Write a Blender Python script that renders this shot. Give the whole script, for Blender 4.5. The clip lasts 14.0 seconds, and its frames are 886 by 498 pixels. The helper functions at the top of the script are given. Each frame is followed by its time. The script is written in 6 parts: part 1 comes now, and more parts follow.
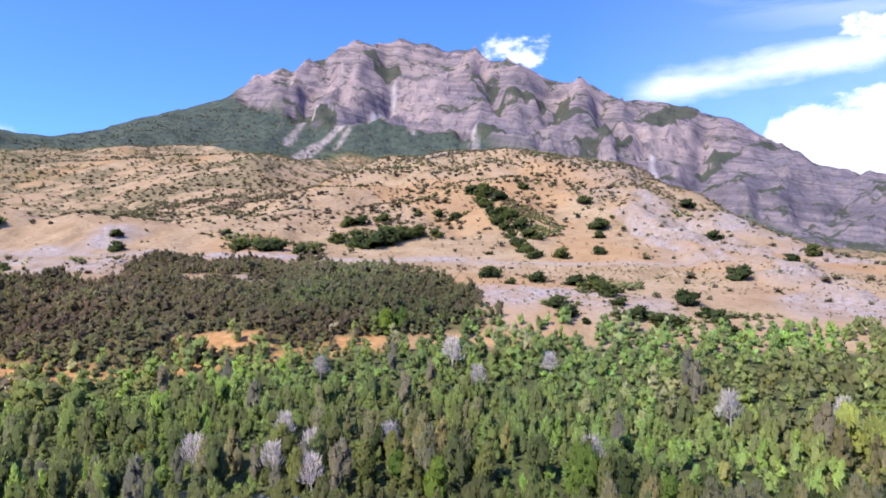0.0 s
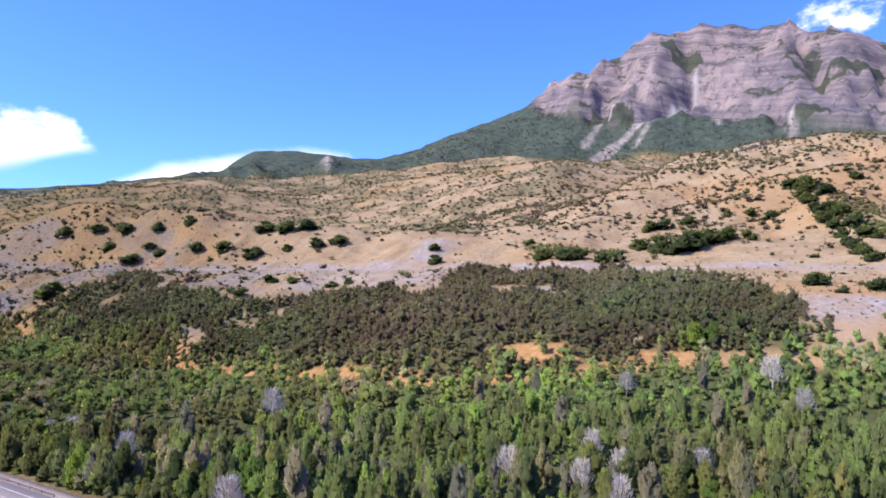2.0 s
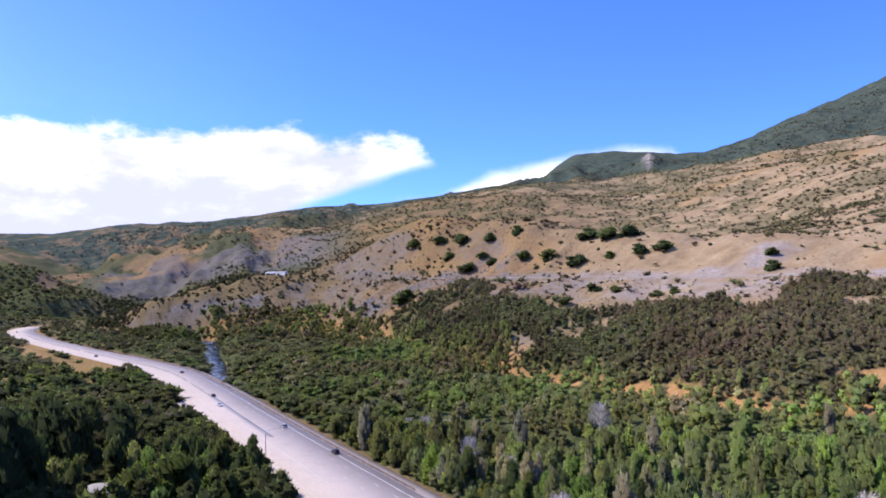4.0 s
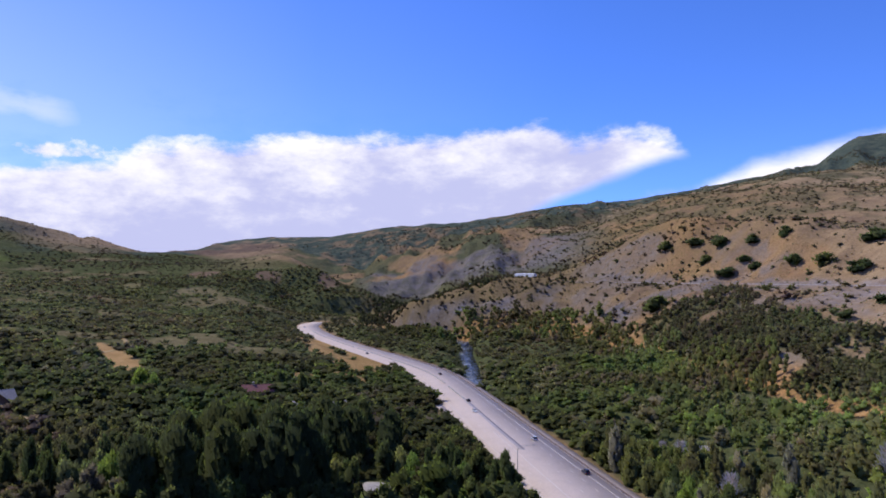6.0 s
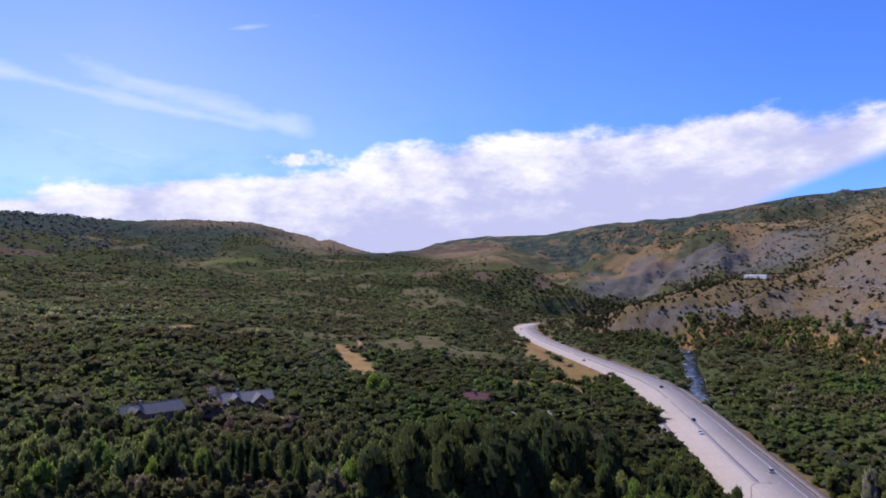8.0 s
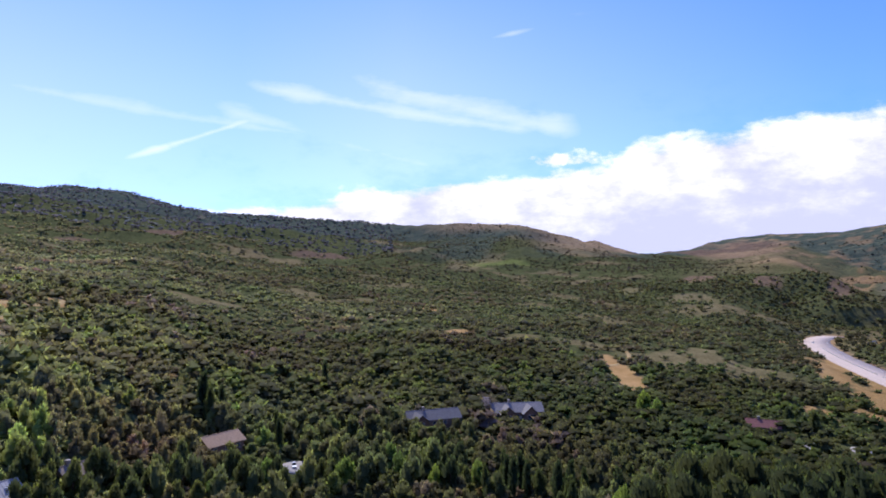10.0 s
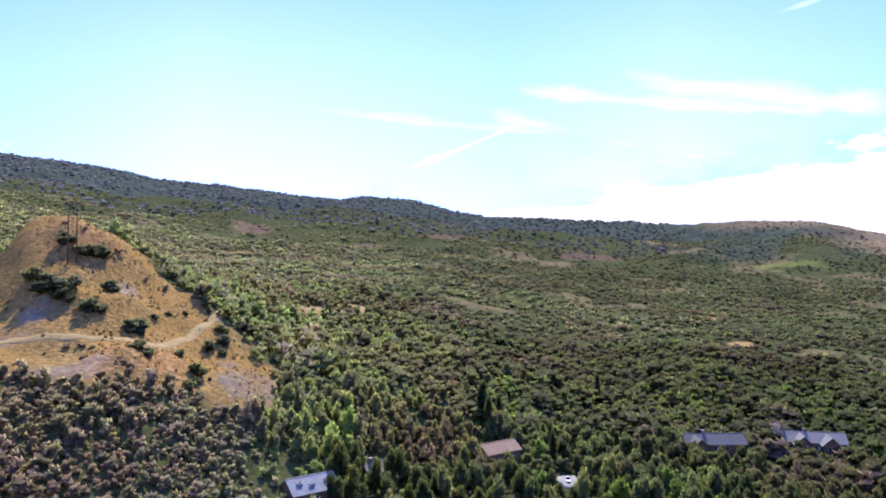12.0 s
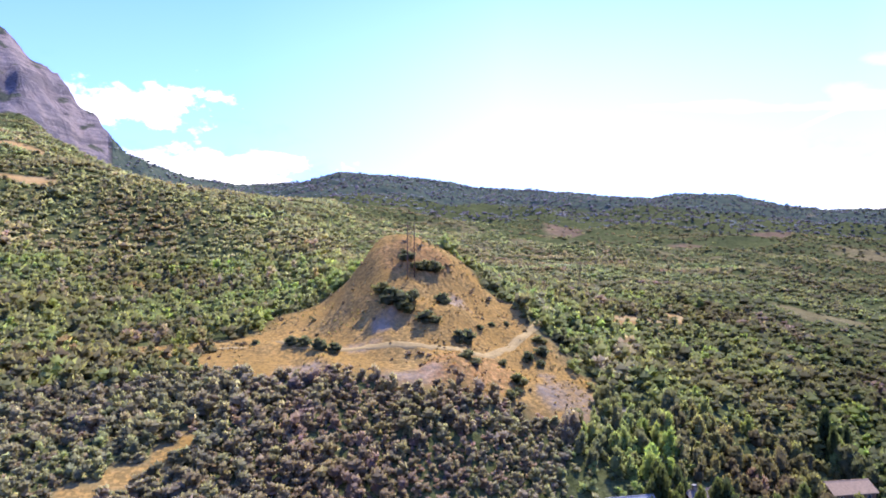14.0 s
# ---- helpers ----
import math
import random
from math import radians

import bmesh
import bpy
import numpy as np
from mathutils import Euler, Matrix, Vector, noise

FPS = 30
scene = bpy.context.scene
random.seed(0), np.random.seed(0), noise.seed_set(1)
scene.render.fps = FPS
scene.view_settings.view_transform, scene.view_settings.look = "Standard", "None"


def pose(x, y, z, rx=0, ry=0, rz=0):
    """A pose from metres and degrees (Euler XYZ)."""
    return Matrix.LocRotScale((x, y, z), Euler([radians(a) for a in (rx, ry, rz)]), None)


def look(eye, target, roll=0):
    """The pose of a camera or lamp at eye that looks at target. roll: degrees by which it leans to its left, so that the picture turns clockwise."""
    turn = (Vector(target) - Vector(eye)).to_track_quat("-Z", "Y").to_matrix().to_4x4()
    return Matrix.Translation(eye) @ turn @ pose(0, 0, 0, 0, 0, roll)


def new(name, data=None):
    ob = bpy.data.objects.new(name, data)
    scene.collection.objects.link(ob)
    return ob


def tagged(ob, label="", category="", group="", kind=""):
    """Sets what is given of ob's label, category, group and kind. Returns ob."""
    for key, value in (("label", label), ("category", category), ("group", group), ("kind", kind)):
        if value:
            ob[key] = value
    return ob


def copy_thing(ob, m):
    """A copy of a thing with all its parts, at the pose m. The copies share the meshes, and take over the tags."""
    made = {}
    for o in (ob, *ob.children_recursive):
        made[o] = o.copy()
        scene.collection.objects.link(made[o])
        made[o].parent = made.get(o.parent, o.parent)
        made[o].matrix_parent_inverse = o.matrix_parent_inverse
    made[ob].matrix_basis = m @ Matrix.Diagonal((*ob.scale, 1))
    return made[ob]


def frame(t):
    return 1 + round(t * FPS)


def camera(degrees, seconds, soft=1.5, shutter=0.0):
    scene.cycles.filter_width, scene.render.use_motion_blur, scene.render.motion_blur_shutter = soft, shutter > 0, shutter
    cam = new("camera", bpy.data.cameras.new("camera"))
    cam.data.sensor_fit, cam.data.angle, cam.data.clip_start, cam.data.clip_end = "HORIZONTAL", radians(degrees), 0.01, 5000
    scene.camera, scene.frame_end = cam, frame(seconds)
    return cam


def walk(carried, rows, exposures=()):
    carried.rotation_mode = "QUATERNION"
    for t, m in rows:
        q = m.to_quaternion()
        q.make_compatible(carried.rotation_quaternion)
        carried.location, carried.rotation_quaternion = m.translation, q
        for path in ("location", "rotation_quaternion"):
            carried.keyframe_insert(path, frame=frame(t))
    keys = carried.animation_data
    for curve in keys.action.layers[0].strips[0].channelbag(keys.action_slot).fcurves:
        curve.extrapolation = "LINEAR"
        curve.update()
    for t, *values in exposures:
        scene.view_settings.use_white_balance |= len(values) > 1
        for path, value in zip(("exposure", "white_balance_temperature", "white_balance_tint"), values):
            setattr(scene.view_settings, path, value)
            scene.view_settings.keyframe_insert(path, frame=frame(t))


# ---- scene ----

# ---- the camera and its path ----
cam = camera(64.44, 14.0, soft=1.8)


def flight(t, x, y, z, yaw, pitch, roll):
    """A row of the path: a hovering drone that turns left and climbs."""
    turn = Matrix.Rotation(radians(yaw), 4, "Z") @ Matrix.Rotation(radians(90 + pitch), 4, "X")
    return t, Matrix.Translation((x, y, z)) @ turn @ Matrix.Rotation(radians(roll), 4, "Z")


rows = [
    flight(0.0, 0.0, 0.0, 52.0, 0.00, 2.52, 0.96),
    flight(0.5, -0.1, -0.7, 53.3, 5.78, 2.44, 0.67),
    flight(1.0, 0.0, -1.4, 54.7, 12.42, 2.38, 0.52),
    flight(1.5, 0.1, -2.3, 56.2, 18.59, 2.36, 0.32),
    flight(2.0, 0.4, -3.2, 57.7, 24.17, 2.35, 0.08),
    flight(2.5, 0.9, -4.2, 59.2, 30.24, 2.31, -0.09),
    flight(3.0, 1.6, -5.2, 60.8, 37.03, 2.34, -0.31),
    flight(3.5, 2.4, -6.0, 62.6, 43.90, 2.37, -0.42),
    flight(6.0, 4.6, -7.6, 73.0, 70.02, 2.23, -0.24),
    flight(6.5, 5.1, -7.8, 75.2, 75.05, 2.16, -0.31),
    flight(7.0, 5.6, -8.1, 77.5, 79.39, 2.09, -0.36),
    flight(7.5, 6.2, -8.5, 79.9, 82.04, 2.00, -0.41),
    flight(8.0, 6.6, -9.0, 82.3, 87.33, 2.01, -0.39),
    flight(10.5, 7.8, -10.7, 92.9, 114.00, 1.99, -0.08),
    flight(11.0, 8.7, -10.5, 94.7, 119.63, 2.00, -0.10),
    flight(11.5, 9.4, -10.1, 96.5, 125.17, 2.01, -0.12),
    flight(12.0, 10.0, -9.7, 98.1, 130.36, 2.00, -0.06),
    flight(12.5, 10.5, -9.5, 99.7, 135.63, 1.98, -0.07),
    flight(13.0, 10.9, -9.5, 101.2, 141.44, 2.01, -0.17),
    flight(13.5, 11.4, -9.5, 102.6, 147.72, 2.02, -0.23),
    flight(14.0, 11.8, -9.6, 104.0, 155.28, 2.06, -0.29),
]
walk(cam, rows, exposures=[(0.0, 0.68), (2.0, 0.62), (3.5, 0.52), (6.0, -0.18), (8.0, -0.18), (10.5, 0.28), (11.0, 0.42), (12.0, 0.76), (14.0, 1.06)])

# ---- sun and sky ----
SUN_BEARING, SUN_HEIGHT = 128.0, 50.0  # degrees, the bearing counted to the left from +y


def toward(bearing, height):
    b, h = radians(bearing), radians(height)
    return Vector((-math.sin(b) * math.cos(h), math.cos(b) * math.cos(h), math.sin(h)))


sun = new("sun", bpy.data.lights.new("sun", "SUN"))
sun.data.energy, sun.data.angle, sun.data.color = 3.45, radians(0.53), (1.0, 0.955, 0.88)
sun.matrix_world = look(toward(SUN_BEARING, SUN_HEIGHT) * 100, (0, 0, 0))

world = bpy.data.worlds.new("sky")
scene.world = world
world.use_nodes = True
wn, wl = world.node_tree.nodes, world.node_tree.links
wn.clear()
w_out = wn.new("ShaderNodeOutputWorld")
w_bg = wn.new("ShaderNodeBackground")
w_bg.inputs["Strength"].default_value = 0.122
w_sky = wn.new("ShaderNodeTexSky")
w_sky.sky_type = "NISHITA"
w_sky.sun_disc = False
w_sky.sun_elevation, w_sky.sun_rotation = radians(SUN_HEIGHT), radians(-SUN_BEARING)
w_sky.altitude, w_sky.air_density, w_sky.dust_density, w_sky.ozone_density = 1500, 1.0, 0.3, 3.0


def w_math(op, *values):
    m = wn.new("ShaderNodeMath")
    m.operation = op
    for k, v in enumerate(values):
        if hasattr(v, "default_value"):
            wl.new(v, m.inputs[k])
        else:
            m.inputs[k].default_value = v
    return m.outputs[0]


def w_curve(bearing, *stops):
    """A height in degrees that follows the bearing."""
    ramp = wn.new("ShaderNodeValToRGB")
    el = ramp.color_ramp.elements
    while len(el) < len(stops):
        el.new(0.5)
    for e, (b, h) in zip(el, stops):
        e.position, e.color = (b + 60) / 280, (h / 40,) * 3 + (1,)
    wl.new(w_math("MULTIPLY_ADD", bearing, 1 / 280, 60 / 280), ramp.inputs[0])
    return w_math("MULTIPLY", ramp.outputs[0], 40.0)


def w_step(value, a, b):
    m = wn.new("ShaderNodeMapRange")
    m.interpolation_type = "SMOOTHSTEP"
    wl.new(value, m.inputs[0])
    m.inputs[1].default_value, m.inputs[2].default_value = a, b
    return m.outputs[0]


def w_noise(size, detail, stretch, rough=0.6):
    mp = wn.new("ShaderNodeMapping")
    mp.inputs["Scale"].default_value = stretch
    wl.new(w_way, mp.inputs["Vector"])
    t = wn.new("ShaderNodeTexNoise")
    t.inputs["Scale"].default_value, t.inputs["Detail"].default_value, t.inputs["Roughness"].default_value = size, detail, rough
    wl.new(mp.outputs[0], t.inputs["Vector"])
    return w_math("SUBTRACT", t.outputs["Fac"], 0.5)


w_way = wn.new("ShaderNodeTexCoord").outputs["Generated"]
w_xyz = wn.new("ShaderNodeSeparateXYZ")
wl.new(w_way, w_xyz.inputs[0])
wx, wy, wz = w_xyz.outputs
bearing = w_math("MULTIPLY", w_math("ARCTAN2", w_math("MULTIPLY", wx, -1.0), wy), 180 / math.pi)
bearing = w_math("ADD", bearing, w_math("MULTIPLY", w_math("LESS_THAN", bearing, -60.0), 360.0))
height = w_math("MULTIPLY", w_math("ARCSINE", wz), 180 / math.pi)
fluff, wisp, puff = w_noise(9.0, 8.0, (1, 1, 2.2), 0.62), w_noise(2.6, 8.0, (0.9, 1.3, 9.0), 0.58), w_noise(26.0, 5.0, (1, 1, 1.5))
# the long bank over the canyon and the low clouds on both sides of it
top = w_curve(bearing, (-33, 14.4), (-25, 12.6), (-23.4, 9), (-21, 2), (49, 2), (50.4, 9.3), (52, 10.6), (53.6, 11.3), (56, 12.2), (59.3, 11.9), (62, 12.9),
              (70, 12.0), (81, 11.6), (90, 10.9), (93, 10.4), (95, 9.0), (98, 9.0), (103, 8.2), (108, 8.4), (116, 7.0), (130, 4.6), (160, 3.0), (166, 7.5), (178, 9.5), (190, 11.0))
base = w_curve(bearing, (-33, 5), (45, 5), (49, 9.4), (51, 9.3), (57, 7.4), (63, 5.0), (68, 1.0), (160, 1.0), (190, 2.0))
low_top = w_curve(bearing, (28, 1), (31, 10.2), (35, 10.6), (40, 9.8), (46, 9.0), (50, 7.2), (54, 6.6), (57, 5.2), (59, 1))
ragged = w_math("MULTIPLY", fluff, 5.0)
bank = w_math("MULTIPLY", w_step(w_math("ADD", w_math("SUBTRACT", top, height), ragged), -0.1, 1.3),
              w_step(w_math("SUBTRACT", w_math("SUBTRACT", height, base), w_math("MULTIPLY", ragged, 0.3)), -0.5, 0.8))
bank = w_math("MAXIMUM", bank, w_step(w_math("ADD", w_math("SUBTRACT", low_top, height), w_math("MULTIPLY", ragged, 0.35)), -0.1, 1.6))
# thin high streaks, thicker to the south
veil_low = w_curve(bearing, (-30, 17), (-20, 20), (-12, 30), (90, 30), (95, 15), (105, 13.0), (120, 10), (150, 6), (190, 9))
veil = w_math("MULTIPLY", w_step(w_math("ADD", wisp, w_math("MULTIPLY", w_noise(1.6, 3.0, (1, 1, 2)), 0.8)), -0.02, 0.22), w_step(w_math("SUBTRACT", height, veil_low), -3.0, 4.0))
glare = w_curve(bearing, (-33, 6), (-10, 0), (60, 0), (80, 2), (100, 8), (112, 12), (125, 9), (140, 12), (150, 13), (160, 9), (172, 5), (190, 4))
veil = w_math("MAXIMUM", w_math("MULTIPLY", veil, w_curve(bearing, (-33, 26), (-14, 8), (-10, 0), (70, 0), (95, 12), (110, 16), (130, 14), (190, 12))), 0.0)
veil = w_math("MULTIPLY", veil, 1 / 90)
haze = w_math("MULTIPLY", w_math("MULTIPLY", glare, 1 / 40), w_step(w_math("MULTIPLY", height, -1.0), -34.0, -6.0))


def w_puff(b, h, rb, rh):
    """One small heap of cloud."""
    d = w_math("SQRT", w_math("ADD", w_math("POWER", w_math("DIVIDE", w_math("SUBTRACT", bearing, b), rb), 2.0), w_math("POWER", w_math("DIVIDE", w_math("SUBTRACT", height, h), rh), 2.0)))
    return w_step(w_math("ADD", w_math("MULTIPLY", d, -1.0), w_math("ADD", w_math("MULTIPLY", puff, 2.8), w_math("MULTIPLY", fluff, 2.2))), -1.1, -0.1)


def w_trail(b0, h0, b1, h1, wide, dense):
    """A thin high streak between two bearings and heights, frayed along its edges."""
    length = math.hypot(b1 - b0, h1 - h0)
    ub, uh = (b1 - b0) / length, (h1 - h0) / length
    pb, ph = w_math("SUBTRACT", bearing, b0), w_math("SUBTRACT", height, h0)
    along_it = w_math("ADD", w_math("MULTIPLY", pb, ub), w_math("MULTIPLY", ph, uh))
    off = w_math("ABSOLUTE", w_math("SUBTRACT", w_math("MULTIPLY", pb, uh), w_math("MULTIPLY", ph, ub)))
    ends = w_step(w_math("SUBTRACT", length / 2, w_math("ABSOLUTE", w_math("SUBTRACT", along_it, length / 2))), -1.5, 3.0)
    soft = w_step(w_math("ADD", w_math("MULTIPLY", off, -1.0 / wide), w_math("ADD", w_math("MULTIPLY", fluff, 2.4), w_math("MULTIPLY", wisp, 2.0))), -1.9, 0.5)
    return w_math("MULTIPLY", w_math("MULTIPLY", soft, ends), dense * 0.75)


clouds = bank
for trail in ((117, 15.8, 97, 11.0, 1.3, 0.6), (118, 11.8, 105, 8.8, 1.1, 0.42), (134, 8.2, 123, 12.4, 0.35, 0.75), (142, 13.2, 115, 10.6, 0.7, 0.5), (125, 14.8, 100, 11.3, 0.8, 0.6), (128, 13.2, 108, 8.3, 1.0, 0.5),
              (105, 18.6, 100.8, 19.3, 0.2, 0.5), (-15, 14.6, -34, 16.6, 1.1, 0.85)):
    clouds = w_math("MAXIMUM", clouds, w_trail(*trail))
for spot in ((-5.6, 17.9, 2.6, 1.5), (-24.5, 23.6, 6.5, 2.0), (99, 8.9, 4.2, 0.75), (179.5, 12.9, 7.5, 1.7), (172, 8.6, 9.0, 1.3), (-31.5, 18, 2.5, 1.0)):
    clouds = w_math("MAXIMUM", clouds, w_puff(*spot))
clouds = w_math("MINIMUM", w_math("MAXIMUM", w_math("MAXIMUM", clouds, veil), haze), 1.0)
w_tint = wn.new("ShaderNodeMix")
w_tint.data_type, w_tint.blend_type = "RGBA", "MULTIPLY"
w_tint.inputs[0].default_value = 1.0
wl.new(w_sky.outputs[0], w_tint.inputs[6])
w_tint.inputs[7].default_value = (0.605, 0.945, 1.95, 1)
w_white = wn.new("ShaderNodeMix")
w_white.data_type = "RGBA"
wl.new(w_step(w_math("ADD", w_math("MULTIPLY", fluff, 3.0), w_math("MULTIPLY", w_math("SUBTRACT", top, height), -0.12)), -0.9, 0.35), w_white.inputs[0])
w_white.inputs[6].default_value, w_white.inputs[7].default_value = (5.3, 5.5, 8.4, 1), (10.2, 10.0, 10.5, 1)
w_mix = wn.new("ShaderNodeMix")
w_mix.data_type = "RGBA"
wl.new(clouds, w_mix.inputs[0])
wl.new(w_tint.outputs[2], w_mix.inputs[6])
wl.new(w_white.outputs[2], w_mix.inputs[7])
wl.new(w_mix.outputs[2], w_bg.inputs["Color"])
wl.new(w_bg.outputs[0], w_out.inputs["Surface"])

# ---- noise on arrays ----


def lattice(ix, iy, seed):
    h = (ix.astype(np.int64) * 374761393 + iy.astype(np.int64) * 668265263 + seed * 982451653) & 0x7FFFFFFF
    h = ((h ^ (h >> 13)) * 1274126177) & 0x7FFFFFFF
    return ((h ^ (h >> 16)) & 0xFFFF) / 65535.0


def vnoise(x, y, seed):
    ix, iy = np.floor(x), np.floor(y)
    fx, fy = x - ix, y - iy
    fx, fy = fx * fx * (3 - 2 * fx), fy * fy * (3 - 2 * fy)
    a, b = lattice(ix, iy, seed), lattice(ix + 1, iy, seed)
    c, d = lattice(ix, iy + 1, seed), lattice(ix + 1, iy + 1, seed)
    return (a * (1 - fx) + b * fx) * (1 - fy) + (c * (1 - fx) + d * fx) * fy


def fbm(x, y, size, octaves=4, seed=0):
    """Values round 0, about -1 to 1."""
    total, amp, weight = 0.0, 1.0, 0.0
    for k in range(octaves):
        total = total + amp * (vnoise(x / size + 17.3 * k, y / size - 9.1 * k, seed + k) * 2 - 1)
        weight += amp
        amp, size = amp * 0.52, size / 2.03
    return total / weight * 1.5


def ridged(x, y, size, octaves=4, seed=0):
    total, amp, weight = 0.0, 1.0, 0.0
    for k in range(octaves):
        total = total + amp * (1 - np.abs(vnoise(x / size + 5.7 * k, y / size + 3.3 * k, seed + k) * 2 - 1))
        weight += amp
        amp, size = amp * 0.5, size / 2.1
    return total / weight


def smooth(v, a, b):
    t = np.clip((v - a) / (b - a), 0, 1)
    return t * t * (3 - 2 * t)


# ---- the lie of the land: profiles of the valley on bearings, near to far (range, height) ----
stations = []


def station(bearing, *pairs):
    stations.append((bearing, pairs))


station(-60, (150, -2), (340, 22), (370, 32), (520, 50), (560, 55), (700, 70), (1200, 70), (2200, 120), (2800, 180))
station(-32, (150, -2), (340, 24), (380, 34), (500, 53), (540, 57), (650, 74), (1200, 70), (2000, 90), (2700, 150))
station(-25, (150, -2), (330, 24), (370, 35), (500, 62), (540, 68), (750, 107), (1200, 90), (1900, 120), (2600, 200))
station(-15, (150, -2), (310, 25), (345, 36), (480, 63), (515, 70), (1000, 207), (1300, 190), (1900, 220), (2500, 330))
station(-5, (150, -2), (300, 24), (335, 37), (472, 62), (500, 67), (1050, 244), (1350, 230), (1900, 270), (2450, 400))
station(5, (150, -2), (298, 22), (330, 35), (470, 62), (496, 65), (1100, 238), (1350, 240), (1900, 310), (2450, 440))
station(15, (150, -2), (290, 17), (318, 30), (486, 62), (508, 65), (640, 103), (900, 150), (1500, 300), (2350, 450))
station(25, (150, -2), (296, 11), (322, 23), (516, 63), (540, 65), (650, 101), (820, 105), (1900, 348), (2350, 430))
station(35, (160, -2), (335, 9), (365, 22), (572, 63), (598, 65), (720, 110), (1000, 112), (1700, 232), (2600, 417))
station(45, (170, -1), (415, 5), (450, 20), (665, 63), (692, 65), (840, 135), (1100, 130), (1800, 260), (2500, 373))
station(52, (180, -1), (515, 5), (560, 20), (765, 63), (795, 65), (980, 148), (1300, 150), (2000, 278), (2700, 376))
station(56, (190, 0), (610, 5), (670, 22), (850, 63), (880, 65), (1030, 120), (1350, 125), (1800, 204), (2500, 285))
station(60, (200, 0), (720, 5), (790, 25), (945, 63), (980, 65), (1080, 84), (1320, 80), (1700, 155), (2300, 240))
station(63, (210, 0), (760, 5), (825, 28), (948, 62), (1080, 65), (1260, 74), (1480, 74), (1850, 170), (2350, 235))
station(66, (220, 0), (790, 5), (850, 30), (950, 60), (1120, 66), (1300, 62), (1560, 96), (2000, 200), (2450, 196))
station(70, (225, 0), (815, 4), (865, 18), (950, 45), (1050, 44), (1290, 36), (1600, 74), (2000, 174), (2450, 164))
station(73, (230, 0), (850, 3), (882, 13), (930, 38), (1010, 24), (1290, 12), (1600, 50), (2050, 142), (2450, 132))
station(75.2, (240, 0), (920, 3), (1000, 4), (1200, 6), (1290, 8), (1400, 16), (1650, 52), (2100, 116), (2500, 112))
station(76, (245, 0), (960, 4), (1240, 6), (1272, 8), (1292, 39), (1420, 42), (1680, 60), (2150, 106), (2550, 110))
station(78, (250, 0), (980, 4), (1240, 6), (1272, 8), (1292, 39), (1420, 47), (1650, 50), (2150, 84), (2600, 120))
station(80.6, (250, 1), (800, 6), (1240, 8), (1276, 12), (1300, 38), (1580, 90), (1760, 74), (2200, 90), (2750, 150))
station(83, (250, 1), (700, 8), (1080, 6), (1260, 20), (1480, 78), (1640, 121), (1840, 98), (2300, 120), (2900, 185))
station(88, (250, 2), (370, 10), (600, 18), (950, 22), (1300, 52), (1680, 102), (1900, 86), (2300, 112), (2800, 150))
station(95, (250, 4), (400, 14), (700, 26), (1100, 34), (1500, 74), (1750, 100), (1900, 112), (2200, 138), (2400, 155))
station(103, (230, 5), (370, 13), (600, 30), (1100, 42), (1500, 74), (1700, 95), (1900, 118), (2050, 160), (2200, 205))
station(112, (200, 6), (310, 18), (450, 30), (700, 44), (1100, 61), (1500, 86), (2000, 140), (2250, 170), (2500, 203))
station(122, (180, 6), (286, 13), (400, 29), (600, 41), (900, 57), (1300, 87), (1800, 135), (2100, 175), (2400, 217))
station(132, (160, 8), (250, 18), (330, 42), (450, 55), (600, 75), (900, 94), (1400, 131), (2100, 206), (2700, 302))
station(140, (150, 10), (220, 24), (290, 48), (400, 61), (520, 82), (800, 94), (1300, 133), (2000, 225), (2600, 326))
station(149.3, (140, 12), (200, 26), (265, 52), (330, 73), (352, 78), (480, 92), (900, 108), (1900, 222), (2700, 345))
station(152, (136, 13), (198, 27), (262, 55), (328, 76), (356, 89), (470, 93), (800, 106), (1800, 214), (2650, 343))
station(154.9, (130, 14), (192, 29), (252, 60), (308, 76), (336, 87), (376, 105), (460, 96), (1500, 198), (2550, 339))
station(157.2, (126, 15), (189, 31), (247, 63), (286, 77), (320, 92), (378, 118), (450, 102), (1400, 194), (2500, 350))
station(160, (122, 16), (186, 32), (244, 63), (283, 77), (316, 93), (374, 126), (450, 108), (1400, 202), (2500, 368))
station(162.6, (120, 16), (185, 33), (243, 63), (282, 77), (314, 92), (376, 126), (450, 110), (1400, 205), (2500, 372))
station(164.6, (117, 17), (185, 35), (243, 63), (282, 75), (310, 84), (360, 104), (420, 103), (900, 180), (2500, 372))
station(167, (114, 18), (185, 37), (243, 63), (284, 73), (308, 76), (347, 84), (400, 89), (720, 160), (2500, 360))
station(171.2, (110, 20), (185, 40), (243, 64), (287, 74), (330, 75), (385, 80), (450, 85), (750, 176), (2400, 300))
station(179.6, (105, 22), (180, 44), (240, 63), (290, 70), (350, 72), (420, 79), (520, 98), (760, 196), (2100, 300))
station(186, (105, 24), (175, 45), (240, 60), (290, 68), (350, 69), (420, 84), (520, 106), (880, 238), (2000, 480))
station(200, (105, 26), (175, 45), (240, 60), (290, 70), (350, 76), (420, 95), (520, 118), (900, 265), (2000, 540))
station(230, (120, 10), (200, 30), (260, 42), (320, 52), (380, 60), (450, 72), (560, 90), (900, 180), (2200, 320))
station(265, (150, 0), (240, 6), (320, 14), (420, 20), (520, 26), (650, 34), (900, 44), (1500, 70), (2600, 110))
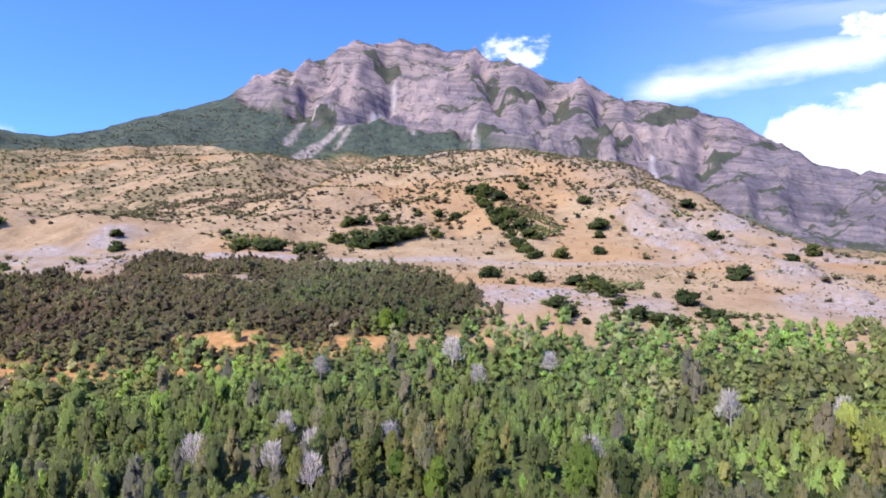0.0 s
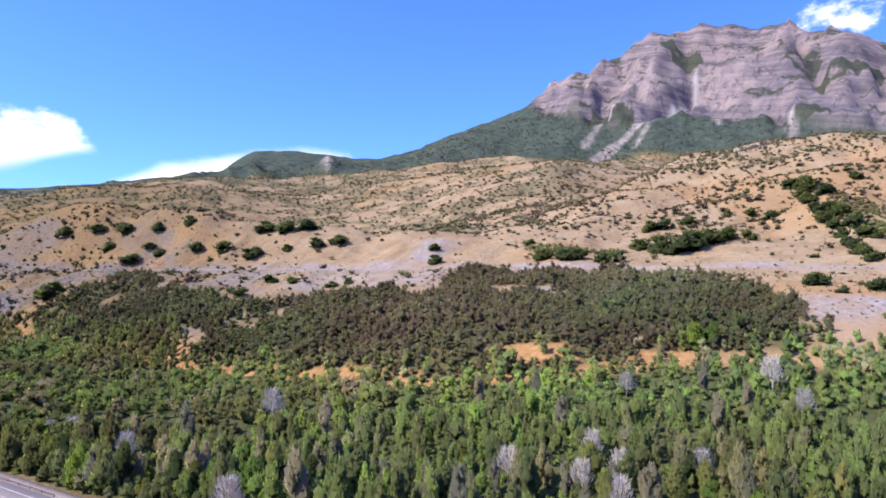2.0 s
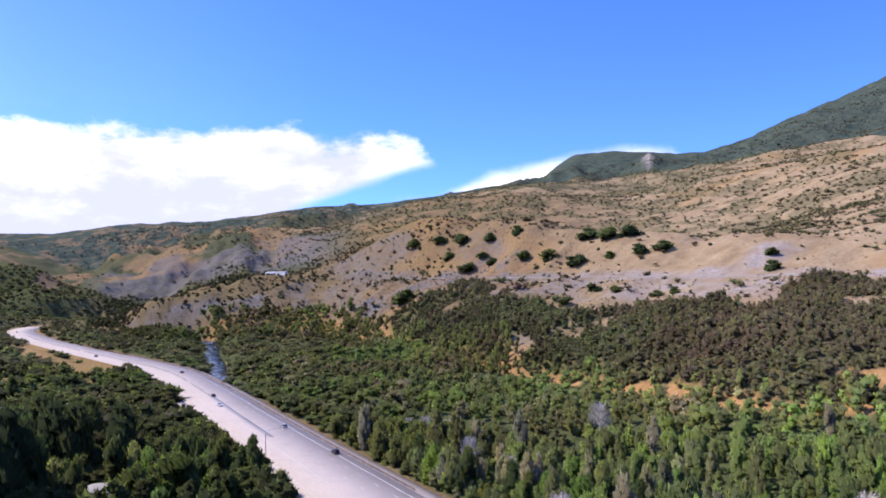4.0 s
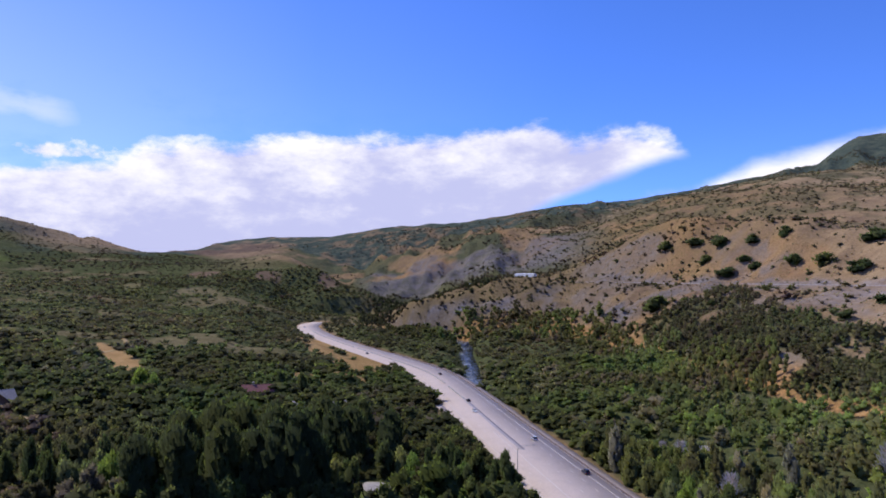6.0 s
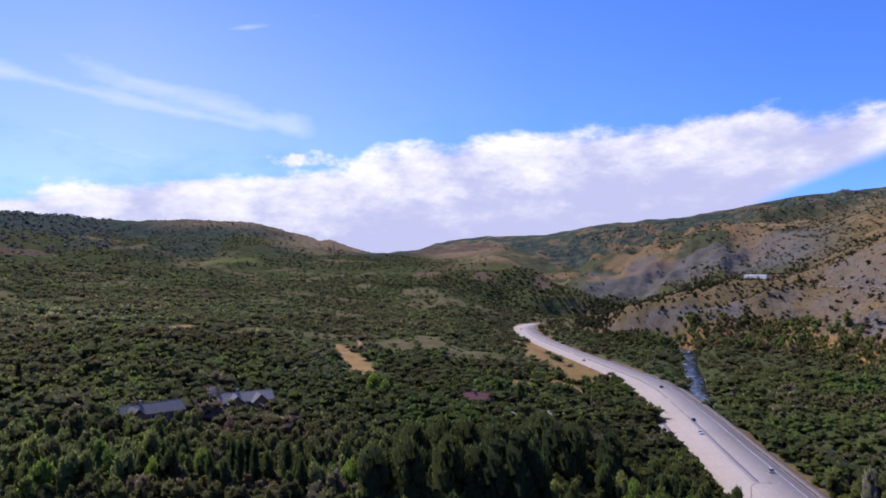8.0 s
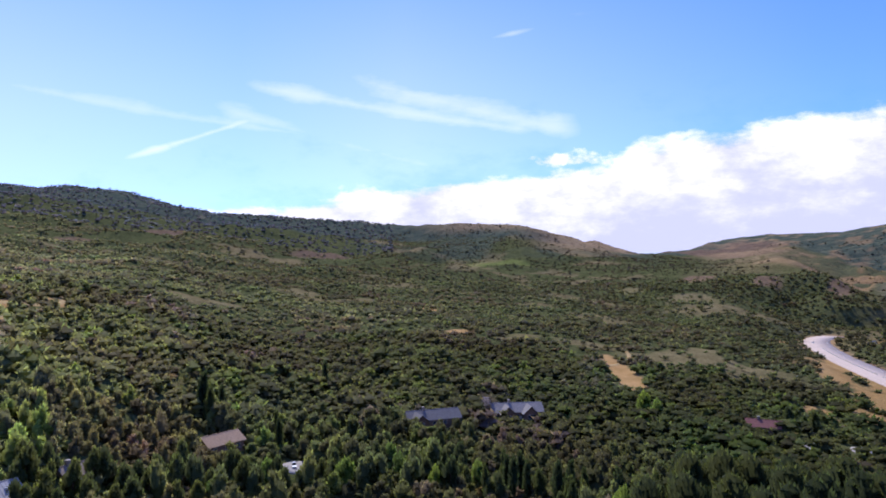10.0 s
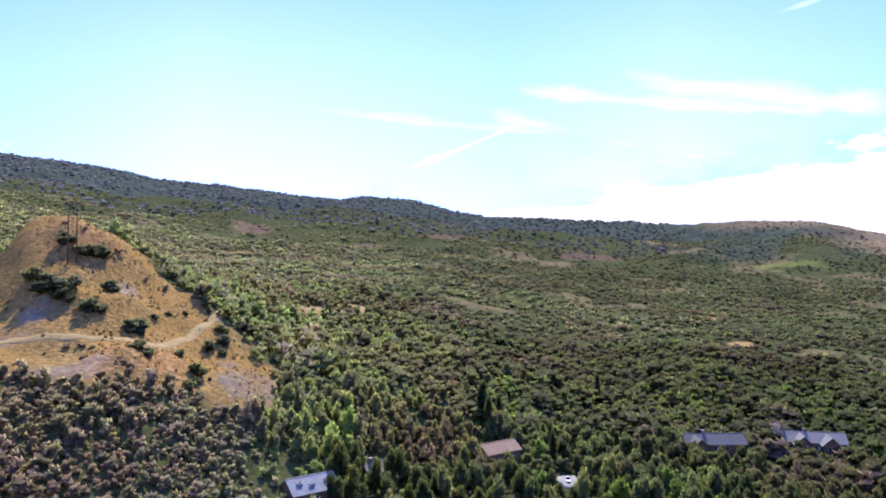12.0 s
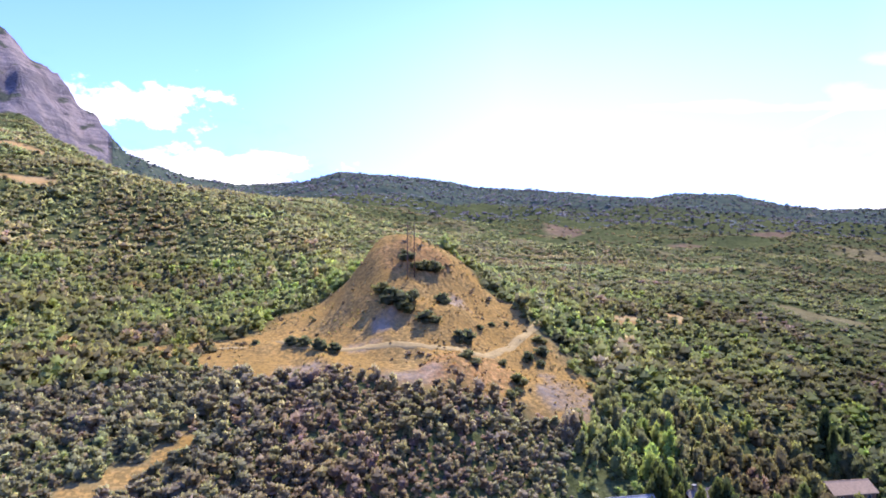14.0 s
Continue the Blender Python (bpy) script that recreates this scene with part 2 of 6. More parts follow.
station(300, (150, -2), (340, 22), (370, 32), (520, 50), (560, 55), (700, 70), (1200, 70), (2200, 120), (2800, 180))

# skylines: bearing, range, height
skyline_rock = [(-60, 3500, 420), (-40, 3500, 470), (-32.3, 3500, 491), (-29.3, 3500, 534), (-27.5, 3500, 596), (-25.3, 3500, 694), (-22.6, 3500, 797),
                (-19.3, 3500, 877), (-16.8, 3500, 914), (-14.2, 3500, 936), (-11.1, 3500, 1014), (-8.4, 3500, 1039), (-7, 3500, 1092), (-5.1, 3500, 1128),
                (-2.4, 3500, 1158), (-0.5, 3500, 1189), (1.9, 3500, 1206), (4.2, 3500, 1218), (7.0, 3500, 1193), (8.8, 3500, 1134), (10.6, 3500, 1064),
                (12.3, 3500, 1028), (15.4, 3500, 970), (17.5, 3500, 890), (19.9, 3500, 826), (23.8, 3500, 731), (25.4, 3500, 688), (27.9, 3500, 645)]
skyline_canyon = [(29.6, 3500, 617), (31.3, 3500, 624), (33, 3500, 640), (36.1, 3500, 666), (39.3, 3500, 656), (40.7, 3500, 602), (42.1, 3500, 524),
                  (43.9, 3500, 498), (47.6, 3500, 480), (50.4, 3500, 458), (55, 3400, 417), (59.5, 3300, 393), (63.8, 3200, 355), (67.9, 3200, 321),
                  (71.8, 3200, 306), (75.5, 3200, 291), (79, 3300, 257), (83.7, 3400, 259), (85.5, 3400, 249), (88, 3300, 225), (89.3, 3100, 189),
                  (91.5, 2900, 170), (93.4, 2800, 163), (96.5, 2600, 205), (97.6, 2500, 204)]
skyline_south = [(102, 2400, 250), (106.6, 2500, 268), (109.8, 2600, 273), (112.1, 2800, 279), (115.8, 2900, 301), (122.6, 3100, 333), (127, 3200, 351),
                 (129.4, 3300, 381), (133.3, 3400, 449), (137.1, 3400, 462), (139, 3400, 441), (143.5, 3400, 467), (147.8, 3400, 498), (152.8, 3400, 512),
                 (154.8, 3400, 544), (160.3, 3400, 571), (163.9, 3400, 588), (166.6, 3400, 539), (171, 3400, 514), (175.6, 3200, 515), (178.4, 3000, 541)]
skyline_cliff = [(179.9, 2900, 558), (181.5, 2900, 637), (183.3, 2900, 723), (184.4, 2900, 800), (186.2, 2900, 859), (187.9, 2900, 926), (191, 2900, 1010),
                 (197, 2900, 1060), (210, 3000, 900), (230, 3200, 560), (265, 3500, 230), (300, 3500, 420)]
skyline = skyline_rock + skyline_canyon + skyline_south + skyline_cliff

AZ = np.radians(np.concatenate([np.arange(-38, 195, 0.33), np.arange(195, 322, 1.0)]))
RG = np.concatenate([np.linspace(20, 240, 36, False), np.linspace(240, 720, 110, False), np.linspace(720, 1500, 75, False), np.linspace(1500, 2400, 65, False),
                     np.linspace(2400, 3600, 135, False), np.linspace(3600, 4950, 14)])


def spread(nodes, values):
    """Values given at bearings, carried over all bearings of the grid."""
    return np.interp(np.degrees(AZ), nodes, values)


def soften(v, width):
    k = np.exp(-np.linspace(-2, 2, 2 * width + 1) ** 2)
    return np.convolve(np.concatenate([v[-width:], v, v[:width]]), k / k.sum(), "valid")


def lay_of_land():
    nodes = [s[0] for s in stations]
    rr, zz = [np.full(len(AZ), 20.0)], [soften(spread(nodes, [s[1][0][1] - 2 for s in stations]), 20)]
    for k in range(9):
        rr.append(soften(spread(nodes, [s[1][k][0] for s in stations]), 4))
        zz.append(soften(spread(nodes, [s[1][k][1] for s in stations]), 4))
    sb = [s[0] for s in skyline]
    rr.append(soften(spread(sb, [s[1] for s in skyline]), 8))
    zz.append(spread(sb, [s[2] for s in skyline]))
    rr.append(np.full(len(AZ), 4960.0))
    zz.append(zz[-1] * 0.55)
    rr, zz = np.array(rr), np.array(zz)
    # a monotone cubic along each bearing
    h, d = np.diff(rr, axis=0), np.diff(zz, axis=0) / np.diff(rr, axis=0)
    m = np.zeros_like(zz)
    m[1:-1] = np.where(d[:-1] * d[1:] > 0, 2 * d[:-1] * d[1:] / (d[:-1] + d[1:] + 1e-9 * np.sign(d[:-1] + d[1:] + 1e-12)), 0)
    m[0], m[-1] = d[0], d[-1]
    Z = np.zeros((len(AZ), len(RG)))
    for i in range(len(AZ)):
        k = np.clip(np.searchsorted(rr[:, i], RG) - 1, 0, len(rr) - 2)
        t = (RG - rr[k, i]) / h[k, i]
        Z[i] = ((1 + 2 * t) * (1 - t) ** 2 * zz[k, i] + t * (1 - t) ** 2 * h[k, i] * m[k, i] + t * t * (3 - 2 * t) * zz[k + 1, i]
                + t * t * (t - 1) * h[k, i] * m[k + 1, i])
    return Z, rr


Z, RINGS = lay_of_land()
GX, GY = -np.sin(AZ)[:, None] * RG, np.cos(AZ)[:, None] * RG
DEG, RAN = np.broadcast_to(np.degrees(AZ)[:, None], Z.shape), np.broadcast_to(RG, Z.shape)

# the highway's middle line and the river's, along the valley floor
ROAD_LINE = np.array([(400, 30), (250, 40), (100, 60), (-60, 88), (-150, 105), (-220, 117), (-300, 131), (-400, 149), (-500, 163), (-600, 160), (-720, 153), (-850, 148), (-960, 151), (-1040, 160), (-1090, 176), (-1120, 196)], float)
RIVER_LINE = np.array([(400, 120), (200, 150), (60, 168), (-60, 176), (-180, 188), (-300, 184), (-420, 184), (-484, 194), (-555, 220), (-640, 250), (-720, 282), (-800, 292), (-900, 250), (-1000, 225), (-1120, 240)], float)


def along(points, step):
    """A smooth line through points, at even steps."""
    out = []
    p = np.vstack([2 * points[0] - points[1], points, 2 * points[-1] - points[-2]])
    for k in range(1, len(p) - 2):
        n = max(2, int(np.hypot(*(p[k + 1] - p[k])) / step))
        t = np.linspace(0, 1, n, False)[:, None]
        out.append(0.5 * (2 * p[k] + (p[k + 1] - p[k - 1]) * t + (2 * p[k - 1] - 5 * p[k] + 4 * p[k + 1] - p[k + 2]) * t ** 2
                          + (3 * p[k] - p[k - 1] - 3 * p[k + 1] + p[k + 2]) * t ** 3))
    return np.vstack(out + [points[-1:]])


ROAD, RIVER = along(ROAD_LINE, 6.0), along(RIVER_LINE, 6.0)


def away(x, y, line):
    """Distance of places from a line, roughly, and the nearest of its points."""
    best, near = np.full(np.shape(x), 1e9), np.zeros(np.shape(x), int)
    for k, (a, b) in enumerate(line):
        d = (x - a) ** 2 + (y - b) ** 2
        hit = d < best
        best, near = np.where(hit, d, best), np.where(hit, k, near)
    return np.sqrt(best), near


inside = RG < 1300
D_ROAD, D_RIVER = np.full(Z.shape, 9e3), np.full(Z.shape, 9e3)
D_ROAD[:, inside], _ = away(GX[:, inside], GY[:, inside], ROAD)
D_RIVER[:, inside], _ = away(GX[:, inside], GY[:, inside], RIVER)
TOE, BANK, LEDGE, BENCH, CREST, DIP, MID, FOOT, SKY = (np.broadcast_to(RINGS[k][:, None], Z.shape) for k in (2, 3, 4, 5, 6, 7, 8, 9, 10))
NORTH = smooth(DEG + 5 * fbm(GX, GY, 260, 3, 15) + 7 * smooth(RAN, 1900, 1200), 92, 80) * (DEG < 195)
MOUNT = np.clip((RAN - FOOT) / (SKY - FOOT), 0, 1) * (RAN <= SKY)
RISE = (Z - 52) / RAN

# where bare rock begins on the great mountain and on the cliff opposite
rock_from = np.interp(np.degrees(AZ), [-60, -32, -25, -15, -7, -3, 0, 5, 8, 10.5, 13, 17.5, 20, 24, 178, 181, 186, 200, 230], [0.03, 0.03, 0.07, 0.135, 0.175, 0.20, 0.219, 0.222, 0.208, 0.20, 0.222, 0.243, 0.26, 0.6, 0.6, 0.17, 0.16, 0.15, 0.5])[:, None]
wander = fbm(GX, GY, 420, 5, 11)
ROCK = smooth(RISE - rock_from + 0.022 * wander, -0.006, 0.012) * (MOUNT > 0)
ROCK = np.maximum(ROCK, (RAN > SKY) * smooth(DEG, 24, 20))

def patch(x, y, px, py, rx, ry, turn=0.0):
    """1 inside an oval, fading over its rim, with a ragged edge."""
    c, s = math.cos(radians(turn)), math.sin(radians(turn))
    u, v = ((x - px) * c + (y - py) * s) / rx, (-(x - px) * s + (y - py) * c) / ry
    return smooth(np.hypot(u, v) + 0.25 * fbm(x, y, 0.8 * min(rx, ry), 3, 61), 1.1, 0.9)


# relief: gullies and ledges on the mountain, folds on the hills, small lumps near by
hillside = smooth(RAN, CREST * 0.9, MID) * smooth(SKY - RAN, 0, 500)
hillside = hillside * np.where(DEG > 26, smooth(SKY - RAN, 0, 1100), 1.0)
Z = Z + hillside * (ridged(GX, GY, 620, 5, 3) - 0.62) * np.interp(RAN, [600, 2000, 3400], [16, 60, 190]) * (0.35 + 0.65 * NORTH)
face_x, face_y = DEG * 58.0, RAN * 0.32
calm = ROCK * smooth(SKY - RAN, 0, 300) + (1 - ROCK) * smooth(SKY - RAN, 250, 1000)
Z = Z + calm * smooth(RAN, FOOT, FOOT + 300) * (0.25 + 0.75 * ROCK) * NORTH * (ridged(face_x + 60 * fbm(GX, GY, 300, 3, 25), face_y, 240, 5, 7) - 0.62) * 200
Z = Z + smooth(SKY - RAN, 0, 300) * smooth(RAN, FOOT, FOOT + 300) * (1 - NORTH) * smooth(DEG, 174, 182) * (ridged(face_x, face_y, 190, 5, 9) - 0.62) * 170
Z = Z + hillside * ROCK * (ridged(GX, GY, 200, 5, 7) - 0.6) * 70
# cliff bands that dip gently to the east
lesser = NORTH * smooth(DEG, 22, 30) * smooth(DEG, 90, 60) * smooth(RAN, FOOT - 200, FOOT + 300) * smooth(SKY - RAN, 200, 700)
Z = Z + lesser * (ridged(face_x, face_y, 230, 4, 337) - 0.62) * 85
step = 84.0
band = (Z + 0.15 * GX + 14 * fbm(GX, GY, 700, 2, 21)) / step
ledge = np.floor(band) + smooth(band - np.floor(band), 0.5, 0.92)
Z = Z + ROCK * smooth(SKY - RAN, 0, 250) * (ledge - band) * step * (0.08 + 0.26 * smooth(fbm(GX, GY, 380, 3, 23), -0.5, 0.4))
Z = Z + np.where(RAN <= SKY + 60, ROCK * (ridged(GX, GY, 120, 4, 31) - 0.6) * 40, 0) * smooth(RAN, 2300, 2900)
# upright ribs and clefts of the cliffs
ribs = ridged(face_x + 40 * fbm(GX, GY, 160, 3, 35), RAN * 0.07, 92, 4, 33) - 0.6
Z = Z + ROCK * NORTH * smooth(SKY - RAN, 0, 160) * ribs * 78 * smooth(fbm(GX, GY, 420, 2, 37), -0.6, 0.2)
# a ravine down the middle of the great face
for (b0, r0), (b1, r1) in (((4.8, 0.325), (4.2, 0.285)), ((4.2, 0.285), (6.6, 0.235)), ((6.6, 0.235), (9.0, 0.205)), ((-2.6, 0.30), (-4.6, 0.235)), ((-12.5, 0.25), (-14.5, 0.17)), ((-20.5, 0.22), (-19.5, 0.15)), ((9.6, 0.29), (11.6, 0.23))):
    t = np.clip(((DEG - b0) * (b1 - b0) + (RISE - r0) * 57 * (r1 - r0) * 57) / ((b1 - b0) ** 2 + ((r1 - r0) * 57) ** 2), 0, 1)
    off = np.hypot(DEG - b0 - t * (b1 - b0), (RISE - r0 - t * (r1 - r0)) * 57) + 0.15 * fbm(GX, GY, 120, 3, 27)
    Z = Z - NORTH * ROCK * smooth(off, 1.1, 0.1) * 58 * smooth(SKY - RAN, 0, 200)
# folds across the wooded south side, spurs and gullies round the canyon
south = (1 - NORTH) * smooth(RAN, 330, 700) * smooth(SKY - RAN, 150, 700) * (DEG < 195)
Z = Z + south * (ridged(GX, GY, 300, 4, 303) - 0.62) * np.interp(RAN, [330, 900, 1500, 2400], [6, 22, 46, 62]) * (1 - 0.75 * smooth(DEG, 84, 89) * smooth(DEG, 100, 94))
spur = NORTH * smooth(DEG, 58, 66) * smooth(DEG, 82, 76) * smooth(RAN, 1320, 1550) * smooth(SKY - RAN, 200, 700)
Z = Z + spur * (ridged(DEG * 34, RAN * 0.4, 84, 4, 307) - 0.62) * 62
Z = Z + (1 - ROCK) * fbm(GX, GY, 60, 3, 41) * np.interp(RAN, [0, 250, 700, 1500, 3500], [0.5, 1.0, 2.2, 4.0, 5.0])
gully = smooth(RAN, BENCH * 1.02, BENCH * 1.25) * smooth(RAN, MID, DIP) * NORTH
Z = Z - gully * (1 - smooth(np.abs(fbm(GX, GY, 190, 3, 51)), 0.0, 0.35)) * 9
slope_cut = NORTH * smooth(RAN, TOE, BANK + 10) * smooth(RAN, CREST * 1.02, CREST * 0.9) * smooth(DEG, 2, 24)
Z = Z + slope_cut * (ridged(GX, GY * 0.35, 46, 4, 53) - 0.62) * np.interp(DEG, [0, 40, 60], [6, 10, 22])
CRAG = NORTH * patch(GX, GY, 203, 545, 165, 40, -86)
Z = Z + CRAG * (ridged(GX, GY, 40, 4, 59) - 0.5) * 19
mound = smooth(np.hypot((GX + 99) / 74, (GY + 300) / 86), 1.05, 0.7)
Z = Z + mound * (ridged(GX, GY, 38, 4, 57) - 0.62) * 9 - 1.6 * patch(GX, GY, -95, -284, 9, 6, 20)
# level strips: highway, river bed, rail bench
Z = Z * smooth(D_ROAD, 19, 48) + 0.6 * (1 - smooth(D_ROAD, 19, 48))
Z = Z * smooth(D_RIVER, 8, 22) - 4.2 * (1 - smooth(D_RIVER, 8, 22))
rail = smooth(np.abs(GY - 481), 16, 7) * smooth(GX, -1050, -980) * smooth(GX, 190, 110)
Z = Z * (1 - rail) + 64.6 * rail


def ground(x, y):
    """Height of the land at places."""
    a = np.degrees(np.arctan2(-x, y))
    a = np.where(a < -38, a + 360, a)
    i = np.interp(a, np.degrees(AZ), np.arange(len(AZ)))
    j = np.interp(np.hypot(x, y), RG, np.arange(len(RG)))
    i0, j0 = np.clip(i.astype(int), 0, len(AZ) - 2), np.clip(j.astype(int), 0, len(RG) - 2)
    u, v = i - i0, j - j0
    return (Z[i0, j0] * (1 - u) * (1 - v) + Z[i0 + 1, j0] * u * (1 - v) + Z[i0, j0 + 1] * (1 - u) * v + Z[i0 + 1, j0 + 1] * u * v)


def sample(field, x, y):
    a = np.degrees(np.arctan2(-x, y))
    a = np.where(a < -38, a + 360, a)
    i = np.rint(np.interp(a, np.degrees(AZ), np.arange(len(AZ)))).astype(int)
    j = np.rint(np.interp(np.hypot(x, y), RG, np.arange(len(RG)))).astype(int)
    return field[i, j]


# golden fields and clearings in the woods
def clearings(x, y):
    c = patch(x, y, -548, -62, 42, 10, 12)
    for p in ((-600, 141, 78, 15, -4), (-770, 139, 110, 15, 0), (-515, 120, 30, 11, 15), (-500, -48, 36, 12, 8), (-476, 68, 20, 9, 0), (-470, -40, 20, 10, 0), (-690, 112, 95, 15, -4), (-560, 118, 60, 12, -4), (-480, 98, 40, 10, 0), (-900, 110, 60, 14, 0), (-318, -366, 13, 8, 30),
              (-345, -395, 24, 5, 20), (-268, -425, 24, 7, 20), (111, -863, 34, 18, 0), (90, -726, 30, 15, 0), (-800, -300, 30, 12, 0), (-270, -348, 26, 6, 20), (-600, -200, 24, 10, 0)):
        c = np.maximum(c, patch(x, y, *p))
    return c


# bare ochre cut banks above the river: place and radii
BANKS = [(-300, 289, 34, 9), (-240, 283, 20, 8), (-185, 279, 26, 7), (-146, 273, 18, 6), (-92, 298, 20, 7), (-30, 304, 22, 6), (60, 313, 20, 6), (120, 319, 34, 7)]
BARE = np.zeros(Z.shape)
for bx, by, rx, ry in BANKS:
    BARE = np.maximum(BARE, patch(GX, GY, bx, by, rx, ry))
oak_top = np.interp(DEG, [-5, 0, 6, 22, 25, 30, 38, 44, 45.5, 47.5, 49.5, 51.5, 58], [345, 400, 464, 466, 392, 385, 386, 390, 440, 462, 440, 400, 385]) + 16 * fbm(GX, GY, 30, 3, 135)
OAKS = (1 - BARE) * smooth(RAN, BANK - 24, BANK - 14) * smooth(GY, oak_top + 3, oak_top - 3) * smooth(DEG, -6, -1) * smooth(DEG, 57, 52) * smooth(fbm(GX, GY, 40, 3, 131), -0.62, -0.4)
KNOLL = np.maximum(patch(GX, GY, -22, -330, 46, 18, -14), patch(GX, GY, -42, -292, 26, 34))
for p in ((-4, -216, 10, 3, 60), (20, -200, 17, 5, 40), (2, -212, 15, 3, 50), (-143, -243, 25, 17, 30)):
    KNOLL = np.maximum(KNOLL, patch(GX, GY, *p))
KNOLL = np.maximum(KNOLL, smooth(np.hypot((GX + 99) / 74, (GY + 304) / np.where(GY > -304, 74 - 0.12 * (GX + 99), 90)) + 0.12 * fbm(GX, GY, 30, 3, 71), 1.05, 0.85))
CLEAR = clearings(GX, GY)
GRASS = NORTH * smooth(RAN, TOE - 6, TOE + 4) * (1 - smooth(MOUNT + 0.06 * wander, 0.0, 0.10))
GRASS = GRASS * (1 - 0.85 * OAKS)
GRASS = np.maximum(GRASS, np.maximum(KNOLL, CLEAR))
GRASS = np.maximum(GRASS, smooth(D_ROAD, 26, 18) * (RAN < 1300))
speck = 0.75 * fbm(GX * 0.85, GY * 1.15, 58, 4, 81) + 0.45 * fbm(GX, GY * 1.3, 21, 3, 83)
far_scrub = smooth(RAN, DIP * 0.8, DIP * 1.1 + 60) * smooth(DEG, 2, 18) + smooth(RAN, MID * 0.75, MID * 1.1) * smooth(DEG, 18, 2)
GRASS = GRASS * (1 - 0.5 * NORTH * far_scrub * smooth(speck + 0.08 + 0.35 * smooth(RAN, MID * 0.9, FOOT) * smooth(DEG, 40, 55), -0.12, 0.12))
GRASS = np.clip(np.maximum(GRASS, NORTH * MOUNT * (DEG > 20) * np.where(DEG > 44, smooth(speck, 0.12, 0.4) * 0.75, smooth(speck, 0.8, 1.0) * 0.8) * (RAN < SKY)), 0, 1) * (1 - ROCK)
GRASS = np.maximum(GRASS, 0.55 * smooth(RAN, SKY - 150, SKY - 60) * smooth(DEG, 93, 97) * smooth(DEG, 113, 106))
GRASS = np.maximum(GRASS, smooth(fbm(GX, GY, 240, 4, 91), 0.45, 0.75) * smooth(RAN, 900, 1500) * (1 - NORTH) * (DEG > 80) * 0.35 * (DEG < 128))
# golden crests, grey badlands below them and red-brown bare banks beyond the canyon
BEYOND = smooth(DEG, 56, 62) * smooth(RAN, 1200, 1330) * smooth(DEG, 86, 80)
badland = BEYOND * smooth(np.abs(RAN - 1640 - 60 * fbm(GX, GY, 200, 2, 311)), 190, 120) * smooth(DEG, 78, 75) * smooth(fbm(GX, GY, 110, 4, 313), -0.55, -0.05)
crest_gold = BEYOND * smooth(RAN, 1560, 1700) * smooth(RAN, 2380, 2150) * smooth(fbm(GX * 0.8, GY * 1.6, 130, 4, 315), 0.22, -0.06)
knob = smooth(np.hypot((DEG - 82.6) / 2.6, (RAN - 1640) / 100) + 0.2 * fbm(GX, GY, 60, 3, 317), 1.1, 0.7)
east_flank = smooth(DEG, 92.5, 94.5) * smooth(DEG, 104, 98) * smooth(SKY - RAN, 420, 120) * (RAN <= SKY + 80)
GRASS = np.clip(np.maximum.reduce([GRASS * (1 - 0.8 * BEYOND * smooth(RAN, 1280, 1400)), crest_gold, 0.75 * knob, 0.8 * east_flank]), 0, 1)
glades = smooth(fbm(GX, GY, 105, 4, 319), 0.42, 0.62) * smooth(RAN, 430, 620) * smooth(RAN, 2300, 1800) * (1 - NORTH) * (DEG < 178)
GRASS = np.maximum(GRASS, 0.3 * glades)
GRASS = np.maximum(GRASS, 0.6 * smooth(DEG, 44, 56) * smooth(DEG, 92, 84) * smooth(RAN, 2300, 2500) * smooth(speck, 0.1, 0.4) * (RAN < SKY + 40))
MEADOW = smooth(np.hypot((DEG - 106) / 6.2, (RAN - 1850) / 90) + 0.3 * fbm(GX, GY, 120, 3, 321), 1.1, 0.75)
MEADOW = np.maximum(MEADOW, smooth(np.hypot((DEG - 93.5) / 3.2, (RAN - 1350) / 70) + 0.35 * fbm(GX, GY, 80, 3, 323), 1.0, 0.7) * 0.3)
REDDISH = np.zeros(Z.shape)
for b0, r0, rb, rr0 in ((146, 1900, 2.2, 150), (135.5, 1680, 3.6, 80), (131, 2050, 2.2, 90), (160, 2100, 2.5, 130), (89, 1500, 1.2, 60), (79.6, 1420, 0.9, 70), (84.5, 1420, 1.0, 50), (86.5, 2900, 4.5, 260), (51, 2350, 4, 160), (119, 2000, 3.0, 50)):
    REDDISH = np.maximum(REDDISH, smooth(np.hypot((DEG - b0) / rb, (RAN - r0) / rr0) + 0.5 * fbm(GX, GY, 90, 4, 325), 1.0, 0.6))
SCREE = NORTH * smooth(fbm(GX, GY, 120, 4, 101) + 0.9 * smooth(RAN, LEDGE * 1.0, BANK) * smooth(BANK - RAN, 40, -10), 0.72, 0.98) * smooth(CREST - RAN, -40, 60)
for p in ((-93, -287, 10, 8), (-85, -241, 15, 6), (-47, -262, 11, 6), (-140, -230, 10, 8), (-126, -297, 7, 6), (-70, -252, 10, 6), (-72, -276, 12, 4)):
    SCREE = np.maximum(SCREE, 0.6 * patch(GX, GY, *p) * smooth(fbm(GX, GY, 9, 3, 109), -0.6, 0.3))
SCREE = np.maximum(SCREE, 0.7 * NORTH * smooth(np.hypot((GX + 800) / 110, (GY - 535) / 34) + 0.3 * speck, 1.1, 0.6))
SCREE = np.maximum(SCREE, NORTH * smooth(DEG, -8, -22) * smooth(RAN, BENCH * 0.9, BENCH) * smooth(RAN, CREST * 1.1, CREST) * smooth(fbm(GX, GY, 90, 4, 121), -0.1, 0.4))
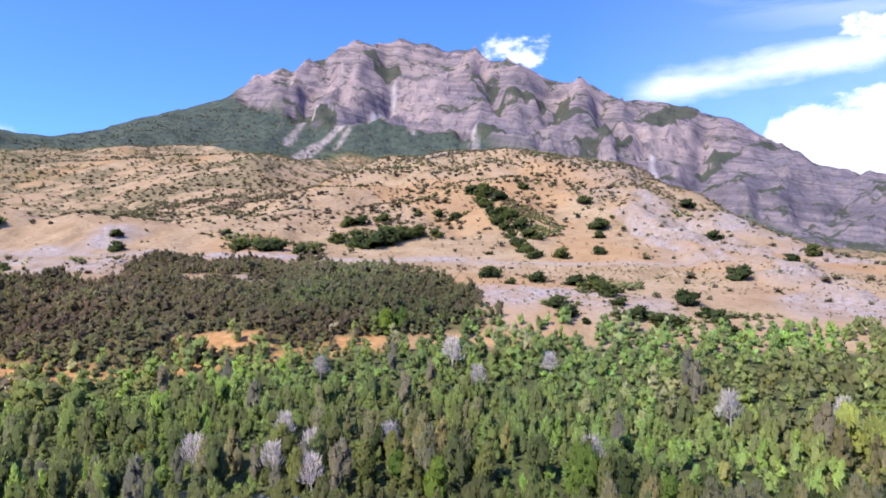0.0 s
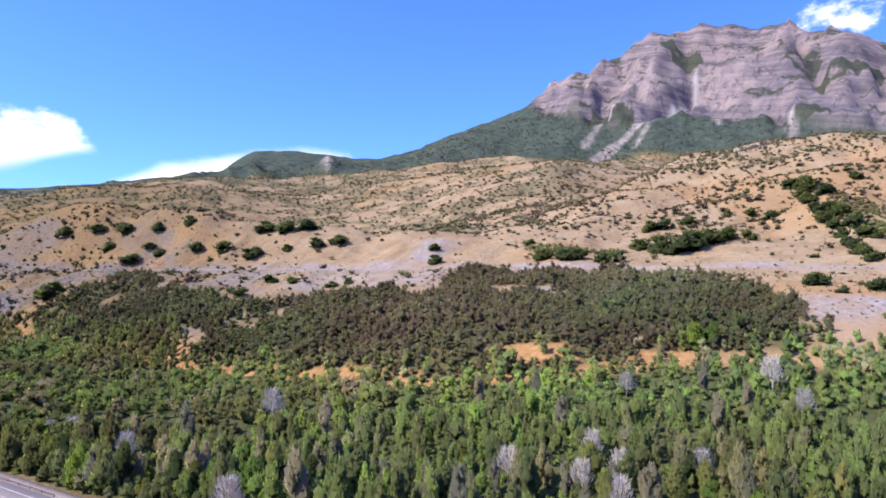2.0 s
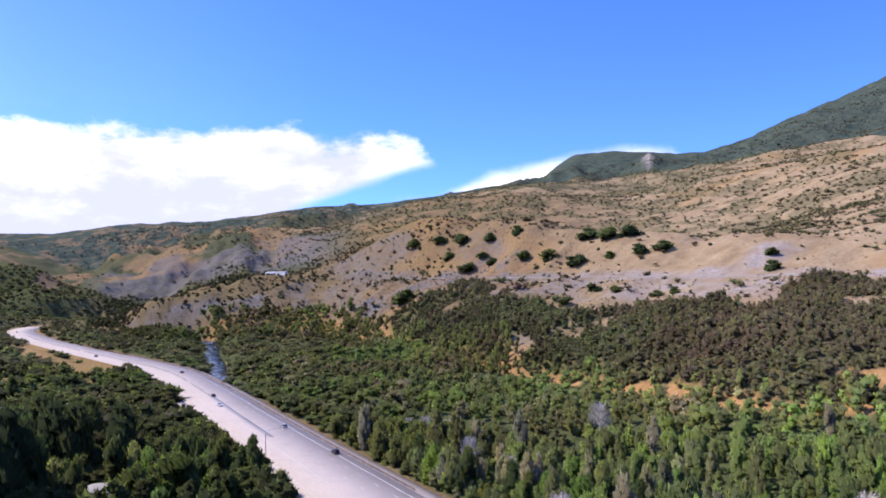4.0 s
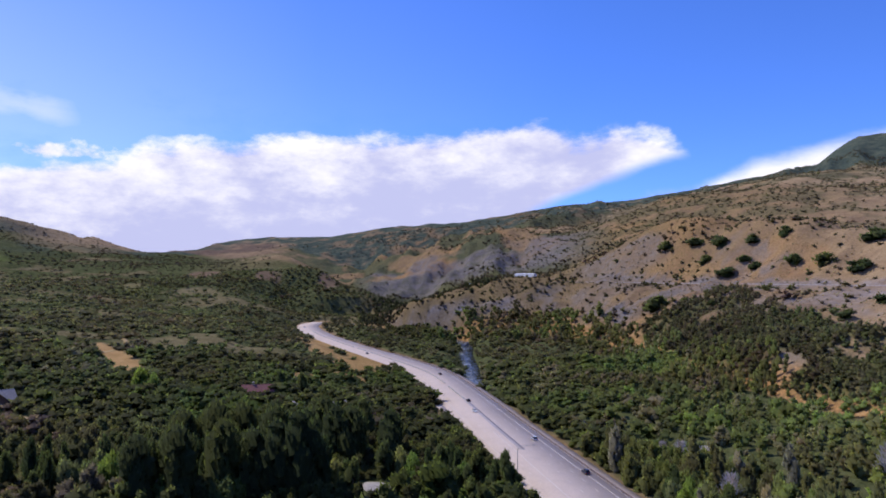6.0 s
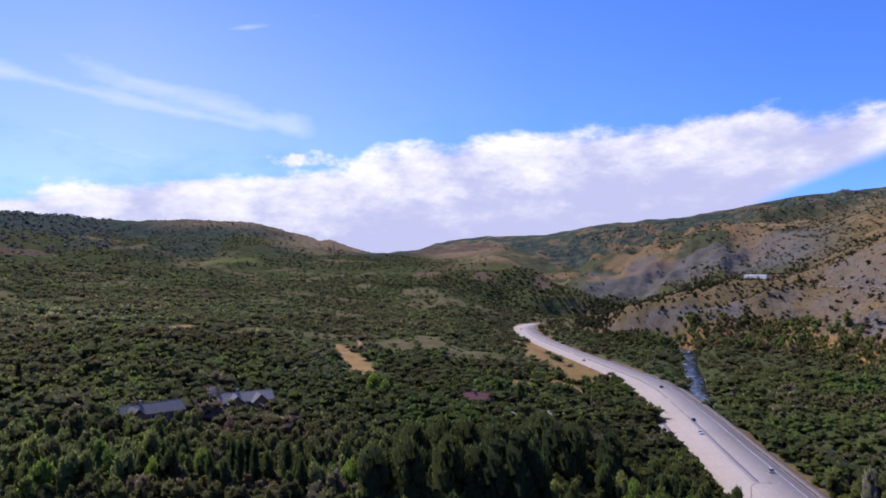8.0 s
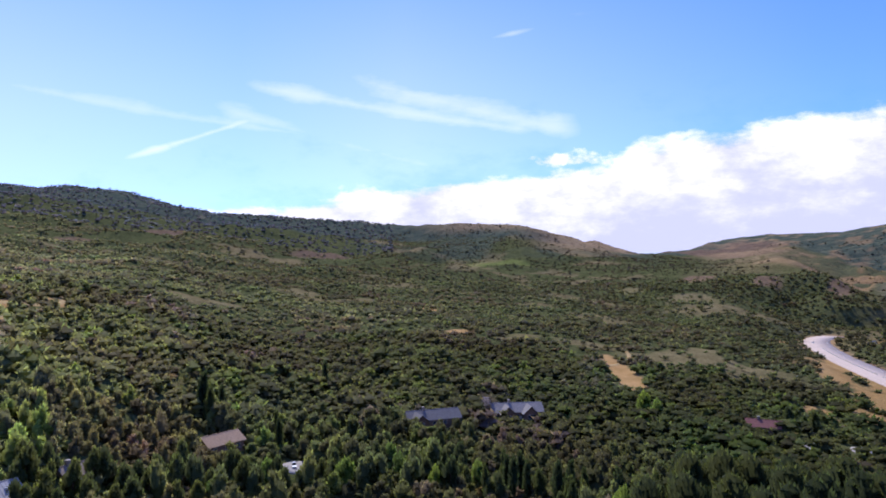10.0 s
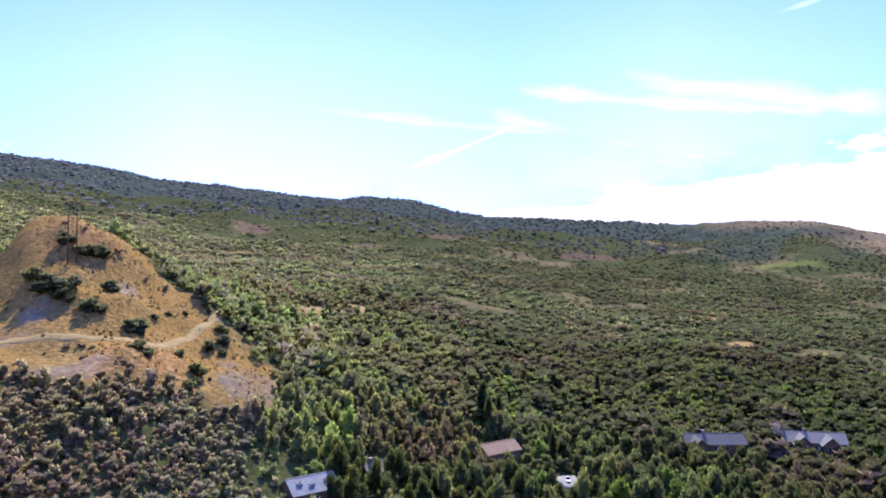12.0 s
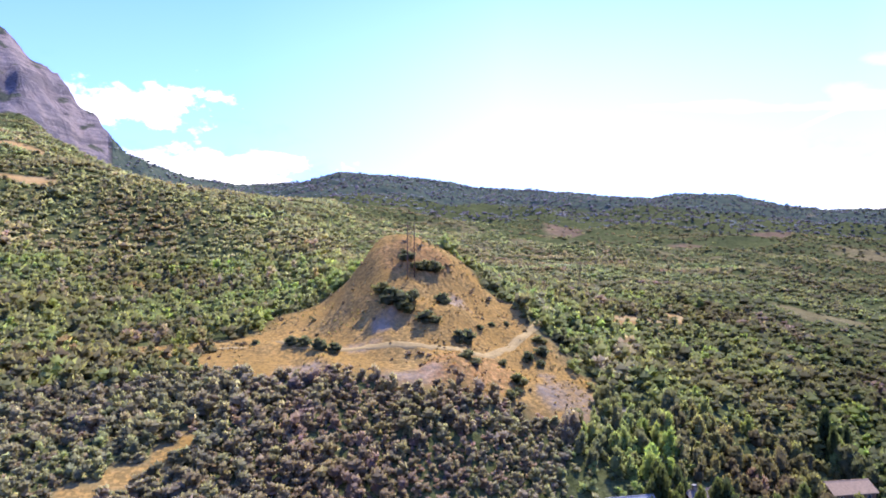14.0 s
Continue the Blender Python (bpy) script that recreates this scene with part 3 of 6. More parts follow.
SCREE = np.maximum(SCREE, NORTH * smooth(np.abs(GY - 494), 17, 9) * smooth(GX, -900, -760) * smooth(GX, 60, 20) * smooth(fbm(GX, GY, 25, 3, 105), -0.7, -0.1))
SCREE = np.maximum(SCREE, 0.8 * NORTH * smooth(np.abs(GY - 440), 44, 30) * smooth(GX, -740, -640) * smooth(GX, -60, -130) * smooth(fbm(GX, GY, 30, 3, 107), -0.5, 0.1))
SCREE = np.maximum(SCREE, 0.95 * badland)
for p in ((-690, 452, 70, 34, 20), (-560, 520, 60, 26, 0), (-760, 420, 60, 30, 10), (-148, -240, 16, 8, 30), (-164, -228, 14, 8, 20), (-140, -252, 9, 5, 0)):
    SCREE = np.maximum(SCREE, 0.7 * patch(GX, GY, *p) * smooth(fbm(GX, GY, 14, 3, 113), -0.5, 0.4))
SCREE = np.maximum(SCREE, NORTH * smooth(np.hypot((DEG - 73.4) / 1.5, (RAN - 905) / 38) + 0.3 * speck, 1.1, 0.7))
SCREE = np.maximum(SCREE, CRAG * smooth(fbm(GX, GY * 0.6, 40, 4, 181), -0.6, 0.0))
SCREE = np.maximum(SCREE, rail * 0.8) * (1 - OAKS) * (1 - BARE) * (1 - 0.8 * NORTH * smooth(RAN, BANK + 25, BANK))


def streak(width, *line):
    """A run of pale scree down the mountain: bearing and rise along it."""
    best = np.full(Z.shape, 9.0)
    for (b0, r0), (b1, r1) in zip(line, line[1:]):
        px, py, dx, dy = DEG - b0, (RISE - r0) * 57, b1 - b0, (r1 - r0) * 57
        t = np.clip((px * dx + py * dy) / (dx * dx + dy * dy), 0, 1)
        best = np.minimum(best, np.hypot(px - t * dx, py - t * dy) - max(width, 0.2) * (0.6 + 0.4 * t))
    return smooth(best + 0.16 * fbm(GX, GY, 60, 3, 171), 0.12, -0.06) * (MOUNT > 0.02)


for width, *line in ((0.24, (4.3, 0.312), (4.1, 0.285), (6.6, 0.235), (8.4, 0.214)), (0.32, (8.4, 0.214), (12.0, 0.176)), (0.22, (10.5, 0.235), (12.8, 0.198)), (0.16, (-2.3, 0.215), (-2.4, 0.185)),
                     (0.2, (-16.4, 0.20), (-16.9, 0.155)), (0.13, (3.0, 0.23), (2.6, 0.207)), (0.15, (7.2, 0.22), (8.9, 0.19)), (0.12, (34.0, 0.165), (33.6, 0.15))):
    SCREE = np.maximum(SCREE, streak(width, *line))


def mesh_arrays(name, co, faces, material=None, colours=None, shade=True, normals=None):
    """A mesh from arrays: faces is (n, 3) or (n, 4)."""
    me = bpy.data.meshes.new(name)
    n, k = faces.shape
    me.vertices.add(len(co))
    me.vertices.foreach_set("co", np.ascontiguousarray(co, np.float32).ravel())
    me.loops.add(n * k)
    me.loops.foreach_set("vertex_index", np.ascontiguousarray(faces, np.int32).ravel())
    me.polygons.add(n)
    me.polygons.foreach_set("loop_start", np.arange(0, n * k, k, dtype=np.int32))
    if shade:
        me.polygons.foreach_set("use_smooth", np.ones(n, bool))
    for key, col in (colours or {}).items():
        at = me.color_attributes.new(key, "FLOAT_COLOR", "POINT")
        full = np.ones((len(co), 4), np.float32)
        full[:, : col.shape[1]] = col
        at.data.foreach_set("color", full.ravel())
    me.update(calc_edges=True)
    if normals is not None:
        me.normals_split_custom_set_from_vertices(normals)
    if material:
        me.materials.append(material)
    return me


# ---- materials ----


class Nodes:
    """A short hand for node materials."""

    def __init__(self, name):
        self.mat = bpy.data.materials.new(name)
        self.mat.use_nodes = True
        self.n, self.l = self.mat.node_tree.nodes, self.mat.node_tree.links
        self.bsdf = self.n["Principled BSDF"]
        self.bsdf.inputs["Specular IOR Level"].default_value = 0.2
        self.geo = self.n.new("ShaderNodeNewGeometry")

    def put(self, socket, value):
        if hasattr(value, "default_value"):
            self.l.new(value, socket)
        else:
            socket.default_value = (*value, 1) if isinstance(value, tuple) and len(value) == 3 and socket.type == "RGBA" else value

    def noise(self, size, detail=4.0, rough=0.6, stretch=None, distortion=0.0, place=None):
        t = self.n.new("ShaderNodeTexNoise")
        t.inputs["Scale"].default_value = 1.0 / size
        t.inputs["Detail"].default_value, t.inputs["Roughness"].default_value, t.inputs["Distortion"].default_value = detail, rough, distortion
        v = place or self.geo.outputs["Position"]
        if stretch:
            m = self.n.new("ShaderNodeMapping")
            m.inputs["Scale"].default_value = stretch
            self.l.new(v, m.inputs["Vector"])
            v = m.outputs[0]
        self.l.new(v, t.inputs["Vector"])
        return t.outputs["Fac"]

    def ramp(self, value, *stops):
        r = self.n.new("ShaderNodeValToRGB")
        e = r.color_ramp.elements
        while len(e) < len(stops):
            e.new(0.5)
        for el, (at, col) in zip(e, stops):
            el.position, el.color = at, (*col, 1) if isinstance(col, tuple) else (col, col, col, 1)
        self.put(r.inputs[0], value)
        return r.outputs[0]

    def mix(self, fac, a, b, blend="MIX"):
        m = self.n.new("ShaderNodeMix")
        m.data_type, m.blend_type = "RGBA", blend
        self.put(m.inputs[0], fac)
        self.put(m.inputs[6], a)
        self.put(m.inputs[7], b)
        return m.outputs[2]

    def math(self, op, a, b=0.0):
        m = self.n.new("ShaderNodeMath")
        m.operation = op
        self.put(m.inputs[0], a)
        self.put(m.inputs[1], b)
        return m.outputs[0]

    def attr(self, name):
        a = self.n.new("ShaderNodeAttribute")
        a.attribute_name = name
        s = self.n.new("ShaderNodeSeparateColor")
        self.l.new(a.outputs["Color"], s.inputs[0])
        return a.outputs["Color"], s.outputs

    def bump(self, height, strength, distance):
        b = self.n.new("ShaderNodeBump")
        b.inputs["Strength"].default_value, b.inputs["Distance"].default_value = strength, distance
        self.put(b.inputs["Height"], height)
        self.l.new(b.outputs[0], self.bsdf.inputs["Normal"])

    def done(self, colour, rough=0.8, metal=0.0):
        self.put(self.bsdf.inputs["Base Color"], colour)
        self.put(self.bsdf.inputs["Roughness"], rough)
        self.bsdf.inputs["Metallic"].default_value = metal
        return self.mat


def land_material():
    k = Nodes("land")
    _, cover = k.attr("cover")
    big, mid, fine, grit = k.noise(160, 5), k.noise(22, 5, 0.65), k.noise(3.2, 5, 0.7), k.noise(0.7, 3, 0.7)
    gold = k.ramp(mid, (0.3, (0.34, 0.225, 0.125)), (0.5, (0.465, 0.318, 0.18)), (0.72, (0.55, 0.395, 0.24)))
    gold = k.mix(k.ramp(big, (0.45, 0.0), (0.7, 0.4)), gold, (0.42, 0.25, 0.15))
    gold = k.mix(k.ramp(fine, (0.5, 0.0), (0.72, 0.6)), gold, (0.20, 0.13, 0.055))
    green = k.ramp(mid, (0.3, (0.08, 0.088, 0.036)), (0.55, (0.12, 0.128, 0.05)), (0.75, (0.17, 0.165, 0.075)))
    green = k.mix(k.ramp(fine, (0.42, 0.0), (0.62, 0.7)), green, (0.04, 0.05, 0.018))
    clump = k.noise(7.5, 6, 0.75)
    green = k.mix(k.ramp(clump, (0.47, 0.0), (0.58, 0.6)), green, (0.14, 0.138, 0.062))
    green = k.mix(k.ramp(clump, (0.36, 0.8), (0.44, 0.0)), green, (0.045, 0.055, 0.025))
    _, more = k.attr("cover_more")
    _, third = k.attr("cover_third")
    gold = k.mix(k.math("MULTIPLY", third[0], 0.9), gold, k.ramp(mid, (0.32, (0.19, 0.125, 0.08)), (0.5, (0.315, 0.20, 0.115)), (0.68, (0.44, 0.28, 0.14))))
    gold = k.mix(third[1], gold, k.ramp(mid, (0.3, (0.38, 0.225, 0.07)), (0.5, (0.50, 0.285, 0.095)), (0.7, (0.58, 0.36, 0.14))))
    gold = k.mix(more[1], gold, k.ramp(fine, (0.3, (0.38, 0.185, 0.075)), (0.55, (0.56, 0.30, 0.12)), (0.75, (0.66, 0.42, 0.21))))
    tuft = k.noise(1.5, 2, 0.5)
    gold = k.mix(k.math("MULTIPLY", more[2], k.ramp(k.math("MULTIPLY", tuft, k.math("ADD", mid, 0.55)), (0.46, 0.0), (0.58, 0.7))), gold, (0.22, 0.15, 0.06))
    # ground of the far slopes, its grey-blue cast takes in some distance haze
    green = k.mix(more[0], green, k.ramp(k.noise(26, 6, 0.7), (0.35, (0.055, 0.074, 0.062)), (0.52, (0.092, 0.11, 0.08)), (0.66, (0.14, 0.146, 0.098))))
    scree = k.ramp(fine, (0.3, (0.26, 0.20, 0.168)), (0.5, (0.43, 0.345, 0.298)), (0.7, (0.58, 0.48, 0.425)))
    scree = k.mix(third[0], scree, k.ramp(fine, (0.3, (0.13, 0.108, 0.098)), (0.5, (0.215, 0.185, 0.17)), (0.7, (0.31, 0.27, 0.245))))
    face = k.noise(70, 8, 0.74)
    xyz = k.n.new("ShaderNodeSeparateXYZ")
    k.l.new(k.geo.outputs["Position"], xyz.inputs[0])
    bed = k.n.new("ShaderNodeCombineXYZ")
    k.put(bed.inputs[0], k.math("MULTIPLY", xyz.outputs[0], 0.05))
    k.put(bed.inputs[1], k.math("MULTIPLY", xyz.outputs[1], 0.05))
    k.put(bed.inputs[2], k.math("ADD", k.math("ADD", xyz.outputs[2], k.math("MULTIPLY", xyz.outputs[0], 0.15)), k.math("MULTIPLY", k.noise(420, 4), 34.0)))
    beds, thin_beds = k.noise(38, 5, 0.65, place=bed.outputs[0]), k.noise(11, 3, 0.6, place=bed.outputs[0])
    chutes = k.noise(36, 7, 0.72, (1.0, 1.0, 0.2), 0.6)
    pink = k.math("ADD", k.math("MULTIPLY", k.noise(260, 5, 0.6), 0.9), k.math("MULTIPLY", xyz.outputs[2], 0.00042))
    _, last = k.attr("cover_last")
    rock = k.ramp(pink, (0.62, (0.28, 0.235, 0.25)), (0.76, (0.385, 0.30, 0.29)), (0.90, (0.50, 0.375, 0.33)))
    rock = k.mix(k.ramp(face, (0.46, 0.0), (0.60, 0.5)), rock, (0.50, 0.38, 0.34))
    # dark bed lines: rock bands, with ledge shadow painted into the same colour
    rock = k.mix(k.ramp(beds, (0.42, 0.6), (0.50, 0.0)), rock, (0.16, 0.138, 0.148))
    rock = k.mix(k.ramp(thin_beds, (0.42, 0.4), (0.50, 0.0)), rock, (0.15, 0.13, 0.14))
    rock = k.mix(k.ramp(beds, (0.56, 0.0), (0.64, 0.5)), rock, (0.47, 0.375, 0.335))
    rock = k.mix(k.math("MULTIPLY", last[1], k.ramp(face, (0.36, 0.25), (0.56, 0.85))), rock, k.ramp(chutes, (0.40, (0.40, 0.30, 0.275)), (0.55, (0.62, 0.46, 0.39))))
    rock = k.mix(k.ramp(chutes, (0.38, 0.75), (0.46, 0.0)), rock, (0.15, 0.128, 0.142))
    rock = k.mix(k.ramp(chutes, (0.60, 0.0), (0.65, 0.55)), rock, (0.50, 0.41, 0.375))
    lie = k.n.new("ShaderNodeSeparateXYZ")
    k.l.new(k.geo.outputs["Normal"], lie.inputs[0])
    shelf = k.math("ADD", lie.outputs[2], k.math("MULTIPLY", k.math("SUBTRACT", k.noise(150, 7, 0.7), 0.5), 1.2))
    shelf = k.math("ADD", shelf, k.math("MULTIPLY", last[2], 0.5))
    rock = k.mix(k.ramp(k.math("MULTIPLY", shelf, 0.8), (0.64, 0.0), (0.73, 0.85)), rock, (0.085, 0.10, 0.06))
    green = k.mix(third[2], green, k.ramp(mid, (0.3, (0.13, 0.155, 0.045)), (0.7, (0.20, 0.215, 0.075))))
    green = k.mix(k.math("MULTIPLY", last[0], k.ramp(fine, (0.35, 0.4), (0.6, 1.0))), green, k.ramp(mid, (0.3, (0.16, 0.10, 0.07)), (0.7, (0.29, 0.18, 0.125))))
    col = k.mix(cover[0], green, gold)
    col = k.mix(cover[1], col, rock)
    col = k.mix(k.math("MULTIPLY", cover[2], k.ramp(mid, (0.36, 0.35), (0.6, 1.0))), col, scree)
    col = k.mix(k.math("MULTIPLY", cover[2], cover[1]), col, (0.70, 0.60, 0.54))
    col = k.mix(0.35, col, k.ramp(grit, (0.3, 0.55), (0.7, 1.0)), "MULTIPLY")
    k.bump(k.math("ADD", k.math("MULTIPLY", mid, 3.0), k.math("ADD", fine, k.math("MULTIPLY", k.math("MULTIPLY", k.math("ADD", k.math("ADD", face, k.math("MULTIPLY", k.noise(20, 7, 0.75), 0.5)), k.math("MULTIPLY", beds, 0.9)), cover[1]), 46.0))), 0.7, 1.0)
    k.bsdf.inputs["Specular IOR Level"].default_value = 0.0
    return k.done(col, 0.95)


def leaf_material(name="leaves"):
    k = Nodes(name)
    colour, _ = k.attr("tint")
    isl = k.geo.outputs["Random Per Island"]
    colour = k.mix(1.0, colour, k.ramp(isl, (0.0, 0.78), (1.0, 1.2)), "MULTIPLY")
    colour = k.mix(0.5, colour, k.ramp(k.noise(1.4, 3, 0.7), (0.3, 0.68), (0.7, 1.25)), "MULTIPLY")
    k.done(colour, 0.7)
    k.bsdf.inputs["Specular IOR Level"].default_value = 0.06
    tr = k.n.new("ShaderNodeBsdfTranslucent")
    k.l.new(k.mix(1.0, colour, (1.15, 1.2, 0.85), "MULTIPLY"), tr.inputs["Color"])
    m = k.n.new("ShaderNodeMixShader")
    m.inputs[0].default_value = 0.62
    k.l.new(k.bsdf.outputs[0], m.inputs[1])
    k.l.new(tr.outputs[0], m.inputs[2])
    k.l.new(m.outputs[0], k.n["Material Output"].inputs["Surface"])
    return k.mat


def asphalt_material(name, base, spots):
    k = Nodes(name)
    streak = k.noise(6, 4, 0.6)
    col = k.ramp(k.noise(0.5, 4, 0.8), (0.3, tuple(c * 0.85 for c in base)), (0.7, tuple(c * 1.12 for c in base)))
    col = k.mix(k.ramp(streak, (0.5, 0.0), (0.75, 0.5)), col, spots)
    col = k.mix(k.ramp(k.noise(40, 3), (0.45, 0.0), (0.65, 0.35)), col, spots)
    k.bump(k.noise(0.2, 2), 0.2, 0.02)
    return k.done(col, 0.9)


LAND, LEAVES = land_material(), leaf_material()
ASPHALT = asphalt_material("asphalt", (0.62, 0.49, 0.405), (0.50, 0.395, 0.33))

# ---- the land: one sheet to the horizon ----
na, nr = Z.shape
idx = np.arange(na * nr).reshape(na, nr)
quads = np.stack([idx[:-1, :-1], idx[:-1, 1:], idx[1:, 1:], idx[1:, :-1]], -1).reshape(-1, 4)[:, ::-1]
seam = np.stack([idx[-1, :-1], idx[-1, 1:], idx[0, 1:], idx[0, :-1]], -1)[:, ::-1]
co = np.stack([GX, GY, Z], -1).reshape(-1, 3)
cover = np.stack([GRASS, ROCK, SCREE], -1).reshape(-1, 3)
EARTH = NORTH * smooth(DEG, 30, 50) * smooth(RAN, MID * 1.25, MID)
DARK = smooth(MOUNT + 0.05 * wander, 0.02, 0.14) * (1 - ROCK)
DARK = np.maximum(DARK, 0.4 * NORTH * np.clip(far_scrub, 0, 1) * (1 - GRASS) * (1 - ROCK))
west_hill = smooth(DEG, 91, 94) * smooth(DEG, 118, 110) * smooth(RAN, 1930, 2060) * smooth(SKY - RAN, 60, 160) * (1 - GRASS)
DARK = np.maximum(DARK, 0.75 * west_hill * smooth(fbm(GX * 0.6, GY, 120, 4, 335), -0.6, 0.2))
OCHRE = np.maximum(NORTH * smooth(DEG, -1, 7) * smooth(np.abs(RAN - 0.5 * (TOE + BANK)), 24, 14), np.maximum(patch(GX, GY, -106, -246, 26, 12, 20), 0.8 * patch(GX, GY, -118, -325, 16, 14)))
OCHRE = np.maximum(OCHRE, 0.4 * smooth(fbm(GX, GY, 130, 3, 175), 0.35, 0.6) * NORTH)
cover_more = np.stack([DARK, OCHRE, np.maximum(KNOLL, EARTH)], -1).reshape(-1, 3)
cover_third = np.stack([np.maximum.reduce([EARTH, BEYOND * (1 - crest_gold), 0.75 * patch(GX, GY, -143, -243, 25, 17, 30), 0.4 * KNOLL * smooth(fbm(GX, GY, 22, 3, 341), -0.1, 0.4)]), np.maximum(KNOLL, 0.6 * CLEAR), MEADOW], -1).reshape(-1, 3)
co = np.vstack([co, [(0, 0, Z[:, 0].mean())]])
PALE, LEDGES = np.zeros(Z.shape), np.zeros(Z.shape)
ragged_rock = 0.5 * fbm(DEG * 58, Z, 110, 4, 327)
for b0, r0, rb, rh in ((2.0, 0.281, 2.5, 0.030), (8.2, 0.272, 2.2, 0.025), (13, 0.268, 3.2, 0.009), (-3, 0.305, 3.0, 0.012), (-17, 0.203, 3.5, 0.024), (-12, 0.262, 3.0, 0.010)):
    PALE = np.maximum(PALE, smooth(np.hypot((DEG - b0) / rb, (RISE - r0) / rh) + ragged_rock, 1.15, 0.6))
for b0, r0, rb, rh in ((-7, 0.250, 3.4, 0.016), (-3, 0.285, 1.7, 0.012), (-18.5, 0.236, 2.0, 0.014), (5.4, 0.322, 1.6, 0.007), (-11, 0.225, 2.4, 0.008), (11, 0.225, 2.0, 0.018), (-13, 0.185, 2.0, 0.010), (-22, 0.185, 2.6, 0.009), (-1, 0.205, 4.0, 0.010)):
    LEDGES = np.maximum(LEDGES, smooth(np.hypot((DEG - b0) / rb, (RISE - r0) / rh) + 1.3 * ragged_rock, 1.15, 0.7))
cover_last = np.stack([REDDISH, PALE * NORTH, LEDGES * NORTH], -1).reshape(-1, 3)
cover, cover_more, cover_third, cover_last = (np.vstack([c, np.zeros((1, 3))]) for c in (cover, cover_more, cover_third, cover_last))
hub = np.stack([idx[:, 0], np.roll(idx[:, 0], -1), np.full(na, na * nr), np.full(na, na * nr)], -1)
tris = np.vstack([quads[:, [0, 1, 2]], quads[:, [0, 2, 3]], seam[:, [0, 1, 2]], seam[:, [0, 2, 3]], hub[:, [1, 2, 0]][:, ::-1]])
land = new("ground", mesh_arrays("ground", co, tris, LAND, {"cover": cover, "cover_more": cover_more, "cover_third": cover_third, "cover_last": cover_last}))
tagged(land, "dry golden hills, grey rock mountain and wooded valley floor", "terrain", kind="structure")


# ---- highway ----
def ribbon(name, line, left, right, lift, material, parent=None, z0=0.6):
    """A strip along a line between two offsets."""
    d = np.gradient(line, axis=0)
    d /= np.hypot(d[:, 0], d[:, 1])[:, None]
    nrm = np.stack([-d[:, 1], d[:, 0]], -1)
    a, b = line + nrm * left, line + nrm * right
    zc = np.full((len(line), 1), z0 + lift)
    n = len(line)
    co = np.vstack([np.hstack([a, zc]), np.hstack([b, zc]), np.hstack([a, zc - 0.25 - lift]), np.hstack([b, zc - 0.25 - lift])])
    i = np.arange(n - 1)
    f = np.vstack([np.stack([i, i + 1, n + i + 1, n + i], -1), np.stack([i + 2 * n, i + 2 * n + 1, i + 1, i], -1), np.stack([n + i, n + i + 1, 3 * n + i + 1, 3 * n + i], -1)])
    ob = new(name, mesh_arrays(name, co, f, material, shade=False))
    if parent:
        ob.parent = parent
    return ob


road = ribbon("road", ROAD, -15.5, 15.5, 0.12, ASPHALT)
tagged(road, "pale worn grey asphalt highway curving along the valley floor", "road", kind="structure")

# ---- woods ----
rng = np.random.default_rng(5)

# houses among the trees: place, width, depth, turn, wall height, colour key
HOUSES = [
    dict(at=(-364, -95), w=27, d=11, turn=14, h=4.2, roof="grey_roof", gables=2, chimney=True, label="large house with a pale grey gabled roof among trees"),
    dict(at=(-310, -124), w=27, d=10, turn=24, h=3.6, roof="slate_roof", gables=1, chimney=True, label="long house with a low grey shingle roof among trees"),
    dict(at=(-131, -184), w=15, d=10, turn=30, h=4.0, roof="metal_roof", gables=0, chimney=False, label="house with a shiny pale metal roof and rooftop boxes"),
    dict(at=(-230, -184), w=17, d=9, turn=46, h=3.6, roof="tan_roof", gables=0, chimney=False, label="house with a tan orange roof half hidden by trees"),
    dict(at=(-159, -184), w=9, d=7, turn=40, h=3.2, roof="brown_roof", gables=0, chimney=True, label="small brown shed with a chimney in the woods"),
    dict(at=(-411, 31), w=17, d=9, turn=-6, h=3.4, roof="rust_roof", gables=0, chimney=True, label="house with a rust red roof behind dark trees"),
    dict(at=(-245, -14), w=13, d=9, turn=20, h=3.6, roof="grey_roof", gables=1, chimney=False, label="small house with a grey roof under tall trees"),
    dict(at=(-250, 8), w=10, d=8, turn=-12, h=3.0, roof="grey_roof", gables=0, chimney=False, label="garage with a pale grey roof under tall trees"),
]
# paved yards: place, radius
YARDS = [(-236, 55, 7), (-395, 74, 7), (-392, 52, 7), (-241, -156, 8), (-262, -24, 6)]


def blob(n_lat=3, n_lon=5):
    """A small closed ball of triangles."""
    v = [(0, 0, 1)]
    for i in range(1, n_lat):
        th = math.pi * i / n_lat
        v += [(math.sin(th) * math.cos(2 * math.pi * (j + 0.5 * i) / n_lon), math.sin(th) * math.sin(2 * math.pi * (j + 0.5 * i) / n_lon), math.cos(th)) for j in range(n_lon)]
    v.append((0, 0, -1))
    f = [(0, 1 + j, 1 + (j + 1) % n_lon) for j in range(n_lon)]
    for i in range(n_lat - 2):
        a, b = 1 + i * n_lon, 1 + (i + 1) * n_lon
        for j in range(n_lon):
            f += [(a + j, b + j, b + (j + 1) % n_lon), (a + j, b + (j + 1) % n_lon, a + (j + 1) % n_lon)]
    last, a = len(v) - 1, 1 + (n_lat - 2) * n_lon
    f += [(a + j, last, a + (j + 1) % n_lon) for j in range(n_lon)]
    return np.array(v), np.array(f)


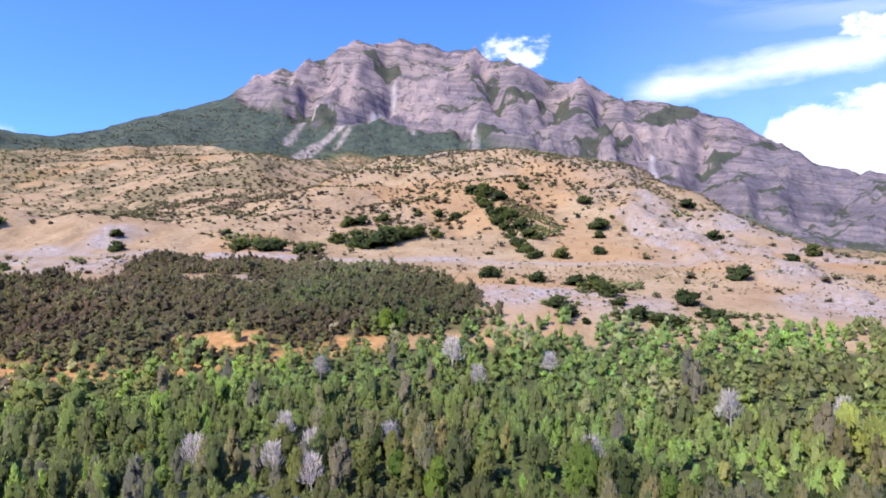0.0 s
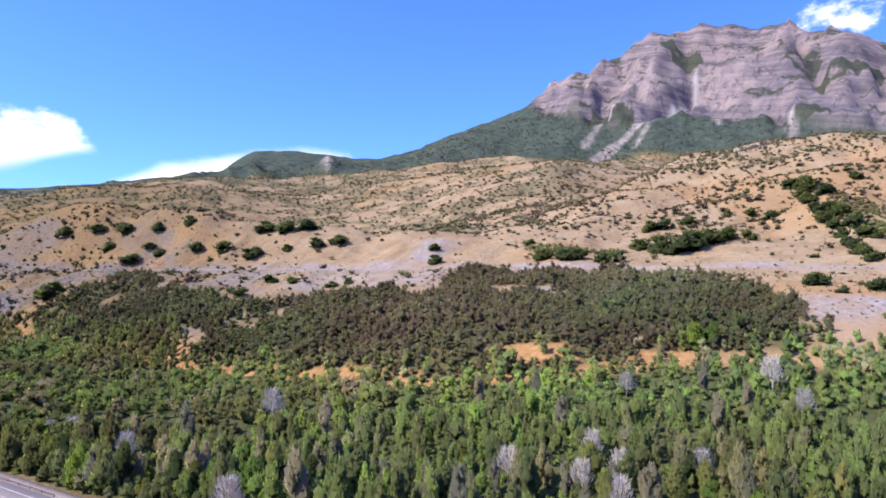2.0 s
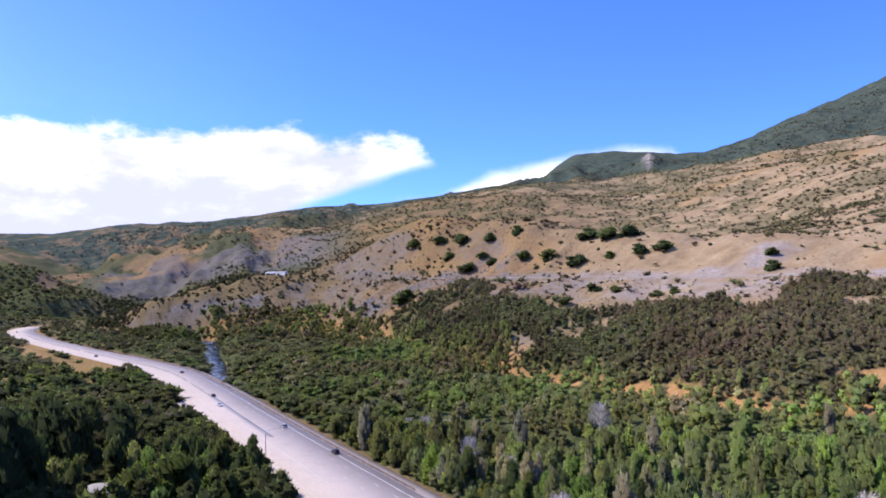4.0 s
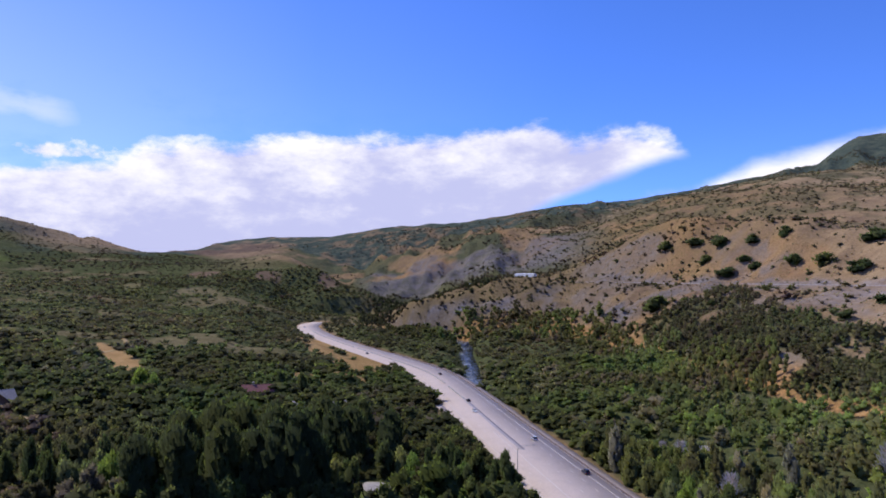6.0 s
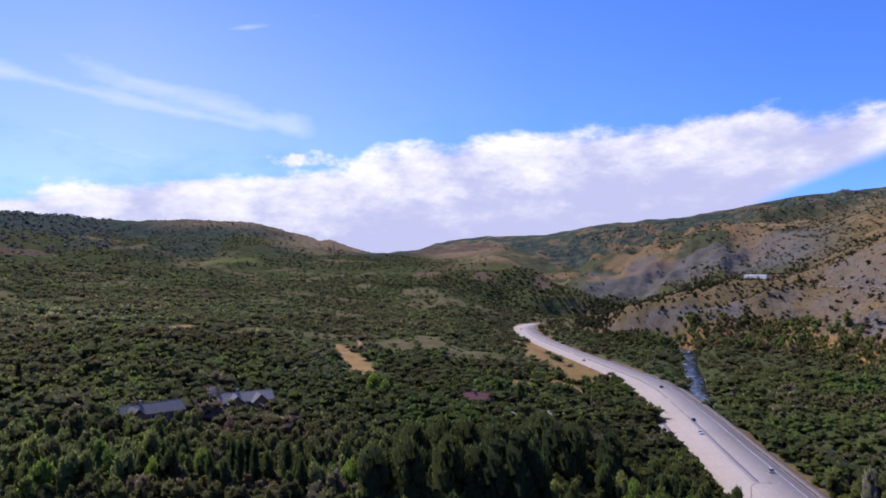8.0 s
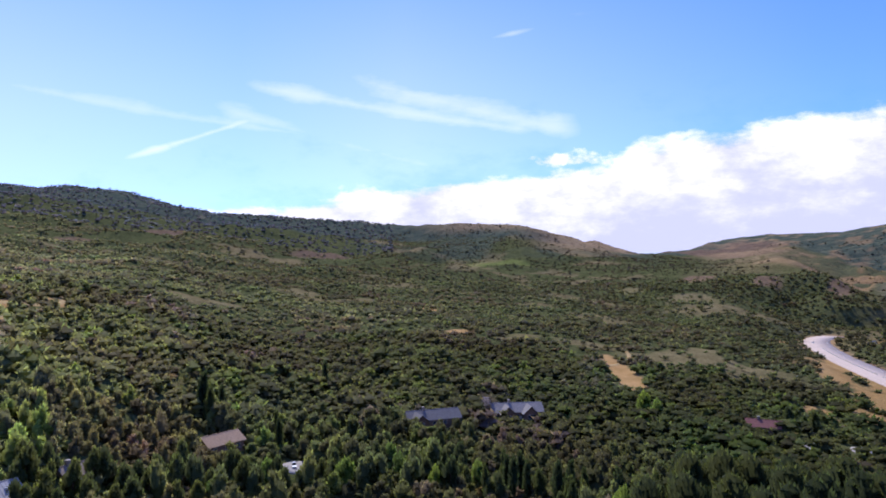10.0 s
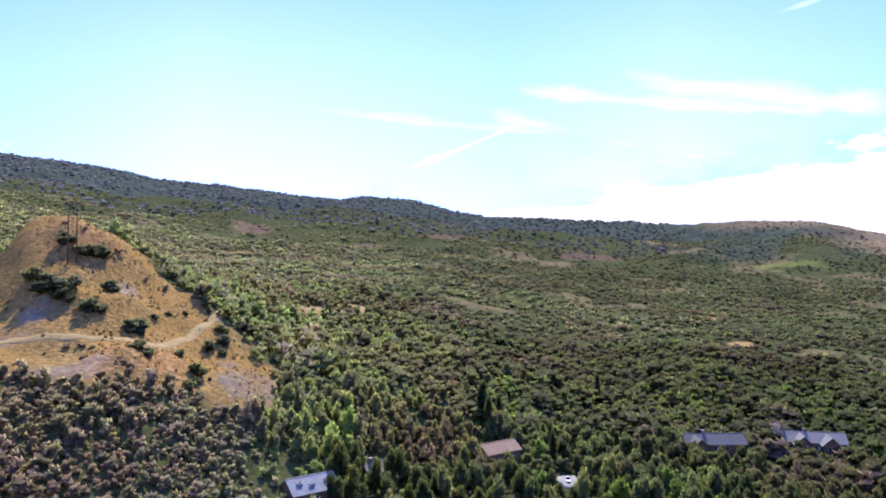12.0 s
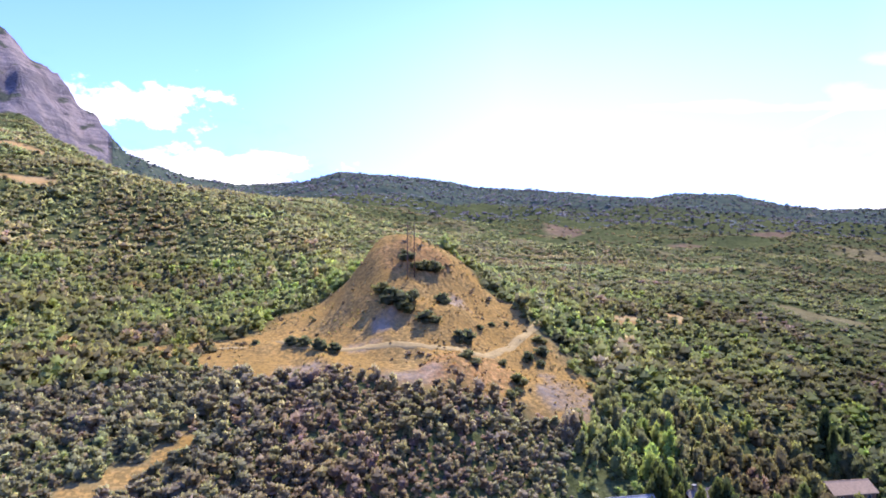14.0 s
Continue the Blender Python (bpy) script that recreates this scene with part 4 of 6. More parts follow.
def crown(r, leaves, size, lobes, slim=1.0, ball=(3, 5), cone=0.0):
    """One crown, about 1 m in radius and 2 m high, its middle at the origin: dark lumps inside, leaf sprays outside.
    Returns corners, triangles and a shade for each corner."""
    bv, bf = blob(*ball)
    cs, rs = [], []
    for k in range(lobes):
        a, h = r.uniform(0, 2 * math.pi), -0.7 + 1.45 * (k + r.uniform(0.2, 0.8)) / lobes
        thin = 1 - cone * (h + 0.75) / 1.6
        reach = (1 - abs(h) ** 1.7) * r.uniform(0.25, 0.62) * thin
        cs.append((math.cos(a) * reach * slim, math.sin(a) * reach * slim, h))
        rs.append(r.uniform(0.36, 0.56) * (1.0 - 0.25 * max(h, 0)) * thin)
    V, F, S, N, n = [], [], [], [], 0
    for c, q in zip(cs, rs):
        V.append(bv * np.array((q * slim, q * slim, q)) * (0.96 if leaves > 40 else 1.0) * (1 + 0.10 * r.standard_normal((len(bv), 1))) + c)
        F.append(bf + n)
        # lumps of leafy crowns a tenth darker: inner shade put into the tint
        S.append(np.full(len(bv), 0.9 if leaves > 40 else 1.0))
        N.append(bv * 0.7 + np.array(c) * 0.4 + (0, 0, 1.5))
        n += len(bv)
    pick = r.integers(0, lobes, leaves)
    d = r.standard_normal((leaves, 3))
    d[:, 2] = d[:, 2] * 0.9 + 0.3
    d /= np.linalg.norm(d, axis=1)[:, None]
    mid = np.array(cs)[pick] + d * (np.array(rs)[pick] * r.uniform(0.9, 1.14, leaves))[:, None] * np.array((slim, slim, 1))
    u = np.cross(d, r.standard_normal((leaves, 3)))
    u /= np.linalg.norm(u, axis=1)[:, None]
    w = np.cross(d, u) + d * r.uniform(-0.7, 0.7, (leaves, 1))
    sz = size * r.uniform(0.6, 1.4, (leaves, 1))
    # sprays lean upwards and outwards
    tip = u * 0.55 + d * 0.45 + np.array((0, 0, 0.75))
    tip /= np.linalg.norm(tip, axis=1)[:, None]
    tri = np.stack([mid + tip * sz * 1.25, mid - tip * sz * 0.7 + w * sz * 0.62, mid - tip * sz * 0.6 - w * sz * 0.62], 1)
    V.append(tri.reshape(-1, 3))
    F.append(np.arange(leaves * 3).reshape(-1, 3) + n)
    S.append(np.repeat(r.uniform(0.85, 1.3, leaves), 3))
    soft = d * 0.7 + np.array(cs)[pick] * 0.5 + (0, 0, 1.5) + 0.3 * r.standard_normal((leaves, 3))
    N.append(np.repeat(soft, 3, axis=0))
    N = np.vstack(N)
    return np.vstack(V), np.vstack(F), np.concatenate(S), N / np.linalg.norm(N, axis=1)[:, None]


def scatter(name, label, category, templates, x, y, z, wide, tall, tint):
    """Many crowns as one mesh: each takes a template, turned and stretched, with a colour of its own."""
    r = np.random.default_rng(len(x))
    V, F, C, N, n = [], [], [], [], 0
    kind = r.integers(0, len(templates), len(x))
    spin = r.uniform(0, 2 * math.pi, len(x))
    for k, (tv, tf, ts, tn) in enumerate(templates):
        m = kind == k
        if not m.any():
            continue
        c, s = np.cos(spin[m])[:, None], np.sin(spin[m])[:, None]
        px = (tv[None, :, 0] * c - tv[None, :, 1] * s) * wide[m][:, None] + x[m][:, None]
        py = (tv[None, :, 0] * s + tv[None, :, 1] * c) * wide[m][:, None] + y[m][:, None]
        pz = (tv[None, :, 2] + 0.85) * tall[m][:, None] / 1.95 + z[m][:, None]
        V.append(np.stack([px, py, pz], -1).reshape(-1, 3))
        F.append((tf[None] + (np.arange(m.sum()) * len(tv))[:, None, None]).reshape(-1, 3) + n)
        N.append(np.stack([tn[None, :, 0] * c - tn[None, :, 1] * s, tn[None, :, 0] * s + tn[None, :, 1] * c, tn[None, :, 2] + 0 * c], -1).reshape(-1, 3))
        C.append((tint[m][:, None, :] * ts[None, :, None]).reshape(-1, 3))
        n += m.sum() * len(tv)
    ob = new(name, mesh_arrays(name, np.vstack(V), np.vstack(F), LEAVES, {"tint": np.vstack(C)}, True, np.vstack(N)))
    return tagged(ob, label, category, kind="stuff")


def tints(r, n, table, x=None, y=None):
    """Random colours out of weighted ones; neighbours tend to be alike."""
    w = np.cumsum([t[0] for t in table])
    cols = np.array([t[1] for t in table])
    u = r.uniform(0, 1, n)
    if x is not None:
        u = np.clip(0.62 * u + 0.38 * (0.5 + 0.75 * fbm(x, y, 38, 3, 201)), 0, 0.999)
    out = cols[np.searchsorted(w / w[-1], u)] * r.uniform(0.8, 1.2, (n, 1)) * r.uniform(0.93, 1.07, (n, 3))
    if x is not None:
        turned = r.uniform(0, 1, n) < (0.004 if table is VALLEY else 0.0)
        out[turned] = (0.22, 0.20, 0.05)
        # dry pale growth to both sides of the valley, deeper green on the terrace between
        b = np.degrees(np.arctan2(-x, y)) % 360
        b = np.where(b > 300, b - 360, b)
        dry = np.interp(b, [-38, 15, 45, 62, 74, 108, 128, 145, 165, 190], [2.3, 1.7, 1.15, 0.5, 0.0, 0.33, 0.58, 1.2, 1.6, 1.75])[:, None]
        # the gain by bearing also paints missing light into backlit leaves
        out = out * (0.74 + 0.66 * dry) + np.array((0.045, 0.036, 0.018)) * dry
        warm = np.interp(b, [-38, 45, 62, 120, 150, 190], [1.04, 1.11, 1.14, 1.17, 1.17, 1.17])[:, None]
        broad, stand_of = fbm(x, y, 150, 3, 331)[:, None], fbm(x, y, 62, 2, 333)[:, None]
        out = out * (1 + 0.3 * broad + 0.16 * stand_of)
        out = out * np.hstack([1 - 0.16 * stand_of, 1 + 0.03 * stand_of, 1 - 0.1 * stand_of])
        # blends the leaves towards an even olive, by bearing
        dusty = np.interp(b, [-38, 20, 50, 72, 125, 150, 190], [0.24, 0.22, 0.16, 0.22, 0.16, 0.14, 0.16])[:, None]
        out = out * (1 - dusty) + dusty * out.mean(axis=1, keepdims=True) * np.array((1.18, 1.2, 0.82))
        # raised blue to the south puts some haze into the leaf colour
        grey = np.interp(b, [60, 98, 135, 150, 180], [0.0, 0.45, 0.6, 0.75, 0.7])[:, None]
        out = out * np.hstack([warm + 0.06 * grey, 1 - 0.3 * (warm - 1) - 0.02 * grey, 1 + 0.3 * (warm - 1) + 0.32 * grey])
    return out


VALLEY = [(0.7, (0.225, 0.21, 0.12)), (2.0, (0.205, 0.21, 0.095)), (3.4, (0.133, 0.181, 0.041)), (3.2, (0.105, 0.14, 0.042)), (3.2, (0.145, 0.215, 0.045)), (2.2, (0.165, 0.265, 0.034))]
OAK = [(2.5, (0.125, 0.102, 0.072)), (4, (0.10, 0.092, 0.05)), (4, (0.085, 0.098, 0.036)), (3, (0.075, 0.10, 0.03))]
HILL_OAK = [(2.5, (0.078, 0.064, 0.048)), (4, (0.068, 0.064, 0.038)), (4, (0.06, 0.068, 0.03))]
THICK_OAK = [(2.2, (0.076, 0.066, 0.044)), (4, (0.066, 0.064, 0.036)), (4, (0.062, 0.075, 0.03)), (3, (0.06, 0.086, 0.028))]
SLOPE = [(0.4, (0.20, 0.175, 0.10)), (2.2, (0.185, 0.195, 0.08)), (4, (0.155, 0.19, 0.065)), (4, (0.13, 0.165, 0.055)), (2, (0.10, 0.13, 0.05)), (2.5, (0.17, 0.22, 0.058))]
SAGE = [(3, (0.192, 0.168, 0.102)), (2, (0.108, 0.114, 0.054))]
# ridge trees lifted towards blue: distance haze put into the leaf colour
HAZY_RIDGE = [(3, (0.085, 0.125, 0.15)), (2, (0.065, 0.10, 0.13)), (1.2, (0.12, 0.15, 0.13))]
PINE = [(3, (0.028, 0.045, 0.022)), (1, (0.04, 0.058, 0.026))]


def spots(r0, r1, b0, b1, gap, seed):
    """Loose even places between two ranges and two bearings."""
    r = np.random.default_rng(seed)
    n = int(0.5 * radians(b1 - b0) * (r1 * r1 - r0 * r0) / gap ** 2 * 1.6)
    rad, b = np.sqrt(r.uniform(r0 * r0, r1 * r1, n)), np.radians(r.uniform(b0, b1, n))
    x, y = -np.sin(b) * rad, np.cos(b) * rad
    key = np.floor(x / gap).astype(np.int64) * 100003 + np.floor(y / gap).astype(np.int64)
    _, first = np.unique(key, return_index=True)
    return x[first], y[first]


def wooded(x, y):
    """How thickly trees stand."""
    north, ran = sample(NORTH, x, y), np.hypot(x, y)
    w = np.where(north > 0.5, smooth(ran, sample(BANK, x, y) - 6, sample(BANK, x, y) - 16), 1.0)
    dr, _ = away(x, y, ROAD)
    dv, _ = away(x, y, RIVER)
    w = w * (dr > np.where(y < 100 + 0.16 * (-150 - x), 18.5, 21.5)) * (dv > np.where(x > -430, 4.5, 9.0))
    for h in HOUSES:
        px, py = h["at"]
        far = math.hypot(px, py)
        t = np.clip(((px - x) * px + (py - y) * py) / far, 0, 6)  # towards the middle of the valley
        d = np.hypot(x - (px - px / far * t), y - (py - py / far * t))
        w = w * smooth(d, h["w"] * 0.36, h["w"] * 0.36 + 3) ** np.where(t > 9, 0.35, 1.0)
    for px, py, rx, ry in BANKS:
        w = w * (1 - 0.7 * patch(x, y, px, py, rx, ry))
    for px, py, q in YARDS:
        w = w * (np.hypot(x - px, y - py) > q + 3) * (np.hypot(x - px * 0.95, y - py * 0.95) > q)
    w = w * (1 - 0.8 * sample(glades, x, y)) * (1 - 0.85 * sample(MEADOW, x, y)) * (1 - 0.7 * sample(REDDISH, x, y))
    return w * (1 - smooth(sample(KNOLL, x, y), 0.2, 0.6)) * (1 - clearings(x, y))


near_t = [crown(rng, 210, 0.125, 9, s, (3, 6), c) for s, c in ((1, 0.1), (1, 0.35), (0.9, 0.2), (1, 0), (0.85, 0.5), (1, 0.2))]
mid_t = [crown(rng, 60, 0.18, 5, s, (3, 5)) for s in (1, 1, 0.9, 1)]
out_t = [crown(rng, 30, 0.2, 4, s, (2, 6), c) for s, c in ((1, 0), (1, 0.3), (0.9, 0.2), (1, 0.1))]
low_t = [crown(rng, 20, 0.28, 3, 1, (2, 6)) for s in (1, 1, 1, 1)]
far_t = [crown(rng, 9, 0.38, 1, 1, (2, 5)) for s in (1, 1, 1, 1, 1)]
tiny_t = [crown(rng, 8, 0.5, 1, 1, (2, 4)) for s in (1, 1)]
pine_t = [crown(rng, 30, 0.34, 4, 0.8, (2, 4), 0.85) for s in (1, 1)]


def plant(name, label, category, templates, r0, r1, b0, b1, gap, seed, table, w0, w1, ratio, mask, taken=None):
    x, y = spots(r0, r1, b0, b1, gap, seed)
    r = np.random.default_rng(seed + 1)
    m = r.uniform(0, 1, len(x)) < mask(x, y)
    if taken is not None:
        m &= ~taken(x, y)
    x, y = x[m], y[m]
    wide = w0 + (w1 - w0) * r.beta(1.6, 2.2, len(x)) * (1.15 + 0.5 * fbm(x, y, 28, 2, 261))
    b = np.degrees(np.arctan2(-x, y)) % 360
    full = np.interp(np.where(b > 300, b - 360, b), [-38, 48, 64, 130, 146], [0.78, 0.8, 1.32, 1.32, 1.0]) if table is VALLEY else 1.0  # broad old crowns on the terrace
    tall = wide * r.uniform(*ratio, len(x)) * np.where(full > 1.1, 0.98, 1.05)
    wide = wide * full
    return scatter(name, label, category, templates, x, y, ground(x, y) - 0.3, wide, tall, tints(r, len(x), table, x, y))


def brushy(x, y):
    """The bushy south-east slope has lower and browner growth than the valley floor."""
    return (np.degrees(np.arctan2(-x, y)) % 360 > 149) & (np.degrees(np.arctan2(-x, y)) % 360 < 320)


def depth_in(x, y):
    """Metres beyond the rim of the bowl in which the drone hovers."""
    b = np.degrees(np.arctan2(-x, y)) % 360
    b = np.where(b > 300, b - 360, b)
    return np.hypot(x, y) - np.interp(b, [-36, 20, 45, 70, 90, 120, 145], [156, 178, 195, 225, 240, 262, 210])


def near_camera(x, y):
    """The nearest belt, where each tree is a thing of its own."""
    d = depth_in(x, y)
    return (d > 0) & (d < 25) & ~brushy(x, y)


valley_only = lambda x, y: wooded(x, y) * ~brushy(x, y)
brush_only = lambda x, y: wooded(x, y) * brushy(x, y)
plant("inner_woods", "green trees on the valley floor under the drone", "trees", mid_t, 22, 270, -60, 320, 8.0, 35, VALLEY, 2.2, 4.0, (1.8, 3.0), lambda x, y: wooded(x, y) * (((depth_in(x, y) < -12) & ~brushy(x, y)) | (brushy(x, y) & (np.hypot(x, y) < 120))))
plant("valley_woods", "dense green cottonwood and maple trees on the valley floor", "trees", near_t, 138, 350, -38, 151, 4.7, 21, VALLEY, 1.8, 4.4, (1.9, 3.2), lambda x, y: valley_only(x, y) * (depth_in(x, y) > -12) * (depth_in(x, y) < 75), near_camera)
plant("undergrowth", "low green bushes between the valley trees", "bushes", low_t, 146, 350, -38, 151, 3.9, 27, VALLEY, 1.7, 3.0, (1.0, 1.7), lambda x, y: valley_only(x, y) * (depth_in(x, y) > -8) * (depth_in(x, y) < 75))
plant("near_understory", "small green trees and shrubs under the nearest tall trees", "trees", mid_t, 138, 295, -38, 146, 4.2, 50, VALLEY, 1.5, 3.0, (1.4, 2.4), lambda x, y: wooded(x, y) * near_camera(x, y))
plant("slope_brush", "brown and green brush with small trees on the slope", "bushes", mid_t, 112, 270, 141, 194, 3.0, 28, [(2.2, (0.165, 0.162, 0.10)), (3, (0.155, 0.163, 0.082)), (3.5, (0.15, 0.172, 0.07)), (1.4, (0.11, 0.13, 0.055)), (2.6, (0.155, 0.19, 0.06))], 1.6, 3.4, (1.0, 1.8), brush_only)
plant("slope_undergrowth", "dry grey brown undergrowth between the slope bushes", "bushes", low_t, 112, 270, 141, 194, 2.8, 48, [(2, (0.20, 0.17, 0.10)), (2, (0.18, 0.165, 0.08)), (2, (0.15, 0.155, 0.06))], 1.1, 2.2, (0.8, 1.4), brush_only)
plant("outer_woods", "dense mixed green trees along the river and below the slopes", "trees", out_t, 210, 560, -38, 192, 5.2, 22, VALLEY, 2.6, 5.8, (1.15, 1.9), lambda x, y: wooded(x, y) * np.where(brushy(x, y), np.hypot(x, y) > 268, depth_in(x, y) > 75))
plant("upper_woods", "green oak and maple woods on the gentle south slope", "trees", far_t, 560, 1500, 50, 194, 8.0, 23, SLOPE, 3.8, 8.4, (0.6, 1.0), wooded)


def far_woods(x, y):
    return (1 - sample(NORTH, x, y)) * smooth(fbm(x, y, 150, 4, 211), -0.75, -0.15) * (1 - 0.9 * sample(MEADOW, x, y)) * (1 - 0.75 * sample(REDDISH, x, y)) * (1 - sample(GRASS, x, y)) * (1 - sample(ROCK, x, y))


plant("slope_aspens", "light green small trees thick on the rising south slope", "trees", far_t, 440, 950, 164, 193, 5.6, 51, SLOPE, 2.8, 4.8, (0.9, 1.4), wooded)
plant("distant_woods", "far woods on the ridges to the south", "trees", far_t, 1500, 2050, 112, 194, 14, 29, SLOPE, 6.5, 12, (0.4, 0.65), far_woods)
plant("hill_brush", "low brown and olive brush on the rounded hills across the canyon", "bushes", far_t, 1500, 2620, 84, 114, 11, 49, OAK, 3.5, 8.0, (0.35, 0.6), far_woods)
plant("ridge_woods", "conifer woods on the farthest ridges, tinted blue as if by haze", "trees", far_t, 2050, 3420, 113, 192, 23, 34, HAZY_RIDGE, 8.0, 15, (0.5, 0.8), far_woods)
plant("conifers", "scattered dark conifers on the far slope", "trees", pine_t, 500, 3300, 114, 176, 55, 30, PINE, 2.6, 4.4, (2.6, 3.8), lambda x, y: far_woods(x, y) * smooth(fbm(x, y, 260, 3, 221), 0.0, 0.3) * smooth(np.hypot(x, y), 900, 1500))


def oak_bench(x, y):
    return sample(OAKS, x, y)


plant("oak_thicket", "low dark olive scrub oak thicket above the cut bank", "bushes", low_t, 270, 720, -12, 60, 2.9, 24, THICK_OAK, 1.4, 3.9, (1.2, 2.0), oak_bench)


def hill_scrub(x, y):
    north, ran = sample(NORTH, x, y), np.hypot(x, y)
    d = 0.06 + 0.5 * smooth(fbm(x * 0.8, y * 2.0, 60, 4, 151), 0.30, 0.5) * smooth(y, 540, 640)
    d = d + 0.95 * smooth(y, 560, 820) * smooth(sample(speck, x, y), -0.25, 0.0) * np.where(sample(DEG, x, y) > 8, 1.0, 0.85)
    d = d + 0.4 * sample(BEYOND, x, y) * smooth(fbm(x, y, 70, 3, 339), 0.05, 0.35)
    return north * d * (np.abs(y - 481) > 14) * (ran > sample(BANK, x, y)) * (1 - sample(ROCK, x, y))


plant("hill_scrub", "dark green scrub oak clumps dotted over dry golden hills", "bushes", far_t, 330, 1050, -38, 82, 5.4, 25, HILL_OAK, 1.8, 5.8, (0.6, 1.0), hill_scrub)
plant("far_scrub", "dark scrub on the far hills above the canyon", "bushes", far_t, 1050, 3000, -38, 88, 12.5, 26, HILL_OAK, 3.0, 8.0, (0.55, 0.9), hill_scrub)
plant("sagebrush", "small grey green sagebrush tufts on the stony slope", "bushes", tiny_t, 300, 1300, -38, 84, 5.0, 31, SAGE, 0.6, 1.9, (0.8, 1.2),
      lambda x, y: sample(NORTH, x, y) * (0.08 + 0.6 * smooth(np.abs(y - 420), 85, 60) * smooth(fbm(x, y, 40, 3, 231), -0.5, 0.1) + 0.5 * sample(EARTH, x, y) * smooth(fbm(x, y, 60, 3, 235), -0.4, 0.1)) * (np.hypot(x, y) > sample(BANK, x, y)) * (np.abs(y - 481) > 10))
plant("canyon_scrub", "dark scrub clumps on the stony canyon slope", "bushes", low_t, 500, 1500, 40, 84, 7.5, 33, OAK, 1.6, 5.0, (0.8, 1.2),
      lambda x, y: sample(EARTH, x, y) * np.maximum(smooth(fbm(x, y, 55, 3, 245), -0.25, 0.25), 0.8 * smooth(sample(DEG, x, y), 63, 66)) * (np.abs(y - 481) > 12) * (np.hypot(x, y) > sample(BANK, x, y)) * 0.8)
plant("dry_tufts", "yellow green grass tufts on the ochre knoll", "grass", tiny_t, 200, 400, 142, 190, 2.2, 36, [(3, (0.17, 0.155, 0.03)), (2, (0.11, 0.11, 0.035)), (1, (0.085, 0.08, 0.04))], 0.4, 1.2, (0.7, 1.2),
      lambda x, y: sample(KNOLL, x, y) * smooth(fbm(x, y, 26, 3, 255), -0.3, 0.25) * 0.9)


# thickets on the hill: place, radii, turn
THICKETS = [(80, 630, 20, 46, 25), (-52, 592, 38, 9, 8), (-146, 548, 23, 9, 0), (-108, 549, 14, 7, 0), (90, 388, 17, 11, 20), (99, 335, 19, 7, 5), (60, 350, 9, 7, 0), (122, 330, 9, 6, 0), (80, 316, 13, 5, 0), (219, 646, 10, 6, 0), (150, 340, 14, 5, 0), (12, 668, 14, 7, 0)]


def thickets(x, y):
    return np.max([patch(x, y, *p) for p in THICKETS], axis=0)


plant("thicket", "dense green scrub oak thickets on the golden hillside", "bushes", low_t, 300, 720, -30, 20, 3.4, 44, [(3, (0.105, 0.125, 0.045)), (2, (0.13, 0.135, 0.055)), (1, (0.085, 0.11, 0.035))], 2.0, 4.2, (0.7, 1.1), thickets)
plant("bank_woods", "tall green trees along the foot of the stony slope", "trees", out_t, 430, 930, 40, 76, 6.2, 58, VALLEY, 2.6, 4.8, (2.0, 2.9),
      lambda x, y: sample(NORTH, x, y) * smooth(np.hypot(x, y) - sample(BANK, x, y), 16, 4) * smooth(np.hypot(x, y) - sample(BANK, x, y), -130, -70) * (away(x, y, ROAD)[0] > 22) * (away(x, y, RIVER)[0] > 9) * 0.9)
plant("canyon_floor_trees", "dark green trees along the river in the canyon", "trees", out_t, 1000, 1420, 66, 77, 9.0, 57, [(2, (0.07, 0.095, 0.035)), (1, (0.10, 0.12, 0.045))], 2.8, 5.0, (1.3, 1.9), lambda x, y: smooth(ground(x, y), 34, 22) * (away(x, y, ROAD)[0] > 20))
plant("canyon_grove", "dark trees round the canyon buildings", "trees", out_t, 850, 1050, 64, 76, 7.0, 45, [(2, (0.06, 0.075, 0.03)), (1, (0.09, 0.10, 0.04))], 3.5, 6.0, (1.5, 2.2), lambda x, y: patch(x, y, -930, 368, 52, 20, 20))
plant("hill_tufts", "small grey brown shrubs and grass tufts over the golden hill", "bushes", tiny_t, 325, 800, -37, 26, 4.0, 52, [(2, (0.16, 0.12, 0.06)), (2, (0.11, 0.105, 0.045)), (1, (0.075, 0.085, 0.03))], 0.5, 1.5, (0.7, 1.1),
      lambda x, y: sample(NORTH, x, y) * (0.08 + 0.4 * sample(CRAG, x, y) + 0.34 * smooth(fbm(x, y, 45, 3, 265), 0.0, 0.4) + 0.3 * smooth(np.abs(y - 450), 40, 30)) * (np.abs(y - 481) > 6) * (1 - sample(OAKS, x, y)) * (np.hypot(x, y) > sample(BANK, x, y)))
plant("knoll_shrubs", "small grey green shrubs dotted over the ochre knoll", "bushes", low_t, 215, 400, 142, 190, 7.0, 53, [(2, (0.085, 0.085, 0.045)), (1, (0.07, 0.085, 0.035))], 0.7, 2.2, (0.7, 1.1),
      lambda x, y: sample(KNOLL, x, y) * smooth(fbm(x, y, 30, 3, 275), -0.3, 0.25) * 0.7)

# ---- single things ----


def thing(name, at, label, category, group="", turn=0.0):
    """An empty at a thing's base, which carries its parts."""
    ob = new(name)
    ob.empty_display_size = 0.5
    ob.matrix_basis = Matrix.Translation(at) @ Matrix.Rotation(radians(turn), 4, "Z")
    return tagged(ob, label, category, group)


